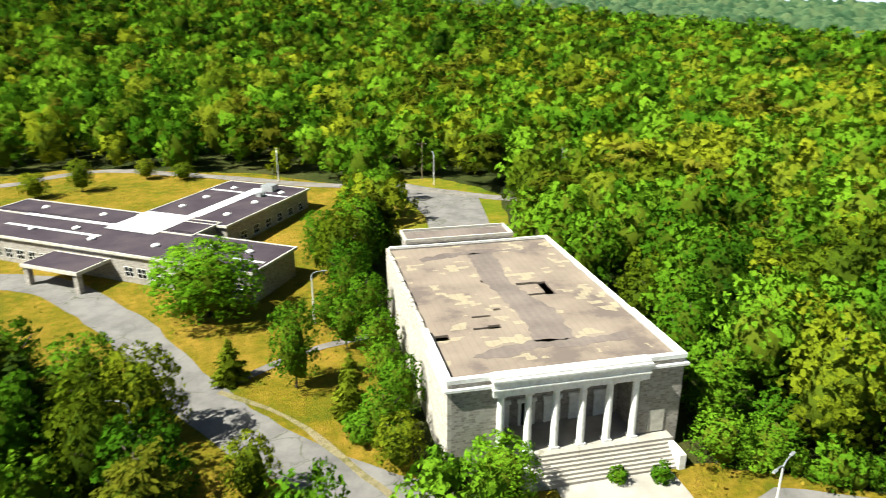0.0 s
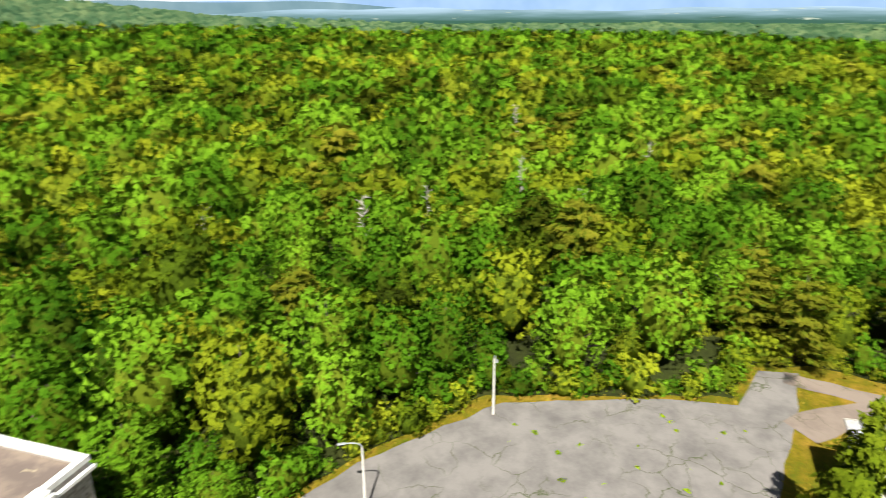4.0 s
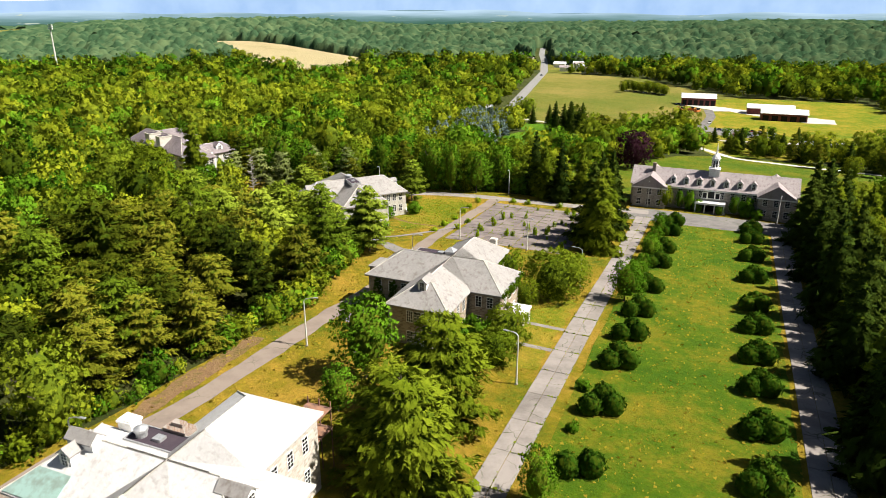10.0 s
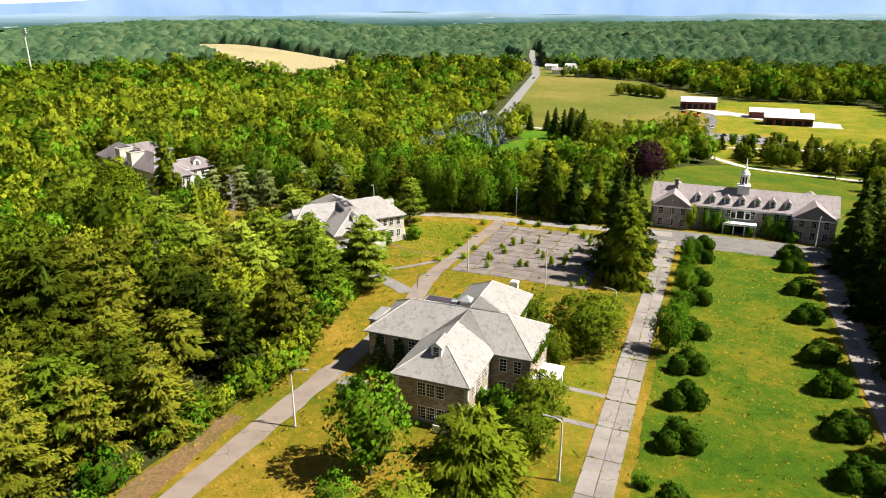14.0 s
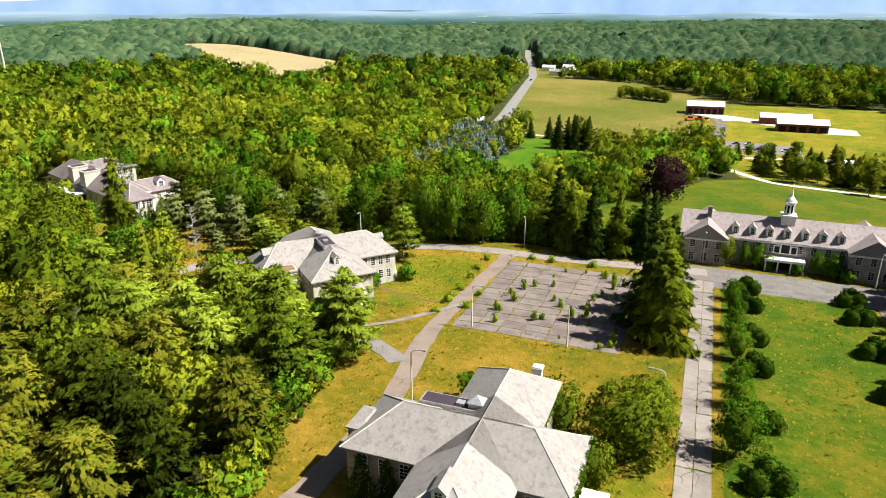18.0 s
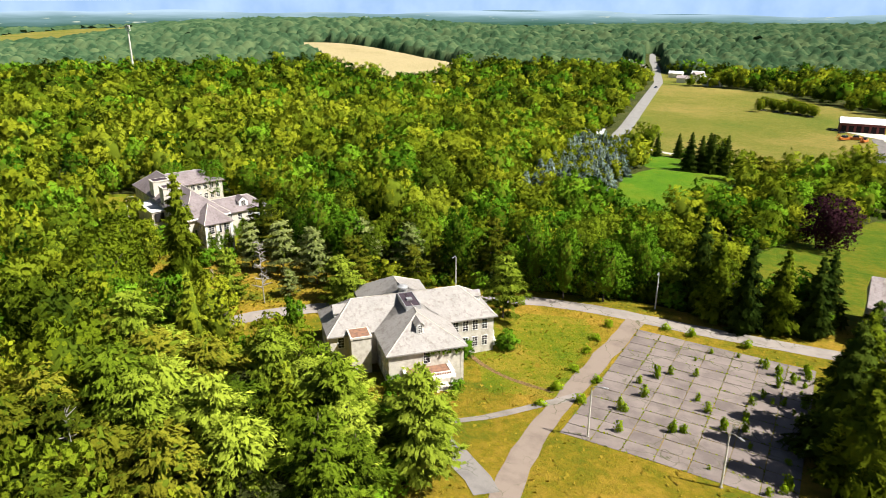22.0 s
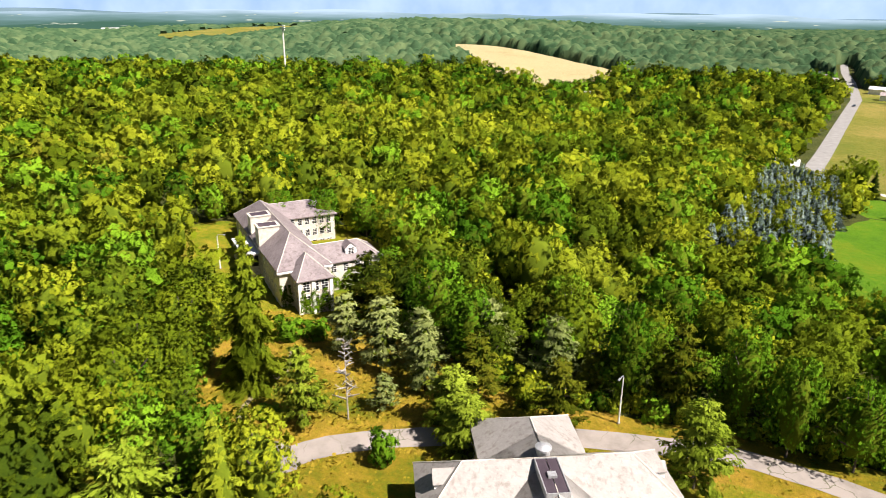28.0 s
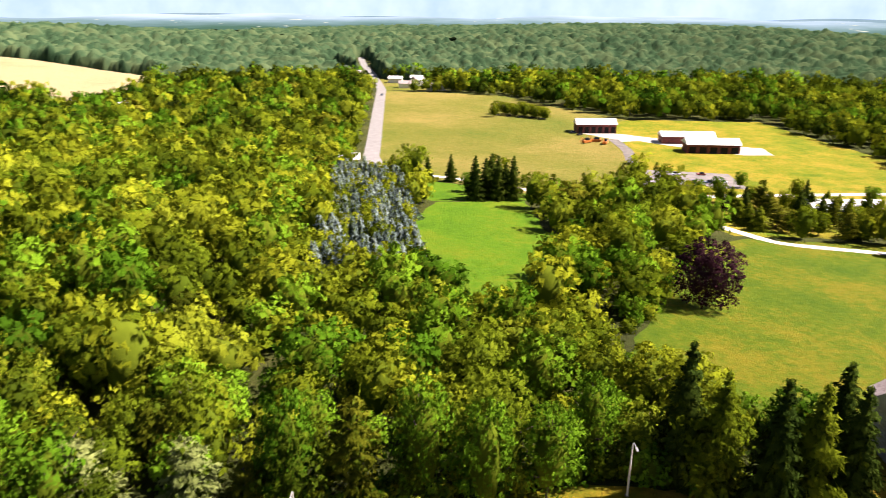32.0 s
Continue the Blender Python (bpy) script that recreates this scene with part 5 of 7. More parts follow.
for along, x0, x1, y0, y1, e, rs, i0, i1 in (("x", -19.3, 25, -5.2, 5.7, ed, 4.6, 11.0, 6.0), ("x", -24.6, -18, -3.9, 3.0, ed - 0.8, 3.6, 6.8, 0), ("x", 24, 29.5, -3.6, 3.4, ed - 0.8, 3.2, 0, 5.0), ("y", 16.2, 26.4, -18.2, 0, ed - 0.2, 3.0, 5.6, 0), ("y", -14.1, -5.0, -19.0, 0, ed - 2.0, 3.1, 4.4, 0)):
    part("wall", boxes((x0, x1, y0, y1, -5, e - 0.1)), STONE_PALE if x0 < -20 or x1 > 27 else STUCCO, D)
    rf = part("roof", hip_roof(x0, x1, y0, y1, e, rs, along, i0, i1), SLATE_WARD, D)
    part("ridge_cap", roof_caps(x0, x1, y0, y1, e, rs, along, i0, i1), STUCCO, rf, "pale ridge and hip caps")
zs = [ed - 9.4, ed - 6.1, ed - 2.8]
wall_windows(D, 16.18, -18.2, 16.18, -5.2, [ed - 8.6, ed - 5.5, ed - 2.4], 6, 90, 1.15, 1.7, 0.7)
wall_windows(D, 16.2, -18.22, 26.4, -18.22, [ed - 8.6, ed - 5.5, ed - 2.4], 5, 180, 1.0, 1.7)
zl = [ed - 7.6, ed - 4.5]
wall_windows(D, -14.12, -19, -14.12, -5.2, zl, 4, 90, 1.2, 1.8)
wall_windows(D, -14.1, -19.02, -5.0, -19.02, zl, 4, 180, 1.0, 1.8)
wall_windows(D, -24.62, -3.9, -24.62, 3.0, [ed - 6.6, ed - 3.5], 3, 90, 1.35, 2.2, 0.5)
wall_windows(D, -24.6, 3.02, -19.3, 3.02, [ed - 6.6, ed - 3.5], 2, 0, 1.0, 2.0, 0.4)
wall_windows(D, -18.6, 5.72, 24, 5.72, zs[:3], 12, 0, 1.0, 1.8)
wall_windows(D, -4.0, -5.22, 15.0, -5.22, zs[:3], 6, 180, 1.0, 1.8)
for px, py in ((-3.4, 1.2), (5.6, 1.0)):
    part("chimney", boxes((px, px + 3.4, py, py + 4.8, -4, ed + 4.6), (px - 0.15, px + 3.55, py - 0.15, py + 4.95, ed + 4.6, ed + 4.85)), STUCCO, D)
    part("chimney_top", boxes((px + 0.35, px + 3.05, py + 0.35, py + 4.45, ed + 4.854, ed + 4.9)), FELT, D)
part("link_block", boxes((-2.6, 10.0, 5.7, 9.6, -4, ed - 1.6)), STONE_PALE, D)
part("link_roof", boxes((-2.8, 10.2, 6.05, 9.8, ed - 1.6, ed - 1.45)), SILVER, D)
# A solid black slab: the opening's inner shade is only colour.
part("stair_opening_shade", boxes((-3.0, -2.62, 6.4, 8.8, ed - 4.4, ed - 2.0)), DARK, D)
dormer(D, -13.0, -12.4, ed - 1.3, 90, 2.6, 1.7, roof_mat=SLATE_WARD)
part("eave_trim", boxes((-20.0, -19.86, -5.8, 6.3, ed - 0.6, ed - 0.22)), WHITE, D)
for wy in (-3.8, 0.0, 2.9):
    part("corner_pier", boxes((-24.85, -24.3, wy - 0.35, wy + 0.35, -4, ed - 1.1)), WHITE, D)
ivy(D, [(-24.75, -3.9, -24.75, 3.0, -1, ed - 2.6, -1, 0), (-14.25, -18, -14.25, -6, -1, ed - 4.2, -1, 0), (-19.4, 3.2, -19.4, 5.7, -1, ed - 3.0, -1, 0)], 9)

# the long main building: ridge at y -208, front at y -203
zm = -4.3
M = thing("main_building", "long grey fieldstone hall with white dormers and a white steeple", "building", pose(31, -208, zm))
em = 2.5 - zm
part("wall", boxes((-24, 24, -5.2, 5.0, -4, em - 0.1)), STONE_GREY, M)
part("roof", hip_roof(-24, 24, -5.2, 5.0, em, 4.7, "x", 0, 0, 0.4), SLATE_MAIN, M)
for cx in (-18.1, 18.1):
    for s in (1, -1):
        x0, x1 = cx - 4.9, cx + 4.9
        y0, y1 = (3.0, 8.2) if s > 0 else (-8.4, -3.0)
        part("wall", boxes((x0, x1, y0, y1, -4, em - 0.1)), STONE_GREY, M)
        bm = bmesh.new()
        ye = y1 if s > 0 else y0
        g = [bm.verts.new((x0, ye, em - 0.1)), bm.verts.new((x1, ye, em - 0.1)), bm.verts.new((cx, ye, em + 3.0))]
        h = [bm.verts.new((x0, ye - s * 2.2, em - 0.1)), bm.verts.new((x1, ye - s * 2.2, em - 0.1)), bm.verts.new((cx, ye - s * 2.2, em + 3.0))]
        bm.faces.new(g), bm.faces.new(h)
        for i in range(3):
            bm.faces.new((g[i], g[(i + 1) % 3], h[(i + 1) % 3], h[i]))
        bmesh.ops.recalc_face_normals(bm, faces=bm.faces[:])
        part("gable", bm, STONE_GREY, M)
        part("roof", hip_roof(x0, x1, min(y0, 0 if s > 0 else y0), max(y1, 0 if s < 0 else y1), em, 3.6, "y", 0, 0, 0.45), SLATE_MAIN, M)
        part("cornice", boxes((x0 - 0.5, x1 + 0.5, ye + (0 if s > 0 else -0.5), ye + (0.5 if s > 0 else 0), em - 0.55, em - 0.1)), WHITE, M)
        for z in (1.0, 4.3):
            for dx in (-3.0, 0, 3.0):
                window(M, cx + dx, ye + 0.02 * s, z, 0 if s > 0 else 180, 1.2, 1.9, 2, 4)
    bm = bmesh.new()
    tube(bm, (cx, 8.2, em + 1.1), (cx, 8.32, em + 1.1), 0.55, 0.55, 16)
    part("round_window", bm, WHITE, M, "round white attic window")
for i in range(9):
    x = -12.2 + 24.4 * i / 8
    if abs(x) > 1.8:
        window(M, x, 5.02, 4.3, 0, 1.15, 1.9, 2, 4)
        window(M, x, 5.02, 1.0, 0, 1.15, 1.9, 2, 4)
for i in range(7):
    dormer(M, -11.6 + 23.2 * i / 6, 4.3, em + 0.65, 0, 1.55, 1.9, 3.0, SLATE_MAIN)
    dormer(M, -11.6 + 23.2 * i / 6, -4.5, em + 0.65, 180, 1.55, 1.9, 3.0, SLATE_MAIN)
part("cornice", boxes((-13.2, 13.2, 5.0, 5.45, em - 0.5, em - 0.12)), WHITE, M)
door = part("palladian_window", boxes((-2.7, 2.7, 5.0, 5.1, 3.9, 5.9), (-1.1, 1.1, 5.0, 5.12, 5.9, 7.0)), WHITE, M, "white three-part arched window")
for x0, x1, z1 in ((-2.4, -1.3, 5.7), (-0.9, 0.9, 6.8), (1.3, 2.4, 5.7)):
    part("pane", boxes((x0, x1, 5.1, 5.13, 4.1, z1)), GLASS, door)
hood = part("entrance_porch", boxes((-4.4, 4.4, 5.0, 8.2, 2.7, 3.3)), WHITE, M, "white flat entrance porch")
for x in (-4.1, -1.4, 1.4, 4.1):
    part("porch_post", boxes((x - 0.15, x + 0.15, 7.7, 8.0, 0, 2.7)), WHITE, hood)
# Black plate on the wall, painted as the doorway's shade.
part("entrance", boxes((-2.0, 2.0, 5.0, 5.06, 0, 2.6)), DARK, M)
part("step", boxes((-4.6, 4.6, 5.0, 8.6, -1, 0.0), (-4.6, 4.6, 8.6, 9.0, -1, -0.16)), CONCRETE, M)
# steeple
zr = em + 4.5
st = part("steeple", boxes((-1.55, 1.55, -1.55, 1.55, zr - 1.8, zr + 1.0), (-1.75, 1.75, -1.75, 1.75, zr + 1.0, zr + 1.25)), WHITE, M, "white wooden steeple")
bm = bmesh.new()
tube(bm, (0, 0, zr + 1.25), (0, 0, zr + 4.2), 1.2, 1.1, 8)
tube(bm, (0, 0, zr + 4.2), (0, 0, zr + 4.45), 1.4, 1.4, 8)
part("lantern", bm, WHITE, st)
for i in range(8):
    a = math.pi / 4 * (i + 0.5)
    part("louvre", boxes((-0.22, 0.22, 1.05, 1.1, zr + 1.7, zr + 3.6)), DARK, st, "", pose(0, 0, 0, 0, 0, math.degrees(a)))
bm = bmesh.new()
for k in range(5):
    a, b = k / 5, (k + 1) / 5
    tube(bm, (0, 0, zr + 4.45 + 1.3 * a), (0, 0, zr + 4.45 + 1.3 * b), 1.15 * math.cos(a * 1.3), 1.15 * math.cos(b * 1.3), 10)
part("dome", bm, WHITE, st)
bm = bmesh.new()
tube(bm, (0, 0, zr + 5.7), (0, 0, zr + 9.0), 0.32, 0.03, 8)
part("spire", bm, WHITE, st)
chimney(M, 17.4, 18.4, 0.6, 1.6, em + 3, em + 6.2, BRICK)

# the theatre hall: front at y 61, parapet at z 21.5
zt0 = 9.7
T = thing("theatre_hall", "abandoned fieldstone hall with white columns and a holed gravel roof", "building", pose(28, 61, zt0))
top = 21.5 - zt0
rz0 = top - 0.75
XL, XR, YB = -13.7, 13.4, 43.0
# roof with real holes
HOLES = [(-5.6, -4.0, 12.0, 13.0), (-7.6, -5.6, 12.1, 12.6), (-12.6, -10.9, 10.2, 11.6), (-3.6, -2.6, 17.0, 17.6), (5.0, 6.4, 20.5, 25.0), (2.0, 5.0, 24.4, 25.2), (1.8, 5.0, 20.6, 21.2), (-2.6, -1.6, 26.5, 27.3), (-1.0, 0.4, 22.3, 22.7), (-6.9, -4.4, 15.4, 15.9), (0.2, 1.6, 6.2, 6.9)]
xs = sorted({XL + 0.45, XR - 0.45, *[v for h in HOLES for v in h[:2]]})
ys = sorted({0.9, YB - 0.4, *[v for h in HOLES for v in h[2:]]})
bm = lattice(xs, ys, lambda x, y: not any(h[0] < x < h[1] and h[2] < y < h[3] for h in HOLES), -0.15, 0.15, Matrix(((1, 0, 0, 0), (0, 0, 1, 0), (0, 1, 0, rz0 - 0.15), (0, 0, 0, 1))))
part("roof", bm, GRAVEL_ROOF, T, "tan gravel roof with collapsed holes")
FELT_PATCH = roofing("grey_felt_patch", (0.12, 0.095, 0.085), (0.16, 0.128, 0.112), (0.20, 0.16, 0.14))
for n, poly in enumerate(([(-1.2, 7.5), (3.6, 7.2), (4.4, 16), (2.6, 20.3), (1.4, 26), (2.6, 38), (-1.4, 38.5), (-2.2, 28), (-1.4, 22), (-0.9, 15)], [(-9.5, 5.4), (-6, 4.6), (-1.5, 6.2), (3, 5.4), (9.8, 6.0), (10.2, 7.6), (4, 7.4), (-1, 7.9), (-7, 7.0)], [(-9, 36.2), (-2, 38.2), (4, 38.6), (8, 37), (8, 38.4), (2, 40), (-6, 39.2), (-9.4, 37.6)])):
    bm = bmesh.new()
    f = bm.faces.new([bm.verts.new((x, y, rz0 + 0.006)) for x, y in ragged(poly, 0.8, 0.35, 30 + n)])
    bm.normal_update()
    if f.normal.z < 0:
        f.normal_flip()
    bmesh.ops.triangulate(bm, faces=[f])
    ext = bmesh.ops.extrude_face_region(bm, geom=bm.faces[:])
    for v in ext["geom"]:
        if isinstance(v, bmesh.types.BMVert):
            v.co.z += 0.015
    part("roof_patch", bm, FELT_PATCH, T, "grey felt patch on the gravel")
# Floor coloured black to give the unlit inside seen through the holes.
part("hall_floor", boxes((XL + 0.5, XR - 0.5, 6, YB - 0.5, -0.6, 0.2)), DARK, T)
# Paler stone than the other walls: full sun is put into its colour.
part("wall", boxes((XL, XL + 0.45, 0, YB, -4, top - 0.5)), STONE_PALE, T, "stone side wall with full sunlight painted in pale")
part("wall", boxes((XR - 0.45, XR, 0, YB, -4, top - 0.5)), STONE_GREY, T)
part("wall", boxes((XL + 0.45, XR - 0.45, YB - 0.45, YB, -4, top - 0.5)), STONE_GREY, T)
part("wall", boxes((XL + 0.45, -8.3, 0, 0.45, -4, top - 0.5)), STONE_GREY, T)
part("wall", boxes((8.3, XR - 0.45, 0, 0.45, -4, top - 0.5)), STONE_GREY, T)
part("portico_wall", boxes((-8.3, 8.3, 4.8, 5.2, -1, top - 0.8)), STONE_GREY, T)
for x in (-8.6, 8.3):
    part("portico_side", boxes((x, x + 0.3, 0.45, 5.2, -1, top - 0.8)), STONE_GREY, T)
for row in ((XL - 0.15, XL + 0.5, -0.15, 12.5, top - 0.5, top), (XR - 0.5, XR + 0.15, -0.15, 12.5, top - 0.5, top), (XR - 0.45, XR + 0.1, 12.5, YB + 0.1, top - 0.5, top - 0.2), (XL + 0.5, XR - 0.5, YB - 0.4, YB + 0.1, top - 0.5, top - 0.2), (XL + 0.5, -8.8, -0.15, 0.5, top - 0.5, top), (8.8, XR - 0.5, -0.15, 0.5, top - 0.5, top)):
    part("parapet", boxes(row), WHITE, T, "white parapet coping")
for row in ((XL - 0.4, -8.9, -0.4, 0, top - 1.35, top - 1.05), (8.9, XR + 0.4, -0.4, 0, top - 1.35, top - 1.05), (XR, XR + 0.4, 0, 13, top - 1.35, top - 1.05), (XL - 0.4, XL, 0, 9, top - 1.35, top - 1.05)):
    part("cornice", boxes(row), WHITE, T)
rngp = random.Random(8)
y = 12.5
while y < YB - 1.2:
    step_y = rngp.uniform(0.7, 1.8)
    part("broken_coping", boxes((XL - rngp.uniform(-0.1, 0.1), XL + 0.45, y, y + step_y - 0.02, top - 0.5, top - 0.5 + rngp.uniform(0.04, 0.34))), STONE_PALE, T)
    y += step_y
part("entablature", boxes((-8.9, 8.9, -0.75, 0.6, top - 2.3, top + 0.05)), WHITE, T, "white painted entablature")
part("cornice", boxes((-9.1, 9.1, -1.0, 0.2, top - 0.5, top - 0.25)), WHITE, T)
part("moulding", boxes((-9.0, 9.0, -0.9, 0.2, top - 1.5, top - 1.35)), WHITE, T)
part("portico_ceiling", boxes((-8.6, 8.6, 0.6, 4.8, top - 2.2, top - 2.0)), WHITE, T)
for i in range(6):
    x = -7.9 + 15.6 * i / 5
    bm = bmesh.new()
    box(bm, x - 0.5, x + 0.5, -0.6, 0.4, 2.0, 2.25)
    tube(bm, (x, -0.1, 2.25), (x, -0.1, 6.0), 0.44, 0.42, 24)
    tube(bm, (x, -0.1, 6.0), (x, -0.1, top - 2.5), 0.42, 0.37, 24)
    box(bm, x - 0.46, x + 0.46, -0.56, 0.36, top - 2.55, top - 2.3)
    bm.normal_update()
    for f in bm.faces:
        f.smooth = False
    part("column", bm, WHITE, T, "white round column")
part("portico_floor", boxes((-9, 12.2, -1.4, 4.8, -3, 2.0)), PALE, T)
for k in range(7):
    part("step", boxes((-5.5 + 0.02 * k, 11.5, -1.4 - 0.36 * (k + 1), -1.4 - 0.36 * k, -3, 2.0 - 0.28 * (k + 1))), PALE, T)
for row in ((11.5, 12.3, -4.2, -1.4, -3, 1.6), (-6.3, -5.5, -4.2, -1.4, -3, 1.6)):
    part("cheek_wall", boxes(row), WHITE, T)
for i in range(5):
    x = -6.3 + 12.5 * i / 4
    d = part("door_surround", boxes((x - 1.0, x - 0.7, 4.6, 4.8, 2.0, 5.0), (x + 0.7, x + 1.0, 4.6, 4.8, 2.0, 5.0), (x - 1.15, x + 1.15, 4.5, 4.8, 5.0, 5.5)), WHITE, T)
    part("door", boxes((x - 0.7, x + 0.7, 4.7, 4.78, 2.0, 5.0)), DARK if i == 1 else WHITE, d)
part("blind_window", boxes((9.6, 11.6, -0.08, 0.0, 2.2, 5.0)), STUCCO, T, "boarded pale window")
part("stage_house", boxes((-10.3, 7.2, YB, YB + 5.0, -4, top + 0.1), (-10.6, 7.5, YB - 0.2, YB + 5.3, top + 0.1, top + 0.35)), STONE_GREY, T)
part("roof_rim", boxes((-10.2, 7.1, YB + 0.2, YB + 4.8, top + 0.354, top + 0.38)), FELT_PATCH, T)
part("roof_rim_kerb", boxes((-10.6, 7.5, YB - 0.2, YB + 0.15, top + 0.35, top + 0.8), (-10.6, 7.5, YB + 4.95, YB + 5.3, top + 0.35, top + 0.8), (-10.6, -10.25, YB + 0.15, YB + 4.95, top + 0.35, top + 0.8), (7.15, 7.5, YB + 0.15, YB + 4.95, top + 0.35, top + 0.8)), STUCCO, T)

# the flat-roofed school, roof at z 16.5
SROT = -33.0
zs0 = gz(-20, 140)
SC = thing("school", "single-storey fieldstone school with dark flat roofs in a cross", "school", pose(-28, 141, zs0, 0, 0, SROT))
ts = 16.3 - zs0


def flat_wing(x0, x1, y0, y1, t):
    part("wall", boxes((x0, x1, y0, y1, -3, t - 0.3)), STONE_GREY, SC)
    part("roof", boxes((x0 - 0.35, x1 + 0.35, y0 - 0.35, y1 + 0.35, t - 0.3, t)), FELT, SC)
    part("roof_edge", boxes((x0 - 0.5, x0 - 0.2, y0 - 0.5, y1 + 0.5, t - 0.35, t + 0.12), (x1 + 0.2, x1 + 0.5, y0 - 0.5, y1 + 0.5, t - 0.35, t + 0.12), (x0 - 0.2, x1 + 0.2, y0 - 0.5, y0 - 0.2, t - 0.35, t + 0.12), (x0 - 0.2, x1 + 0.2, y1 + 0.2, y1 + 0.5, t - 0.35, t + 0.12)), STUCCO, SC)


flat_wing(-7, 14.5, 5.5, 36.5, ts)
flat_wing(-45, 34, -14, -1, ts - 0.06)
flat_wing(-39, 12, -1.6, 6.4, ts + 0.06)
for row in ((-7, 5, -4, 8.5, ts + 0.07, ts + 0.1), (2.5, 5.5, 8.5, 33, ts + 0.02, ts + 0.04), (-6.6, 14, 28, 28.9, ts + 0.02, ts + 0.05), (-30, -7, -2.5, -1.2, ts + 0.07, ts + 0.1), (-28, -4, -8.5, -7.6, ts + 0.0, ts + 0.03), (27, 33.5, -10, -9.2, ts + 0.0, ts + 0.03)):
    part("silver_coat", boxes(row), SILVER, SC, "white roof coating")
for x, y in ((-3, 14), (-3, 22), (-2, 31), (10, 12), (10, 22), (11, 31), (-4, -10), (10, -9), (28, -6), (-14, 3), (-20, -9), (-30, 3), (-12, -6), (-36, -8), (20, -6)):
    bm = bmesh.new()
    tube(bm, (x, y, ts), (x, y, ts + 0.25), 0.75, 0.75, 10)
    tube(bm, (x, y, ts + 0.25), (x, y, ts + 0.5), 0.7, 0.3, 10)
    part("skylight", bm, WHITE, SC, "round white skylight dome")
part("air_handler", boxes((5.5, 8.5, 31, 33.5, ts, ts + 1.4), (7.4, 8.6, 26.2, 28, ts, ts + 1.0)), METAL, SC, "grey rooftop air handler")
porch_s = part("entrance_canopy", boxes((-9, 4, -21.5, -14, ts - 2.1, ts - 1.5)), STUCCO, SC)
part("canopy_roof", boxes((-8.7, 3.7, -21.2, -14.4, ts - 1.496, ts - 1.45)), FELT, porch_s)
for x in (-8.2, 3.2):
    part("canopy_post", boxes((x - 0.5, x + 0.5, -21.2, -20.2, -3, ts - 2.1)), STONE_GREY, porch_s)
wall_windows(SC, 6, -14.02, 33, -14.02, [0.9], 9, 180, 1.9, 1.7, 0.6, 2)
wall_windows(SC, -44, -14.02, -10, -14.02, [0.9], 11, 180, 1.9, 1.7, 0.6, 2)
wall_windows(SC, 14.52, 8, 14.52, 36, [0.9], 6, -90, 1.9, 1.7, 0.6, 2)

# ---- street furniture ----
LAMP = None


def lamp_post(x, y, turn, h=8.6, twin=False):
    """A pale tapered lamp post with a curved arm and a cobra head."""
    name = "lamp_post"
    ob = thing(name, "tall pale street lamp post with a curved arm, unlit", "street lamp", at(x, y, turn), "street lamps of the campus")
    bm = bmesh.new()
    tube(bm, (0, 0, -0.5), (0, 0, h - 0.5), 0.16, 0.09, 10)
    part("pole", bm, POLE, ob)
    bm = boxes((-0.22, 0.22, -0.22, 0.22, -0.5, 0.18))
    part("base", bm, CONCRETE, ob)
    for s in ((1, -1) if twin else (1,)):
        bm = bmesh.new()
        p = [(0, 0, h - 0.5), (s * 0.25, 0, h - 0.15), (s * 0.8, 0, h + 0.05), (s * 1.6, 0, h + 0.1)]
        for a, b in zip(p, p[1:]):
            tube(bm, a, b, 0.075, 0.06, 8)
        part("arm", bm, METAL, ob)
        bm = bmesh.new()
        box(bm, s * 1.95 - 0.42, s * 1.95 + 0.42, -0.16, 0.16, h + 0.04, h + 0.2)
        bmesh.ops.bevel(bm, geom=bm.edges[:], offset=0.06, segments=2, affect="EDGES")
        hd = part("lamp_head", bm, METAL, ob)
        part("lens", boxes((s * 1.95 - 0.25, s * 1.95 + 0.25, -0.11, 0.11, h - 0.02, h + 0.04)), GLASS, hd)
    return ob


for x, y, t in ((88.1, -66.7, 200), (53.0, -69.2, 0), (88.4, -108.8, 190), (89.6, -140.6, 180), (71.0, -138.6, 140), (133.5, -180.5, 100), (93.3, -195.2, 95), (49.2, -199.6, 90), (12.0, -197.6, 90), (91.5, -25.5, 190), (53.2, -25.5, 0), (53.5, -118, 0), (76, 34, 200), (43, 46, 30), (55, 42, 120), (2.3, 101.5, 0), (-18.5, 70, 160), (-2.7, 189, 90), (37.5, 176, 90), (200, -214, 180), (232, -172, 200), (6.5, -120, 180), (6.5, -160, 180)):
    lamp_post(x, y, t, 8.6, (x, y) == (43, 46))

up = thing("utility_pole", "brown timber utility pole with a crossarm", "utility pole", at(35.7, 183))
bm = bmesh.new()
tube(bm, (0, 0, -0.5), (0, 0, 10.5), 0.17, 0.12, 8)
part("pole", bm, TIMBER, up)
part("crossarm", boxes((-1.2, 1.2, -0.06, 0.06, 9.7, 9.85)), TIMBER, up)
for x in (-1.0, 0.0, 1.0):
    bm = bmesh.new()
    tube(bm, (x, 0, 9.85), (x, 0, 10.05), 0.05, 0.04, 6)
    part("insulator", bm, METAL, up)

# the tall mast on the far hill, top at z 31
MX, MY = 681, -514
ms = thing("light_mast", "tall pale mast with a lamp cluster above the woods", "mast", at(MX, MY))
bm = bmesh.new()
mh = 31 - gz(MX, MY)
tube(bm, (0, 0, -1), (0, 0, mh), 1.0, 0.55, 10)
part("pole", bm, POLE, ms)
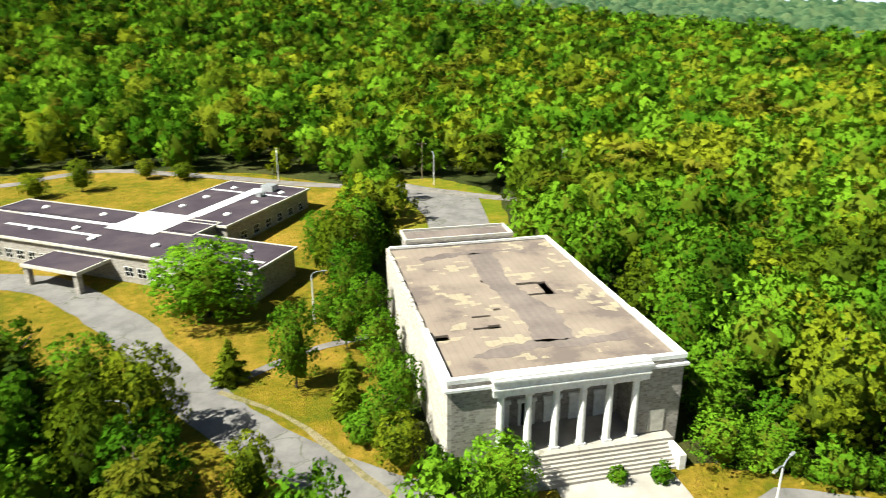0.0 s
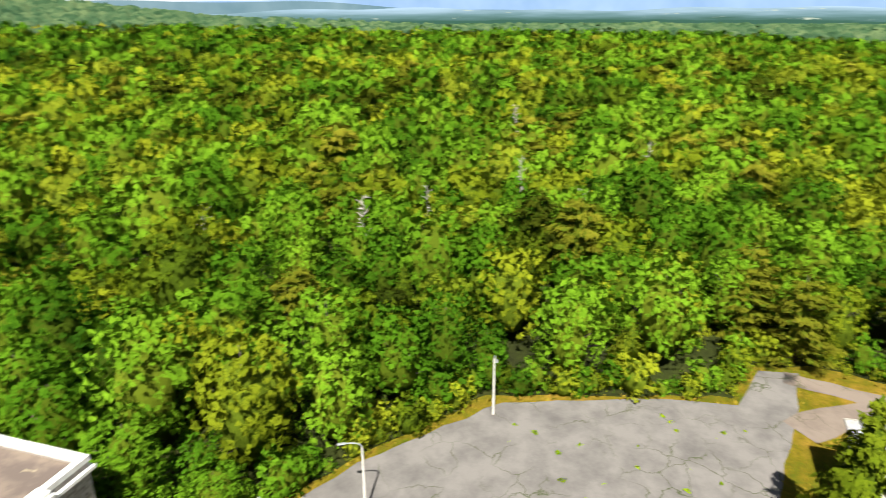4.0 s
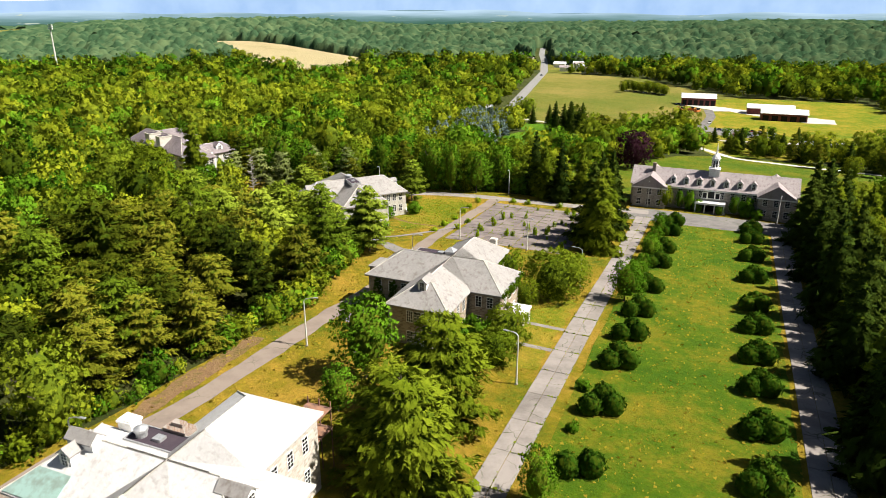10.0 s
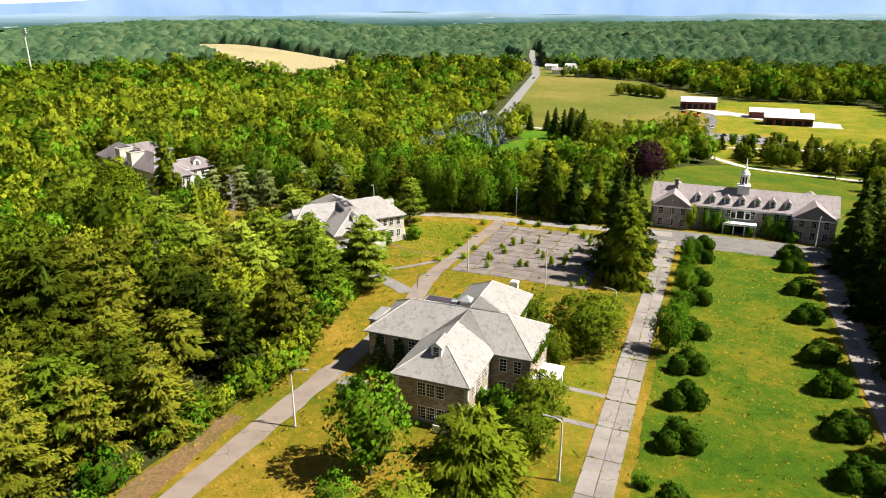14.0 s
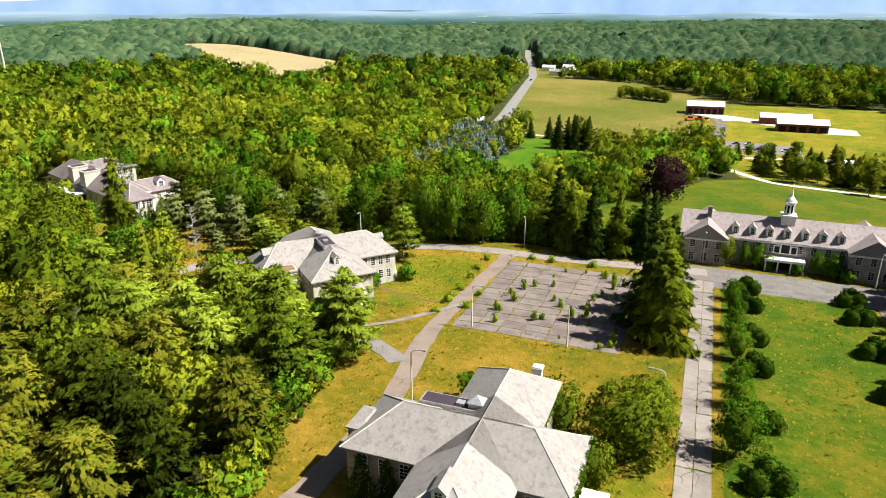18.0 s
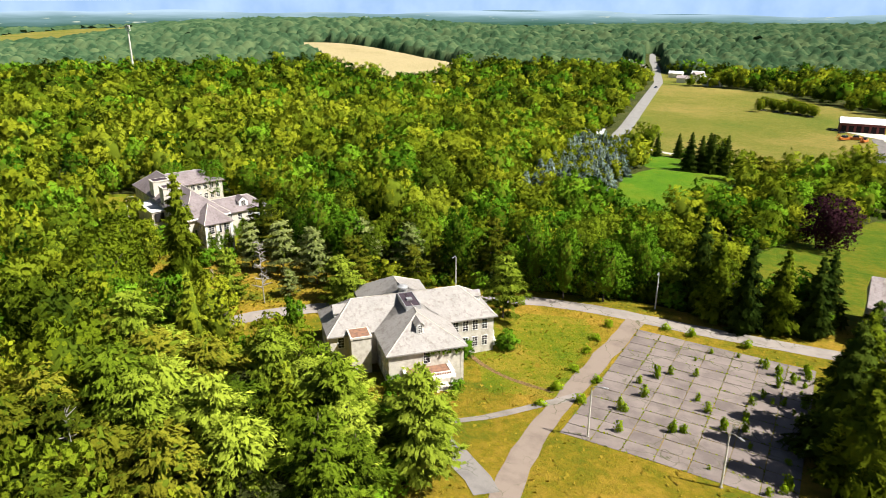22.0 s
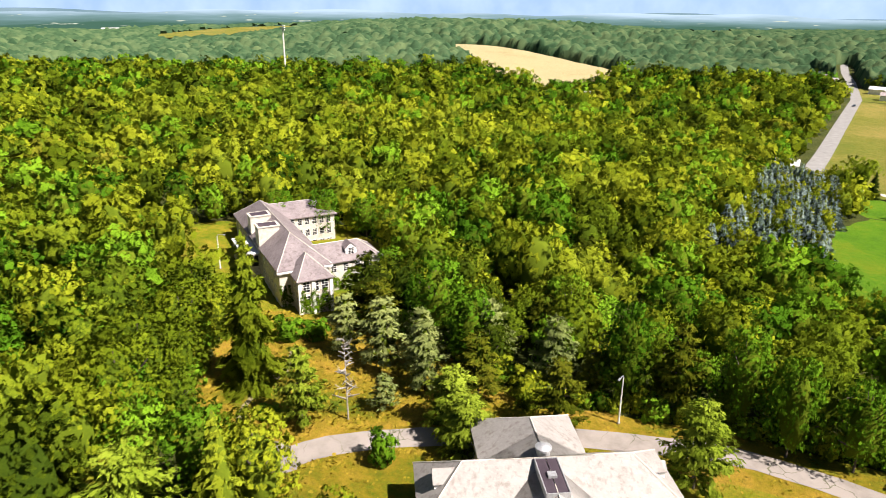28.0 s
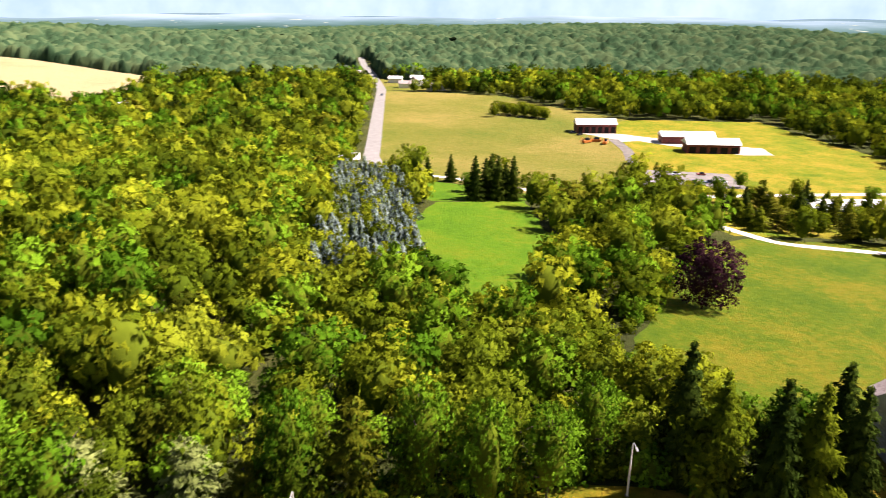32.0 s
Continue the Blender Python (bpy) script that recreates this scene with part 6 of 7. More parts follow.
part("lamp_cluster", boxes((-3, 3, -0.6, 0.6, mh - 4.5, mh - 3.6), (-3, 3, -0.6, 0.6, mh - 2.6, mh - 1.8), (-3, 3, -0.6, 0.6, mh - 0.8, mh)), WHITE, ms)


# ---- far sheds, houses and vehicles ----
def shed(x, y, rz, L, W, h, rise, wall_mat, roof_mat, label, doors=0, name="barn"):
    b = thing(name, label, name.replace("_", " "), at(x, y, rz))
    part("wall", boxes((-L / 2, L / 2, -W / 2, W / 2, -2, h - 0.1)), wall_mat, b)
    bm = bmesh.new()
    for s in (-1, 1):
        g = [bm.verts.new((s * L / 2, -W / 2, h - 0.1)), bm.verts.new((s * L / 2, W / 2, h - 0.1)), bm.verts.new((s * L / 2, 0, h + rise - 0.15))]
        bm.faces.new(g if s > 0 else g[::-1])
    part("gable", bm, wall_mat, b)
    part("roof", hip_roof(-L / 2, L / 2, -W / 2, W / 2, h, rise, "x", 0, 0, 0.6, 0.15), roof_mat, b)
    for i in range(doors):
        x0 = -L / 2 + L * (i + 0.5) / doors
        part("door", boxes((x0 - L / doors * 0.34, x0 + L / doors * 0.34, W / 2, W / 2 + 0.06, 0, h * 0.72)), DARK, b)
    return b


shed(55, -592, 6, 26, 12, 6.0, 3.2, REDPAINT, SILVER, "red barn with a pale metal roof", 6)
shed(2, -562, 2, 32, 11, 4.6, 2.6, REDPAINT, SILVER, "long red shed with a pale metal roof", 0, "shed")
shed(-6, -535, 2, 30, 12, 5.2, 3.0, REDPAINT, SILVER, "long red machine shed with a pale metal roof", 5, "shed")
shed(-22, -392, 4, 34, 13, 4.0, 2.2, WHITE, SILVER, "long white building with a pale roof", 0, "hall")
shed(-62, -330, 20, 26, 11, 4.0, 2.0, STUCCO, SILVER, "low pale building in the park trees", 0, "hall")
rng = random.Random(11)
for x, y, rz, L, W in ((219, -823, 10, 12, 8), (212, -868, 40, 11, 8), (236, -868, 0, 14, 8), (186, -806, 20, 18, 7), (291, -922, 30, 13, 8), (311, -953, 15, 14, 9), (350, -964, 40, 18, 9), (366, -1016, 20, 13, 8), (205, -842, 60, 10, 7), (325, -985, 30, 15, 9), (356, -1010, 70, 20, 10), (380, -990, 10, 14, 9), (300, -1130, 20, 13, 9), (410, -640, 30, 13, 9), (480, -640, 60, 16, 9), (780, -1030, 20, 14, 9), (830, -1040, 60, 16, 10), (900, -1060, 30, 14, 9), (190, -450, 15, 10, 7), (215, -880, 0, 12, 8), (410, -1180, 30, 14, 9)):
    shed(x, y, rz, L, W, 4.6, 2.6, WHITE, SLATE_MAIN if rng.random() < 0.6 else SILVER, "small white house beside the road", 0, "house")
for x, y, rz, L, W in ((1000, -140, 100, 40, 14), (1040, -170, 96, 34, 14), (1080, -196, 104, 18, 12)):
    shed(x, y, rz, L, W, 6, 3, WHITE, SILVER, "white farm building on the far hill meadow", 0, "farm")
for x, y, rz, L, W in ((1180, -2150, 20, 240, 60), (700, -2500, 60, 120, 30), (1900, -2350, 10, 260, 70), (2500, -2000, 30, 160, 50), (2650, -1250, 70, 150, 50), (150, -2600, 0, 180, 50), (-350, -2300, 0, 100, 40), (2300, -2700, 10, 200, 60), (2900, -900, 60, 200, 60)):
    shed(x, y, rz, L, W, 16, 3, WHITE, SILVER, "long white warehouse far off in the valley", 0, "warehouse")


def vehicle(x, y, rz, paint, L=4.5, W=1.8, H=1.45, label="parked car", cat="car"):
    v = thing(cat.replace(" ", "_"), label, cat, at(x, y, rz, 0.18), "vehicles in the farm yard")
    bm = bmesh.new()
    box(bm, -L / 2, L / 2, -W / 2, W / 2, 0.3, 0.85 * H / 1.45)
    bmesh.ops.bevel(bm, geom=bm.edges[:], offset=0.14, segments=2, affect="EDGES")
    part("body", bm, paint, v)
    bm = bmesh.new()
    z0 = 0.85 * H / 1.45 - 0.05
    lo = [bm.verts.new(p) for p in ((-L * 0.32, -W * 0.45, z0), (L * 0.2, -W * 0.45, z0), (L * 0.2, W * 0.45, z0), (-L * 0.32, W * 0.45, z0))]
    hi = [bm.verts.new(p) for p in ((-L * 0.24, -W * 0.38, H), (L * 0.08, -W * 0.38, H), (L * 0.08, W * 0.38, H), (-L * 0.24, W * 0.38, H))]
    bm.faces.new(hi)
    for i in range(4):
        bm.faces.new((lo[i], lo[(i + 1) % 4], hi[(i + 1) % 4], hi[i]))
    part("cabin", bm, GLASS, v)
    for sx in (-0.3, 0.3):
        for sy in (-0.46, 0.46):
            bm = bmesh.new()
            tube(bm, (L * sx, W * sy - 0.1, 0.32), (L * sx, W * sy + 0.1, 0.32), 0.32, 0.32, 12)
            part("wheel", bm, RUBBER, v)
    return v


for i, (x, y, rz, p) in enumerate(((47, -428, 80, CARWHITE), (30, -446, 10, CARWHITE), (24, -447, 12, CARRED), (17, -448, 8, CARBLUE), (10, -450, 10, CARWHITE), (35, -466, 10, CARBLUE), (28, -468, 12, CARWHITE), (15, -470, 8, CARRED), (-18, -430, 60, CARWHITE), (88, -640, 20, CARBLUE), (96, -644, 10, RUBBER), (104, -646, 30, CARBLUE), (113, -650, 20, RUBBER), (122, -655, 10, CARWHITE), (231, -760, 81, CARBLUE), (70, -585, 10, CARBLUE), (66, -578, 40, RUBBER), (42, -500, 85, CARWHITE))):
    vehicle(x, y, rz, p, label={CARWHITE: "white parked car on asphalt", CARRED: "red parked car on asphalt", CARBLUE: "dark blue parked car outdoors", RUBBER: "black parked car on grass"}[p])
for x, y, rz in ((58, -556, 10), (64, -552, 40), (53, -550, 70)):
    v = vehicle(x, y, rz, ORANGE, 6.5, 2.6, 3.0, "orange tracked digger parked in the yard", "digger")
    bm = bmesh.new()
    tube(bm, (2.0, 0, 1.5), (4.4, 0, 3.8), 0.28, 0.22, 6)
    tube(bm, (4.4, 0, 3.8), (6.0, 0, 1.2), 0.22, 0.18, 6)
    part("boom", bm, ORANGE, v)

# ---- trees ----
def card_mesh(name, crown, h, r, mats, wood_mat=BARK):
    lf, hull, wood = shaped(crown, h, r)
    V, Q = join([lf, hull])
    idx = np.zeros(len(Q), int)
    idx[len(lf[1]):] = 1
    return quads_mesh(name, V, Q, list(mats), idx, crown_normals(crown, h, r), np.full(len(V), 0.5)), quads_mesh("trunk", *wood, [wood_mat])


TREE_KINDS = {}


def tree_kind(key, name, label, crown, h, r, leafmat):
    TREE_KINDS[key] = (name, label, card_mesh("crown", crown, h, r, leafmat), h, r)


tree_kind("maple", "maple_tree", "leafy green broadleaf tree with a full crown", broadleaf(1, 2100, 0.047, 64, 0.12), 12.0, 5.0, L_MAPLE)
tree_kind("maple2", "maple_tree", "leafy green broadleaf tree with a loose crown", broadleaf(2, 1900, 0.05, 48, 0.08), 12.0, 5.0, L_MAPLE)
tree_kind("oak", "oak_tree", "broad oak with olive-green leaves", broadleaf(3, 2100, 0.047, 66, 0.1), 12.0, 5.5, L_OAK)
tree_kind("ash", "ash_tree", "small tree with yellow-green leaves", broadleaf(4, 1600, 0.052, 50, 0.12), 10.0, 4.0, L_ASH)
tree_kind("lowmaple", "maple_tree", "broad yellow-green maple with a full domed crown", broadleaf(21, 3400, 0.043, 76, 0.02), 11.0, 7.0, L_ASH)
tree_kind("hemlock", "hemlock_tree", "broad olive-green hemlock with drooping feathery boughs", pine(31, 3000, 0.043, 44, 0.03), 15.0, 7.5, L_NORWAY)
tree_kind("lime", "lime_tree", "spreading bright green broadleaf tree", broadleaf(15, 3600, 0.04, 76, 0.06), 12.0, 6.0, L_LIME)
tree_kind("pine", "pine_tree", "tall pine with flat tiered boughs", pine(5, 1900, 0.05, 32), 16.0, 4.6, L_PINE)
tree_kind("whitepine", "pine_tree", "bright yellow-green pine with feathery tiered boughs", pine(16, 2300, 0.046, 36), 14.0, 5.0, L_WPINE)
tree_kind("bluepine", "pine_tree", "grey-green pine with tiered boughs", pine(6, 1700, 0.055, 28), 13.0, 4.0, L_GREYPINE)
tree_kind("spruce", "spruce_tree", "tall dark spruce with drooping boughs", spruce(7, 2600, 0.16, 17), 18.0, 4.2, L_SPRUCE)
tree_kind("spruce2", "spruce_tree", "dark green conifer with a dense cone", spruce(8, 2800, 0.155, 15), 18.0, 4.6, L_NORWAY)
tree_kind("beech", "copper_beech", "dark purple copper beech with a domed crown", broadleaf(9, 3400, 0.04, 90, 0.0), 16.0, 9.5, (L_PURPLE[0], L_PURPLE[0]))
tree_kind("bush", "yew_bush", "clipped round dark green yew bush", clipped(10, 480, 0.13), 2.9, 1.75, L_BUSH)
tree_kind("shrub", "shrub", "loose shrub with green leaves", broadleaf(12, 600, 0.13, 12, 0.0, 1.6), 3.2, 2.2, L_MAPLE)
tree_kind("weed", "weed_clump", "bright green weed clump growing from a joint", broadleaf(13, 150, 0.2, 7, -0.1, 1.6), 1.1, 0.8, (L_WEED[0], L_WEED[0]))
dead_mesh = bare(14)
MADE = {}


def plant(key, x, y, h=None, r=None, group="", label=""):
    """One tree of a kind, scaled to height h and radius r."""
    name, text, (crown, trunk), h0, r0 = TREE_KINDS[key]
    sz, sr = (h or h0) / h0, (r or r0) / r0
    ob = thing(name, label or text, {"weed": "weed", "bush": "bush", "shrub": "shrub"}.get(key, "tree"), at(x, y, (x * 37 + y * 53) % 360, -0.1), group)
    k = Matrix.Diagonal((sr, sr, sz, 1))
    part("crown", crown, None, ob, "", k)
    if key not in ("weed",):
        part("trunk", trunk, None, ob, "", k)
    return ob


# yew pairs along the mall
for i, (xa, ya) in enumerate(((40.0, -51), (40.0, -66.5), (40.0, -82), (40.0, -94), (40.0, -106.5), (40, -122), (40, -141), (40, -154), (40, -171), (40, -182))):
    plant("bush", xa + 1.4, ya + 0.6, 3.0, 1.75, "yew bushes along the mall")
    plant("bush", xa - 1.5, ya - 0.7, 3.2, 1.75, "yew bushes along the mall")
    if i > 0:
        plant("bush", xa - 0.2 + (i % 3) * 0.3, ya - 2.6, 3.4, 1.8, "yew bushes along the mall")
for i, ya in enumerate((-56, -69, -82, -94, -108, -121, -140, -157, -173, -183)):
    plant("bush", 20.6, ya, 3.0, 1.8, "yew bushes along the mall")
    plant("bush", 18.0, ya - 0.8, 3.3, 1.9, "yew bushes along the mall")
    plant("bush", 19.2, ya - 2.2, 3.5, 1.9, "yew bushes along the mall")
for x, y, h, r in ((43.5, -113, 9.5, 4.3), (42.6, -120, 5.0, 2.4), (43, -128, 5.5, 2.8), (42.6, -135, 5.0, 2.4), (42.5, -146, 6.5, 2.8), (43, -152.5, 5.6, 2.6), (42.6, -160, 5.4, 2.6), (43, -177, 5.2, 2.4), (43, -43.5, 8.0, 2.6), (43.0, -170, 6, 2.2), (41, -24, 6, 2.5)):
    plant("maple2", x, y, h, r)
plant("shrub", 43.5, -72, 1.6, 1.2)
plant("shrub", 42.5, -60, 1.4, 1.0)
# round cottages A and B
plant("spruce2", 61.0, -1.8, 20.5, 5.6)
plant("spruce2", 54.2, -8.1, 18.5, 4.8)
plant("shrub", 57.5, -12.5, 6, 2.4)
plant("maple", 74.2, -61.3, 14.0, 6.2)
plant("maple2", 73.0, -51.2, 7.5, 3.2)
plant("hemlock", 59.6, -55.6, 16.0, 7.6)
plant("hemlock", 57.4, -39.8, 15.5, 8.0)
plant("hemlock", 63.0, -46.5, 12.5, 6.0)
plant("lowmaple", 58.4, -81.0, 8.0, 4.8, label="dense green maple with a domed crown beside the cottage")
plant("lowmaple", 58.2, -74.4, 6.4, 4.2)
plant("shrub", 62.5, -79, 5.5, 2.6)
plant("shrub", 66.2, -79.5, 4.5, 1.6)
plant("shrub", 64.0, -72.5, 5.5, 2.6)
plant("lowmaple", 57.0, -108.0, 10.5, 7.4, label="broad yellow-green maple with a domed crown to the ground")
plant("lowmaple", 55.4, -116.5, 8.0, 5.0)
plant("ash", 66.0, -106.5, 10.0, 4.6)
plant("oak", 60.0, -97.5, 7.5, 3.2)
plant("shrub", 79.5, -111.5, 4.5, 3.4)
plant("shrub", 82.5, -74.5, 3.2, 1.4)
plant("shrub", 84.2, -77.0, 3.6, 1.5)
plant("shrub", 79.6, -75.5, 3.0, 1.3)
# conifers near the court and the main building
for k, x, y, h, r in (("spruce2", 55.5, -147.5, 21, 6.2), ("spruce", 58.5, -154, 22, 6.0), ("spruce2", 57, -162, 21, 6.2), ("spruce", 56, -170, 20, 5.6), ("spruce", 76, -194, 20, 4.0), ("spruce2", 70, -197, 18, 4.2), ("spruce", 64, -199, 17, 4.0), ("spruce2", 82, -197, 19, 4.0), ("spruce", 86, -200, 21.5, 4.2), ("spruce", 62, -208, 16, 4.0), ("maple", 104, -193, 15, 4.8), ("maple2", 112, -190, 17, 4.6), ("maple", 98, -200, 16, 4.4), ("maple2", 136, -186, 19, 4.4), ("pine", 128, -188, 17, 4.2), ("maple", 120, -192, 18, 5.2), ("ash", 152, -196, 15, 4.8), ("bluepine", 146, -181, 14, 4.2), ("bluepine", 158.5, -180, 13.5, 4.2), ("bluepine", 160.5, -165.9, 13, 3.8), ("bluepine", 171.3, -167, 13.5, 4.6), ("bluepine", 166, -171, 12, 3.6), ("bluepine", 160.5, -156.8, 6.5, 2.4), ("whitepine", 165.5, -145.3, 13, 3.6), ("whitepine", 149.9, -160.5, 11, 5.0), ("whitepine", 144.5, -157.5, 10, 4.4), ("pine", 152, -169, 13, 4.4), ("pine", 139, -172, 13, 4.2), ("spruce2", 179.8, -146.7, 26, 5.4), ("bluepine", 180, -166, 12, 3.6), ("shrub", 192, -162, 4.5, 3.2), ("maple", 236, -206, 14, 5.5), ("maple2", 228, -214, 13, 5.5), ("maple", 244, -198, 13, 5.0), ("oak", 208, -207, 11, 5.5), ("maple", 202, -198, 9, 4.5), ("maple", 198, -190, 7, 3.6), ("maple2", 218, -212, 12, 5.0), ("shrub", 189, -166, 4.0, 3.0), ("whitepine", 118.8, -173.9, 14, 5.0), ("shrub", 151, -147.5, 5.0, 2.2), ("shrub", 170, -142.5, 2.0, 2.0), ("oak", 183, -131, 17, 7.4), ("oak", 174, -124, 18, 8.0), ("oak", 192, -142, 15, 6.4), ("oak", 199, -151, 12, 5.4), ("maple", 205, -160, 9, 4.4), ("whitepine", 107, -121.5, 13.5, 5.6), ("whitepine", 104, -118, 16.5, 6.0), ("whitepine", 114.5, -115, 16.5, 5.8), ("whitepine", 120, -117, 14, 5.4), ("whitepine", 129, -119, 15, 5.6), ("maple", 40, -201, 6.5, 1.5), ("oak", 44.5, -201.0, 8, 3.2), ("shrub", 37, -201.5, 6, 1.8), ("shrub", 34.5, -201, 4, 1.6), ("maple2", 24.0, -201, 6.5, 2.0), ("shrub", 20.5, -201, 5.5, 2.4), ("shrub", 28, -200, 3, 1.4), ("shrub", 17.5, -199, 3.4, 1.8)):
    plant(k, x, y, h, r)
for i in range(34):
    plant(("spruce", "spruce", "spruce2")[i % 3], 4.4 + 2.6 * math.sin(i * 2.1) - (i % 2) * 5.0, -46 - 4.7 * i, 20 + 3 * math.sin(i * 1.7), 5.4)
plant("beech", 64, -272, 16.5, 9.5)
for x, y in ((115, -388.5), (120, -391), (109, -390), (124, -386)):
    plant("spruce", x, y, 17 + (x % 3) * 1.5, 4.4)
for k, x, y, h, r in (("spruce", 118, -398, 18, 4.6), ("spruce", 112, -394, 15, 4.2), ("pine", 99, -400, 11, 3.2), ("maple", 128, -402, 9, 4.4), ("oak", 88, -398, 8, 3.6), ("spruce", 147, -420, 12, 3), ("spruce", 137, -424, 13, 3.4), ("pine", 92, -407, 9, 3), ("spruce", 78, -404, 9, 2.6), ("pine", 69, -402, 12, 2.8), ("pine", 54, -398, 8, 2.4), ("maple", 30, -416, 8, 3.6), ("maple", 20, -424, 8, 4), ("ash", 10, -410, 7, 3.4), ("spruce", 36, -402, 9, 3), ("oak", 24, -404, 9, 4), ("maple", 5, -440, 8, 4), ("oak", -12, -420, 9, 4), ("pine", 16, -372, 12, 3.4), ("spruce", 8, -366, 14, 3.6), ("pine", -2, -362, 13, 3.6), ("spruce", 22, -380, 12, 3.4), ("oak", -12, -366, 9, 5), ("spruce", -18, -372, 13, 3.6), ("pine", -30, -362, 14, 4), ("spruce", 2, -378, 11, 3.4), ("oak", 40, -378, 9, 5), ("maple", 48, -372, 10, 5), ("pine", 12, -392, 13, 3.4), ("spruce", -6, -396, 13, 3.4), ("maple", -38, -410, 9, 4.5), ("beech", 46, -392, 6, 2.4), ("beech", 28, -384, 6, 2.2), ("pine", -10, -330, 12, 4), ("spruce", -22, -326, 14, 4), ("pine", -34, -318, 13, 4), ("oak", -20, -300, 11, 5), ("pine", 0, -345, 11, 3.4)):
    plant(k, x, y, h, r)
for i in range(34):  # park conifers between the main building and the farm
    plant(("spruce", "spruce2", "pine", "oak")[i % 4], -52 + (i * 31.7) % 84, -352 - (i * 17.3) % 44, 9 + (i * 7) % 7, 3.4 + (i % 3) * 0.5)
for i in range(16):
    plant("oak", 86 + (i * 7.3) % 42, -640 - (i * 3.7) % 20 - i * 0.6, 9 + i % 3, 5)
# round the theatre and the school
for k, x, y, h, r in (("lime", -14.0, 107.5, 13.0, 10.5), ("maple2", -1.0, 83, 13, 4.0), ("spruce2", -9.5, 86.5, 6.5, 2.6), ("maple2", 6.5, 92, 9, 3.2), ("maple", 8.5, 104, 13, 4.4), ("oak", 7.5, 112, 15, 5.0), ("maple", 12, 118, 16, 5.2), ("maple", 5, 121, 13, 4.6), ("oak", 15, 128, 13, 4.6), ("maple2", 10.5, 80, 8, 3.0), ("maple", 11.4, 73, 9, 3.6), ("maple", 10.2, 97, 10, 4.2), ("maple2", 10.8, 87.5, 8.5, 3.6), ("oak", 9.6, 64, 7, 3.6), ("shrub", 6.5, 70, 4, 2.6), ("maple2", 4.5, 99, 7, 3.2), ("spruce2", 5.5, 75, 9, 2.6), ("maple", 8.5, 68, 8.5, 3.6), ("lime", 19.0, 57.0, 7.4, 5.0), ("shrub", 13.5, 59.5, 4.6, 2.4), ("maple2", 44.5, 57, 7, 4.2), ("maple", 47.5, 63, 9.5, 4.4), ("maple2", 50, 55.5, 6.5, 3.8), ("shrub", 36.8, 55.6, 2.2, 1.3), ("shrub", 32.2, 56.6, 1.8, 1.2), ("oak", -18, 75, 13, 5.4), ("maple", -25.5, 81, 12, 5.4), ("spruce", -29, 72, 15, 5.0), ("spruce", -45, 93, 17, 4.6), ("maple", -35, 85, 13, 5.4), ("maple2", -38, 78, 13, 5.2), ("spruce2", -22, 68, 12, 4.2), ("oak", -6, 62, 8.5, 3.6), ("spruce", -52, 104, 11, 3.4), ("ash", -52, 190, 9, 4.2), ("oak", -38, 200, 6, 3.4), ("ash", -28, 197, 5, 4.0), ("oak", -62, 186, 7, 4.4), ("maple", 18, 190, 7, 3.0)):
    plant(k, x, y, h, r)
# small saplings, weeds in the court and yard
rng = random.Random(21)
for i in range(46):
    x = 63 + 25 * rng.random() ** 2.4
    y = -182 + 42 * rng.random()
    s = rng.uniform(0.35, 1.0)
    plant("weed", x, y, 2.4 * s, 0.8 * s, "weeds in the old court")
for x, y in ((99.2, -146), (98.8, -152), (98.6, -160), (99.0, -168), (99.4, -174), (99.0, -181), (93.9, -150), (93.8, -158), (89, -186), (84, -185.5), (74, -186)):
    plant("weed", x, y, 1.0 + (x + y) % 0.7, 1.1, "weeds along the court's edge")
for i in range(40):
    plant("weed", rng.uniform(50, 84), rng.uniform(4, 32), rng.uniform(0.2, 0.6), rng.uniform(0.2, 0.5), "weeds in the yard's cracks")
for x, y, h, r in ((113.3, -44.8, 14, 5.4), (119, -52, 15, 5.6), (107.5, 3, 13, 5.0), (113, 2.0, 15, 5.4), (106, -40, 12, 4.6)):
    plant("pine", x, y, h, r)
plant("shrub", 118, -155.5, 3.6, 2.3)
plant("shrub", 112.6, -162.5, 3.4, 2.4)
plant("shrub", 121, -137.2, 3.2, 1.8)
plant("shrub", 113.0, -143.8, 2.2, 1.4)
for x, y, h in ((162, -151, 14), (62.5, 150, 15), (106, 64, 17), (128, 30, 16), (140, 44, 18), (122, 58, 15), (176, 20, 16), (210, 60, 17), (96, 88, 16), (170, -60, 16), (133, -92, 14)):
    d = thing("dead_tree", "bare grey dead tree among green ones", "tree", at(x, y, x * 9))
    part("trunk", quads_mesh("trunk", dead_mesh[0] * np.array((3.2, 3.2, h)), dead_mesh[1], [DEADWOOD]), None, d)

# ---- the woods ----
WOOD_MATS = [m for pair in (L_MAPLE, L_OAK, L_ASH, L_PINE, L_NORWAY, L_BLUE, L_WPINE) for m in pair] + [L_FAR_HAZE, BARK]


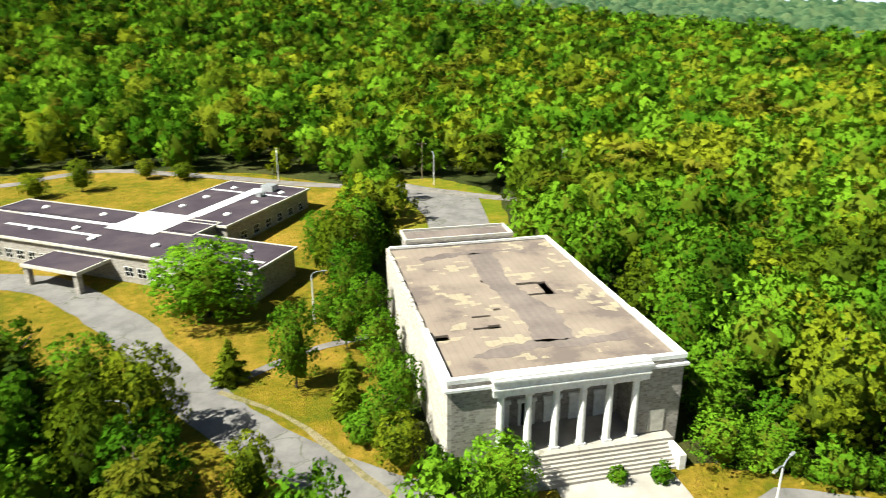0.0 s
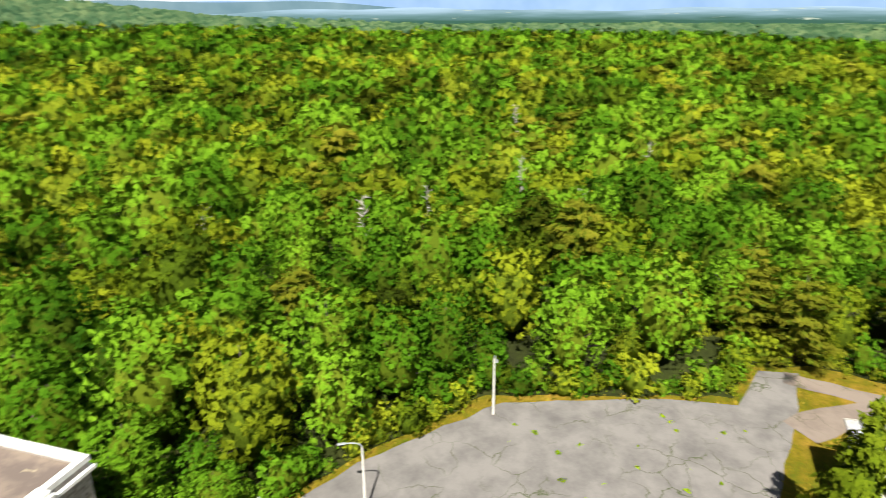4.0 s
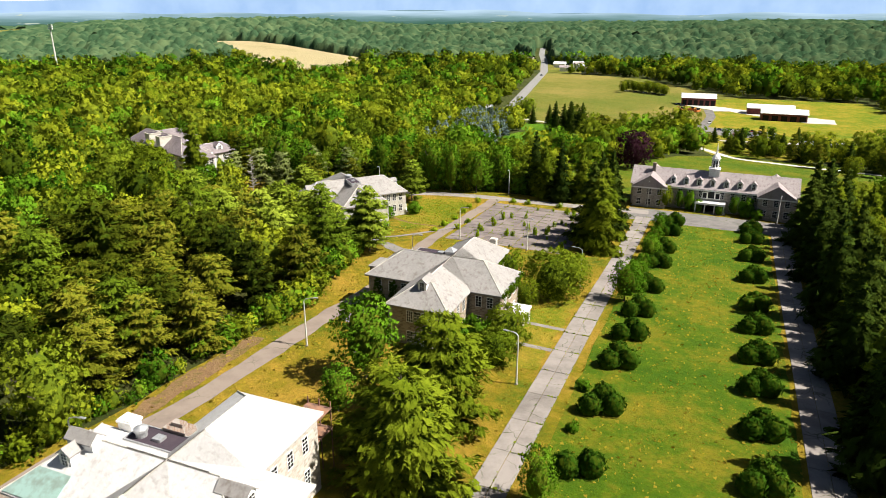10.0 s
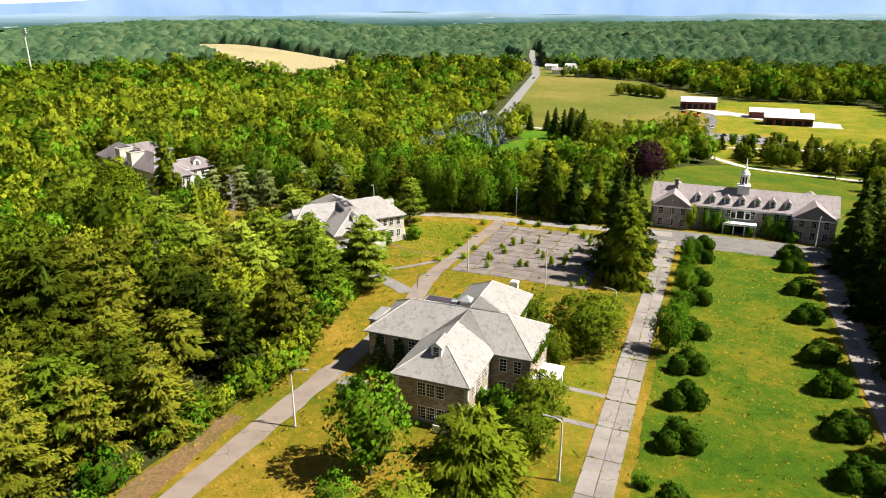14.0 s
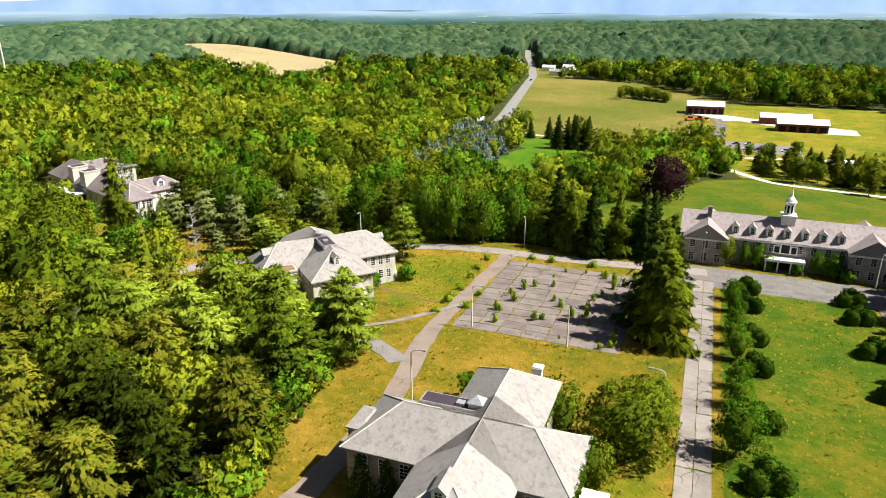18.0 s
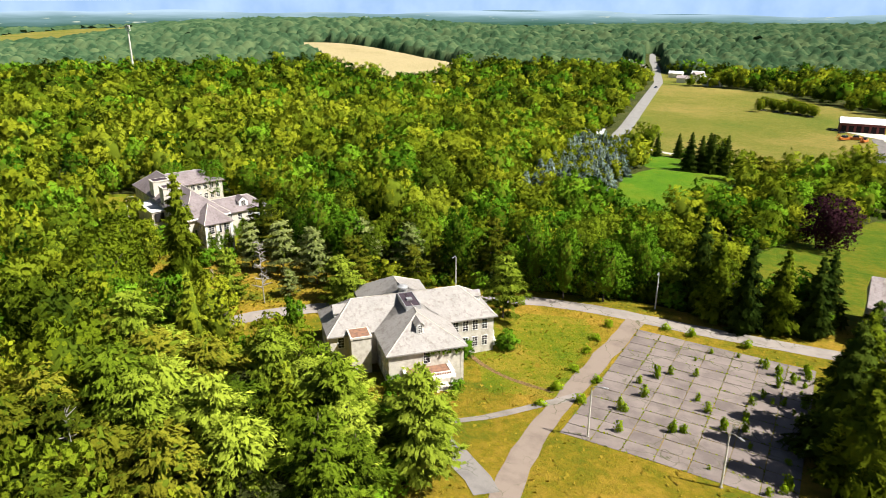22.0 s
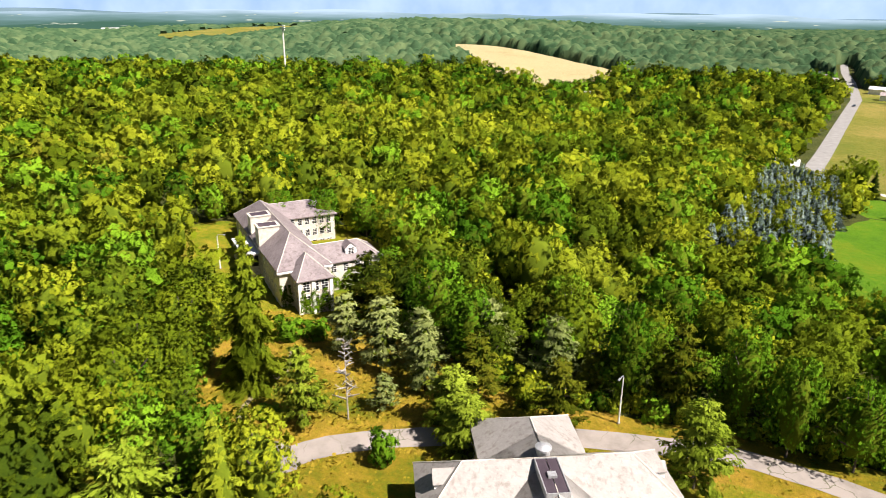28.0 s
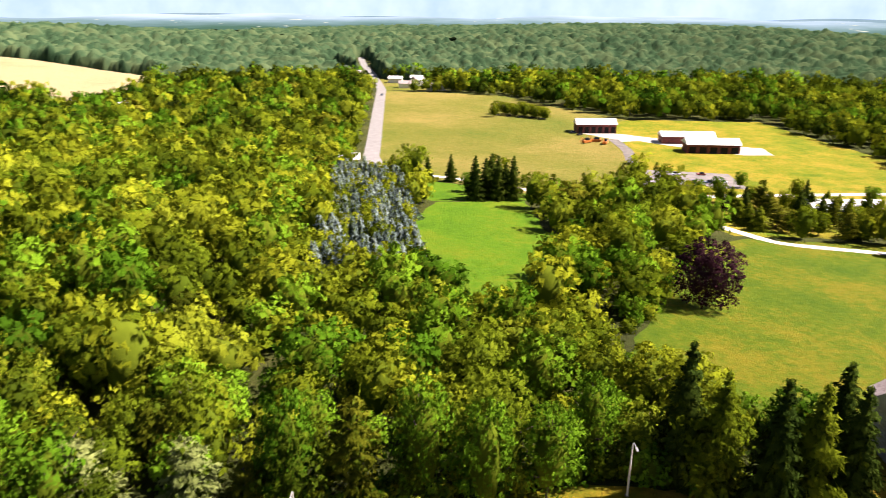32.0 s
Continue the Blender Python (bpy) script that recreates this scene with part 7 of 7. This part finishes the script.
def levels(*rows):
    out = {}
    for lv, (n, z, nb, top) in enumerate(rows):
        kinds = (lambda s: broadleaf(s, n, z, nb, 0.1, 1.0, top), lambda s: broadleaf(s, n, z, nb, 0.05, 1.0, top), lambda s: broadleaf(s, n, z, nb, 0.08, 1.0, top), lambda s: pine(s, int(n * 2.0), z * 0.54, nb, 0.35 if top else 0.1), lambda s: spruce(s, n, z * 2.2), lambda s: spruce(s, n, z * 2.2), lambda s: pine(s, int(n * 2.0), z * 0.52, nb, 0.35 if top else 0.1))
        for i, f in enumerate(kinds):
            for v in range(3):
                out[i, lv, v] = f(40 + i * 7 + v)
    return out


# levels: the wood's edge, its near inside, the near hillside, the hillside, far off
KINDS = levels((1150, 0.066, 34, False), (720, 0.076, 28, True), (260, 0.12, 18, True), (120, 0.165, 12, True), (46, 0.25, 7, True))


def wood(name, rows, label):
    """One mesh of many trees: rows of kind, level, x, y, z, height, radius, turn."""
    Vs, Qs, Is, Ns, Ts, o = [], [], [], [], [], 0
    cache = {}
    for kind, lv, x, y, z, h, r, turn in rows:
        v = int(turn * 10) % 3
        hk = round(h / r * 2) / 2
        if (kind, lv, v, hk) not in cache:
            lf, hull, wd = shaped(KINDS[kind, lv, v], hk, 1.0)
            V, Q = join([lf, hull] + ([wd] if lv == 0 else []))
            nrm = crown_normals(KINDS[kind, lv, v], hk, 1.0)
            if lv == 0:
                nrm = np.concatenate([nrm, wd[0] - wd[0].mean(0) * (0, 0, 1)])
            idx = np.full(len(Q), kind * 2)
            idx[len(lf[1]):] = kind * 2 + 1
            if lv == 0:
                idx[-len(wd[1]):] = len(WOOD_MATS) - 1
            cache[kind, lv, v, hk] = V, Q, idx, nrm
        V, Q, idx, nrm = cache[kind, lv, v, hk]
        c, s = math.cos(turn), math.sin(turn)
        W = V * r
        Vs.append(np.stack([W[:, 0] * c - W[:, 1] * s + x, W[:, 0] * s + W[:, 1] * c + y, W[:, 2] + z], 1).astype(np.float32))
        Ns.append(np.stack([nrm[:, 0] * c - nrm[:, 1] * s, nrm[:, 0] * s + nrm[:, 1] * c, nrm[:, 2]], 1).astype(np.float32))
        Qs.append(Q + o), Is.append(idx)
        Ts.append(np.full(len(V), (turn * 7.31 + x * 0.37) % 1.0, np.float32))
        o += len(V)
    me = quads_mesh(name, np.concatenate(Vs), np.concatenate(Qs), WOOD_MATS, np.concatenate(Is), np.concatenate(Ns), np.concatenate(Ts))
    return tagged(new(name, me), label, "woods", "", "stuff")


rngw = np.random.default_rng(5)
PINES = [(97, 0), (106, -10), (150, -40), (160, -120), (128, -128), (104, -126), (97, -90)]
BLUE = [(158, -270), (164, -300), (192, -430), (162, -424), (148, -372), (139, -315), (131, -284), (138, -270)]


def spread(x0, x1, y0, y1, step, keep):
    nx, ny = int((x1 - x0) / step), int((y1 - y0) / step)
    I, J = np.meshgrid(np.arange(nx), np.arange(ny))
    x = x0 + (I + 0.5 * (J % 2) + rngw.uniform(-0.36, 0.36, I.shape)) * step
    y = y0 + (J + rngw.uniform(-0.36, 0.36, I.shape)) * step
    x, y = x.ravel(), y.ravel()
    ok = keep(x, y)
    return x[ok], y[ok]


def off_line(x, y, pts):
    d = np.full(x.shape, 1e9)
    for (xa, ya), (xb, yb) in zip(pts, pts[1:]):
        L2 = (xb - xa) ** 2 + (yb - ya) ** 2
        f = np.clip(((x - xa) * (xb - xa) + (y - ya) * (yb - ya)) / L2, 0, 1)
        d = np.minimum(d, np.hypot(x - xa - f * (xb - xa), y - ya - f * (yb - ya)))
    return d


MIDDLE = [(0, 5), (45, -5), (110, -117)]
CLEAR = [([(64, -272), (74, -252), (82, -240)], 8), ([(170, -430), (186, -485), (240, -808), (311, -1065), (345, -1200)], 13), ([(182, -455), (134, -431), (104, -411)], 6), ([(-120, 205), (-64, 209), (-14, 195), (28, 178), (46, 164), (70, 150)], 5), ([(262, -172), (272, -174), (280, -168)], 6)]


def clear(x, y, margin):
    ok = np.ones(x.shape, bool)
    for p in OPEN:
        ok &= ~inside(x, y, p)
        if margin > 0:
            ok &= off_line(x, y, p + p[:1]) > margin
    for pts, w in CLEAR:
        ok &= off_line(x, y, pts) > w
    return ok


def sector(x, y):
    """The side of the land that lies open to view."""
    a = (np.degrees(np.arctan2(x, y)) + 360) % 360
    return (a < 214) | (a > 325)


def fill(x, y, lv, hmul=1.0, spread_r=4.6):
    rows = []
    n = len(x)
    z = ground_z(x, y)
    pick, tall, turn = rngw.random(n), rngw.random(n), rngw.uniform(0, 6.28, n)
    inp, inb = inside(x, y, PINES), inside(x, y, BLUE)
    for i in range(n):
        if inb[i]:
            k, h, r = (5 if pick[i] < 0.8 else 1), 8.0 + 4.0 * tall[i], spread_r * (0.55 + 0.2 * tall[i])
        elif inp[i] and pick[i] < 0.72:
            k, h, r = (6 if y[i] < -98 or tall[i] > 0.9 else 3), 11 + 6 * tall[i], spread_r * (0.85 + 0.35 * pick[i])
            if y[i] < -105:
                h -= 2.5
        else:
            m = 0.62 if y[i] > -20 else 0.22 if y[i] < -188 else 0.40  # maples up the hill, oaks below
            k = 0 if pick[i] < m else 1 if pick[i] < 0.77 else 2 if pick[i] < (0.84 if m > 0.5 else 0.89 if m > 0.3 else 0.93) else 3 if pick[i] < 0.95 else 4 if pick[i] < 0.965 else 1
            h, r = 8.0 + 10.5 * tall[i], spread_r * (0.56 + 0.62 * tall[i] + 0.15 * pick[i])
            if k == 4:
                r *= 0.7
            if 55 < x[i] < 165 and -350 < y[i] < -196:  # trees lowered so that the meadow behind shows in the camera's view
                h *= 0.78
        rows.append((k, lv, x[i], y[i], z[i] - 0.2, h * hmul, r, turn[i]))
    return rows


def band(lo, hi):
    def f(x, y):
        d = off_line(x, y, MIDDLE)
        return (d >= lo) & (d < hi) & sector(x, y) & clear(x, y, 0.4)
    return f


def not_blue(f):
    return lambda x, y: f(x, y) & ~inside(x, y, BLUE)


def border(x, y):
    """How far from the nearest opening in the woods."""
    d = np.full(np.shape(x), 1e9)
    for p in OPEN:
        d = np.minimum(d, off_line(x, y, p + p[:1]))
    return d


x, y = spread(-120, 320, -360, 240, 7.6, band(0, 105))
e = border(x, y) < 9
near_rows = fill(x[e], y[e], 0, 1.0, 5.4) + fill(x[~e], y[~e], 1, 1.0, 6.0)
x, y = spread(-300, 460, -460, 420, 8.4, not_blue(band(105, 190)))
slope_rows = fill(x, y, 2, 1.0, 6.5)
x, y = spread(-400, 560, -560, 520, 9.6, not_blue(band(190, 370)))
mid_rows = fill(x, y, 3, 1.0, 7.2)
x, y = spread(118, 196, -441, -258, 4.4, lambda x, y: inside(x, y, BLUE))
slope_rows += fill(x, y, 2, 0.9, 5.4)
x, y = spread(-950, 1250, -1250, 950, 12.6, band(370, 800))
far_rows = fill(x, y, 4, 1.0, 8.4)
# low growth along the edges of the woods
edge = []
for p in (CAMPUS, SCHOOLYARD, YARD_D, LAWN_E, LAWN_2):
    for (xa, ya), (xb, yb) in zip(p, p[1:] + p[:1]):
        L = math.hypot(xb - xa, yb - ya)
        for k in range(int(L / 1.9)):
            f = (k + 0.5) * 1.9 / L
            o = rngw.uniform(0.1, 2.4)
            for sgn in (1, -1):
                px, py = xa + (xb - xa) * f + sgn * (yb - ya) / L * o, ya + (yb - ya) * f - sgn * (xb - xa) / L * o
                a, b = np.array([px]), np.array([py])
                if clear(a, b, 0)[0] and sector(a, b)[0] and off_line(a, b, MIDDLE)[0] < 190:
                    hh = rngw.uniform(2.0, 7.0)
                    lv = 2
                    edge.append((int(rngw.integers(0, 2)), lv, px, py, gz(px, py) - 0.5 - hh * 0.08, hh, hh * rngw.uniform(0.42, 0.6), rngw.uniform(0, 6.28)))
slope_rows += edge
wood("near_woods", near_rows, "dense mixed woods of broadleaf trees and pines")
wood("slope_woods", slope_rows, "dense green woods on the near slope")
wood("hillside_woods", mid_rows, "dense green hillside woods")
wood("distant_woods", far_rows, "far green woods over rolling land")


# the canopy beyond: one sheet of rounded crowns
def crown_sheet(name, label, r0, r1, da, dr):
    nr, na = int(math.log(r1 / r0) / dr), int(251 / da)
    I, J = np.meshgrid(np.arange(nr), np.arange(na), indexing="ij")
    A, R = np.radians(-36 + J * da), r0 * np.exp(I * dr)
    x, y = R * np.sin(A), R * np.cos(A)
    w = np.radians(da) * R * 3  # a crown's width
    cell = np.random.default_rng(77).random((nr // 2 + 4, na // 3 + 4, 4))
    best, tone = np.full(R.shape, -1.0), np.zeros(R.shape)
    for di in (-1, 0, 1):
        for dj in (-1, 0, 1):
            ci, cj = I // 2 + di + 1, J // 3 + dj + 1
            c = cell[ci, cj]
            u = (I - ((ci - 1) * 2 + 0.4 + 1.2 * c[..., 0])) / 1.7
            v = (J - ((cj - 1) * 3 + 0.5 + 2.0 * c[..., 1])) / 2.1
            h = np.sqrt(np.clip(1 - (u * u + v * v) / (0.6 + 0.7 * c[..., 3]), 0, 1)) * (0.35 + 1.1 * c[..., 2] ** 2)
            tone = np.where(h > best, c[..., 3], tone)
            best = np.maximum(best, h)
    lump = np.sin(x / 61) * np.sin(y / 47) + np.sin(x / 143 + 2) * np.sin(y / 119)
    lump = lump + 0.35 * np.sin(x / 23 + 0.4 * np.sin(y / 31)) * np.sin(y / 27 + 1)
    z = ground_z(x, y) + 6.0 + best * np.minimum(0.85 * w, 13) + lump * 2.6
    ok = (clear(x.ravel(), y.ravel(), 2) & (off_line(x.ravel(), y.ravel(), MIDDLE) > 780)).reshape(R.shape)
    z = np.where(ok, z, ground_z(x, y) - 0.5)  # the edges come down to the ground
    V = np.stack([x, y, z], -1).reshape(-1, 3)
    ii = np.arange(nr * na).reshape(nr, na)
    Q = np.stack([ii[:-1, :-1], ii[:-1, 1:], ii[1:, 1:], ii[1:, :-1]], -1).reshape(-1, 4)
    Q = Q[ok.ravel()[Q].any(1)]
    me = quads_mesh(name, V, Q, [L_FAR_HAZE], None, None, 0.15 + 0.75 * tone.ravel())
    me.polygons.foreach_set("use_smooth", np.ones(len(Q), bool))
    tagged(new(name, me), label, "woods", "", "stuff")


crown_sheet("valley_edge_woods", "far green woods towards the valley", 700, 1700, 0.2, 0.0052)


def far_canopy():
    rr = [1500.0]
    while rr[-1] < 4700:
        rr.append(rr[-1] * 1.0095)
    rr = np.array(rr)
    aa = np.radians(np.arange(-36, 215, 0.36))
    R, A = np.meshgrid(rr, aa, indexing="ij")
    R = R + rngw.uniform(-0.3, 0.3, R.shape) * R * 0.0105
    x, y = R * np.sin(A), R * np.cos(A)
    bump = rngw.uniform(0, 1, R.shape) ** 1.5
    lump = np.sin(x / 61) * np.sin(y / 47) + np.sin(x / 143 + 2) * np.sin(y / 119)
    z = ground_z(x, y) + 6.5 + bump * (6 + R / 250) + lump * 2.0
    V = np.stack([x, y, z], -1).reshape(-1, 3)
    n, m = R.shape
    ii = np.arange(n * m).reshape(n, m)
    Q = np.stack([ii[:-1, :-1], ii[:-1, 1:], ii[1:, 1:], ii[1:, :-1]], -1).reshape(-1, 4)
    cx, cy = V[Q].mean(1)[:, 0], V[Q].mean(1)[:, 1]
    ok = np.ones(len(Q), bool)
    for p in (HAYF, BIG, FIELD_N):
        ok &= ~inside(cx, cy, p)
        ok &= off_line(cx, cy, p + p[:1]) > 14
    for pts, w in CLEAR:
        ok &= off_line(cx, cy, pts) > w + 8
    # open farmland between the woods of the valley
    f = np.sin(cx / 310 + 1) * np.sin(cy / 270) + 0.6 * np.sin(cx / 130 + cy / 170)
    r = np.hypot(cx, cy)
    farm = ok & (r > 1500) & (f > 0.72) & (r < 3000)
    ok &= ~farm & (r < 3000)
    me = quads_mesh("valley_woods", V, Q[ok], [L_FAR_HAZE], None, None, rngw.uniform(0.3, 0.9, len(V)))
    W = np.stack([V[:, 0], V[:, 1], ground_z(V[:, 0], V[:, 1]) + 10.0], 1)
    tagged(new("valley_fields", quads_mesh("valley_fields", W, Q[farm], [FIELD])), "pale farm fields in the wide valley", "field", "", "stuff")
    tagged(new("valley_woods", me), "wide valley's woods with haze painted in as blue-green", "woods", "", "stuff")


far_canopy()


# ---- tussocks in the open grass ----
def tussocks(name, poly, n, material, size, label, seed):
    rng = np.random.default_rng(seed)
    P = np.array(poly)
    x = rng.uniform(P[:, 0].min(), P[:, 0].max(), n)
    y = rng.uniform(P[:, 1].min(), P[:, 1].max(), n)
    ok = inside(x, y, poly) & ((x < 45.4) | (x > 51.1) | (y < -188)) & ((x < 8.8) | (x > 14.2)) & ~((x > 61.6) & (x < 93.8) & (y > -183.3) & (y < -139.2)) & ~inside(x, y, [(30, 46), (48, 52), (62, 46), (79, 33.5), (82, 27), (87.3, 14), (89.3, 4.6), (99.7, 1.2), (101, -4.3), (88.6, -2.2), (68.4, 2.7), (45, 8), (30, 12)])
    for pts, w in ROADS:
        ok &= off_line(x, y, pts) > w
    x, y = x[ok], y[ok]
    m = len(x)
    a = rng.uniform(0, 2 * np.pi, m)
    N = np.stack([np.cos(a) * 0.8, np.sin(a) * 0.8, np.full(m, 0.5)], 1)
    s = size * rng.uniform(0.5, 1.5, m)
    V, Q = cards(np.stack([x, y, ground_z(x, y) + 0.05 + s * 0.35], 1), N, s, rng)
    up = np.repeat(N * 0.35 + (0, 0, 1), 4, axis=0)
    tagged(new(name, quads_mesh(name, V, Q, [material], None, up, np.repeat(rng.uniform(0.5, 1.1, m), 4))), label, "grass", "", "stuff")


tussocks("dry_tussocks", CAMPUS, 26000, TUFT, 0.22, "dry golden grass tussocks", 31)
tussocks("lawn_tussocks", [(14.6, -185), (45, -185), (44.8, -20), (15, -20)], 3000, TUFT_G, 0.11, "green tufts in the mown lawn", 32)
tussocks("meadow_tussocks", [(97, -150), (99, -160), (100, -176), (104, -182), (116, -178), (125, -170), (116, -156), (108, -146)], 1800, TUFT_G, 0.18, "green meadow tussocks", 33)
tussocks("school_tussocks", SCHOOLYARD, 9000, TUFT_G, 0.2, "dry tussocks round the school", 34)
tussocks("yard_tussocks", YARD_D, 4000, TUFT, 0.3, "dry tussocks under pines", 35)

# ---- the far ridge, hills and cloud: glowing sheets, haze painted into their colour ----
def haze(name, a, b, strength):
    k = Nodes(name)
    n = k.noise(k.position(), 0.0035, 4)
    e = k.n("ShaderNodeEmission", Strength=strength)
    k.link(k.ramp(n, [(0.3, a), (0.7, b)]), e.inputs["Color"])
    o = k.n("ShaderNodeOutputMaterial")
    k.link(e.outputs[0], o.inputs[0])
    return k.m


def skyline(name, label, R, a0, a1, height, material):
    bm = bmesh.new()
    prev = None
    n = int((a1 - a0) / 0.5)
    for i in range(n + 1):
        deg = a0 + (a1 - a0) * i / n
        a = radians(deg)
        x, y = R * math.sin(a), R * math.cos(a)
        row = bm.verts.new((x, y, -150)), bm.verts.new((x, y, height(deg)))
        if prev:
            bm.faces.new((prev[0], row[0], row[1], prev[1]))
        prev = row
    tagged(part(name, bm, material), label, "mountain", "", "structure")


def step(v):
    return 0.5 + 0.5 * math.tanh(v)


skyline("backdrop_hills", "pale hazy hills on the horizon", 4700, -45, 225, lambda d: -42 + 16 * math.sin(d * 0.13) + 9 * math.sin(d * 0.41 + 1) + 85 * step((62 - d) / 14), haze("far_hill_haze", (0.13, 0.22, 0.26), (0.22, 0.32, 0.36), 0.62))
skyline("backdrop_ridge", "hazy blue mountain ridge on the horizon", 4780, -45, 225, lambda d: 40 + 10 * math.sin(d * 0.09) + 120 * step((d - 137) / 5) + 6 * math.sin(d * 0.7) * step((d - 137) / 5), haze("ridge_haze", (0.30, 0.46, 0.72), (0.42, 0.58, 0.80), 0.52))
skyline("backdrop_cloud", "bright white cloud bank low in the sky", 4900, -45, 225, lambda d: 330 + 25 * math.sin(d * 0.2), haze("cloud_white", (0.62, 0.72, 0.86), (0.86, 0.90, 0.95), 0.5))


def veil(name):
    """Glowing valley sheet: woods, pale fields in strips, painted haze, paler with height."""
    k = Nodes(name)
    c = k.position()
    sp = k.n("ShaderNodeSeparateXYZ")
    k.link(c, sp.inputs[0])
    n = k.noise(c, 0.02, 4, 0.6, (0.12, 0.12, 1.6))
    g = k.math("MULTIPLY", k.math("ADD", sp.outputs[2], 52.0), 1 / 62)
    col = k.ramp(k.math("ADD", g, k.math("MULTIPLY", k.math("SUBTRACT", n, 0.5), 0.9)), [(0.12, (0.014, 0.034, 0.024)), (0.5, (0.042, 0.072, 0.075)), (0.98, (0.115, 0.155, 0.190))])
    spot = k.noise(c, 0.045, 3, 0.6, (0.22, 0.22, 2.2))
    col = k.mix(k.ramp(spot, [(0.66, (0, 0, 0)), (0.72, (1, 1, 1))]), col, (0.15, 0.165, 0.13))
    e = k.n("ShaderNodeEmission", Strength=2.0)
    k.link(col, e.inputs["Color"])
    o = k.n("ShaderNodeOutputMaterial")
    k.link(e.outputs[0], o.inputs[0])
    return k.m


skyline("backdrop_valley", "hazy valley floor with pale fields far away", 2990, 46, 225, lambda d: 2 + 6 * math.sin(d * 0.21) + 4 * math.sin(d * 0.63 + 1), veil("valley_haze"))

# ---- paving slabs ----
def slab_field(name, label, x0, x1, y0, y1, nx, ny, material, gap=0.06, lift=0.12, seed=3, skip=None):
    """Concrete bays with open joints, each a little out of level."""
    rng = random.Random(seed)
    base = tagged(new(name), label, "pavement", "", "structure")
    base.empty_display_size = 0.3
    w, h = (x1 - x0) / nx, (y1 - y0) / ny
    me = bpy.data.meshes.new("slab")
    bm = boxes((-w / 2 + gap / 2, w / 2 - gap / 2, -h / 2 + gap / 2, h / 2 - gap / 2, -0.14, 0))
    bmesh.ops.bevel(bm, geom=[e for e in bm.edges if all(v.co.z > -0.01 for v in e.verts)], offset=0.03, segments=1, affect="EDGES")
    bm.to_mesh(me)
    bm.free()
    me.materials.append(material)
    for i in range(nx):
        for j in range(ny):
            x, y = x0 + (i + 0.5) * w, y0 + (j + 0.5) * h
            if skip and skip(x, y):
                continue
            tx = math.degrees(math.atan2(gz(x, y + 1) - gz(x, y - 1), 2))
            ty = -math.degrees(math.atan2(gz(x + 1, y) - gz(x - 1, y), 2))
            part("slab", me, None, base, "", pose(x, y, gz(x, y) + lift + rng.uniform(-0.02, 0.025), tx + rng.uniform(-0.12, 0.12), ty + rng.uniform(-0.12, 0.12), rng.uniform(-0.15, 0.15)))
    return base


slab_field("drive_west", "grey concrete drive in two lanes of slabs, joints grown with weeds", 46.4, 50.9, -187, -12, 2, 22, CONCRETE)
slab_field("drive_east", "grey concrete drive in two lanes of slabs in the conifers' shade", 9.0, 14.0, -187, -40, 2, 18, CONCRETE, seed=5)
slab_field("old_court", "broken grey concrete court in rows of slabs with weeds", 62, 93.5, -183, -139.5, 7, 13, COURT, 0.09, 0.10, 6)


# ---- grass in the joints of the slabs ----
def joint_grass(name, x0, x1, y0, y1, nx, ny, n, seed, label):
    rng = np.random.default_rng(seed)
    x, y = rng.uniform(x0, x1, n), rng.uniform(y0, y1, n)
    lane = rng.random(n) < 0.35
    x = np.where(lane, x0 + np.round((x - x0) / (x1 - x0) * nx) * (x1 - x0) / nx, x) + rng.normal(size=n) * 0.06
    y = np.where(lane, y, y0 + np.round((y - y0) / (y1 - y0) * ny) * (y1 - y0) / ny) + rng.normal(size=n) * 0.06
    keep = np.sin(x * 0.9 + seed) + np.sin(y * 0.7 + x * 0.3) + rng.normal(size=n) * 0.6 > -0.1
    x, y = x[keep], y[keep]
    m = len(x)
    a = rng.uniform(0, 2 * np.pi, m)
    N = np.stack([np.cos(a), np.sin(a), np.full(m, 0.7)], 1)
    size = rng.uniform(0.06, 0.22, m)
    V, Q = cards(np.stack([x, y, ground_z(x, y) + 0.1 + size * 0.4], 1), N, size, rng)
    up = np.repeat(N * 0.3 + (0, 0, 1), 4, axis=0)
    tagged(new(name, quads_mesh(name, V, Q, [TUFT_G], None, up, np.repeat(rng.uniform(0.3, 1.1, m), 4))), label, "grass", "", "stuff")


joint_grass("court_joint_grass", 62, 93.5, -183, -139.5, 7, 13, 2600, 41, "grass growing in the joints of the court")
joint_grass("drive_joint_grass", 46.4, 50.9, -187, -12, 2, 22, 2600, 42, "grass growing in the joints of the drive")
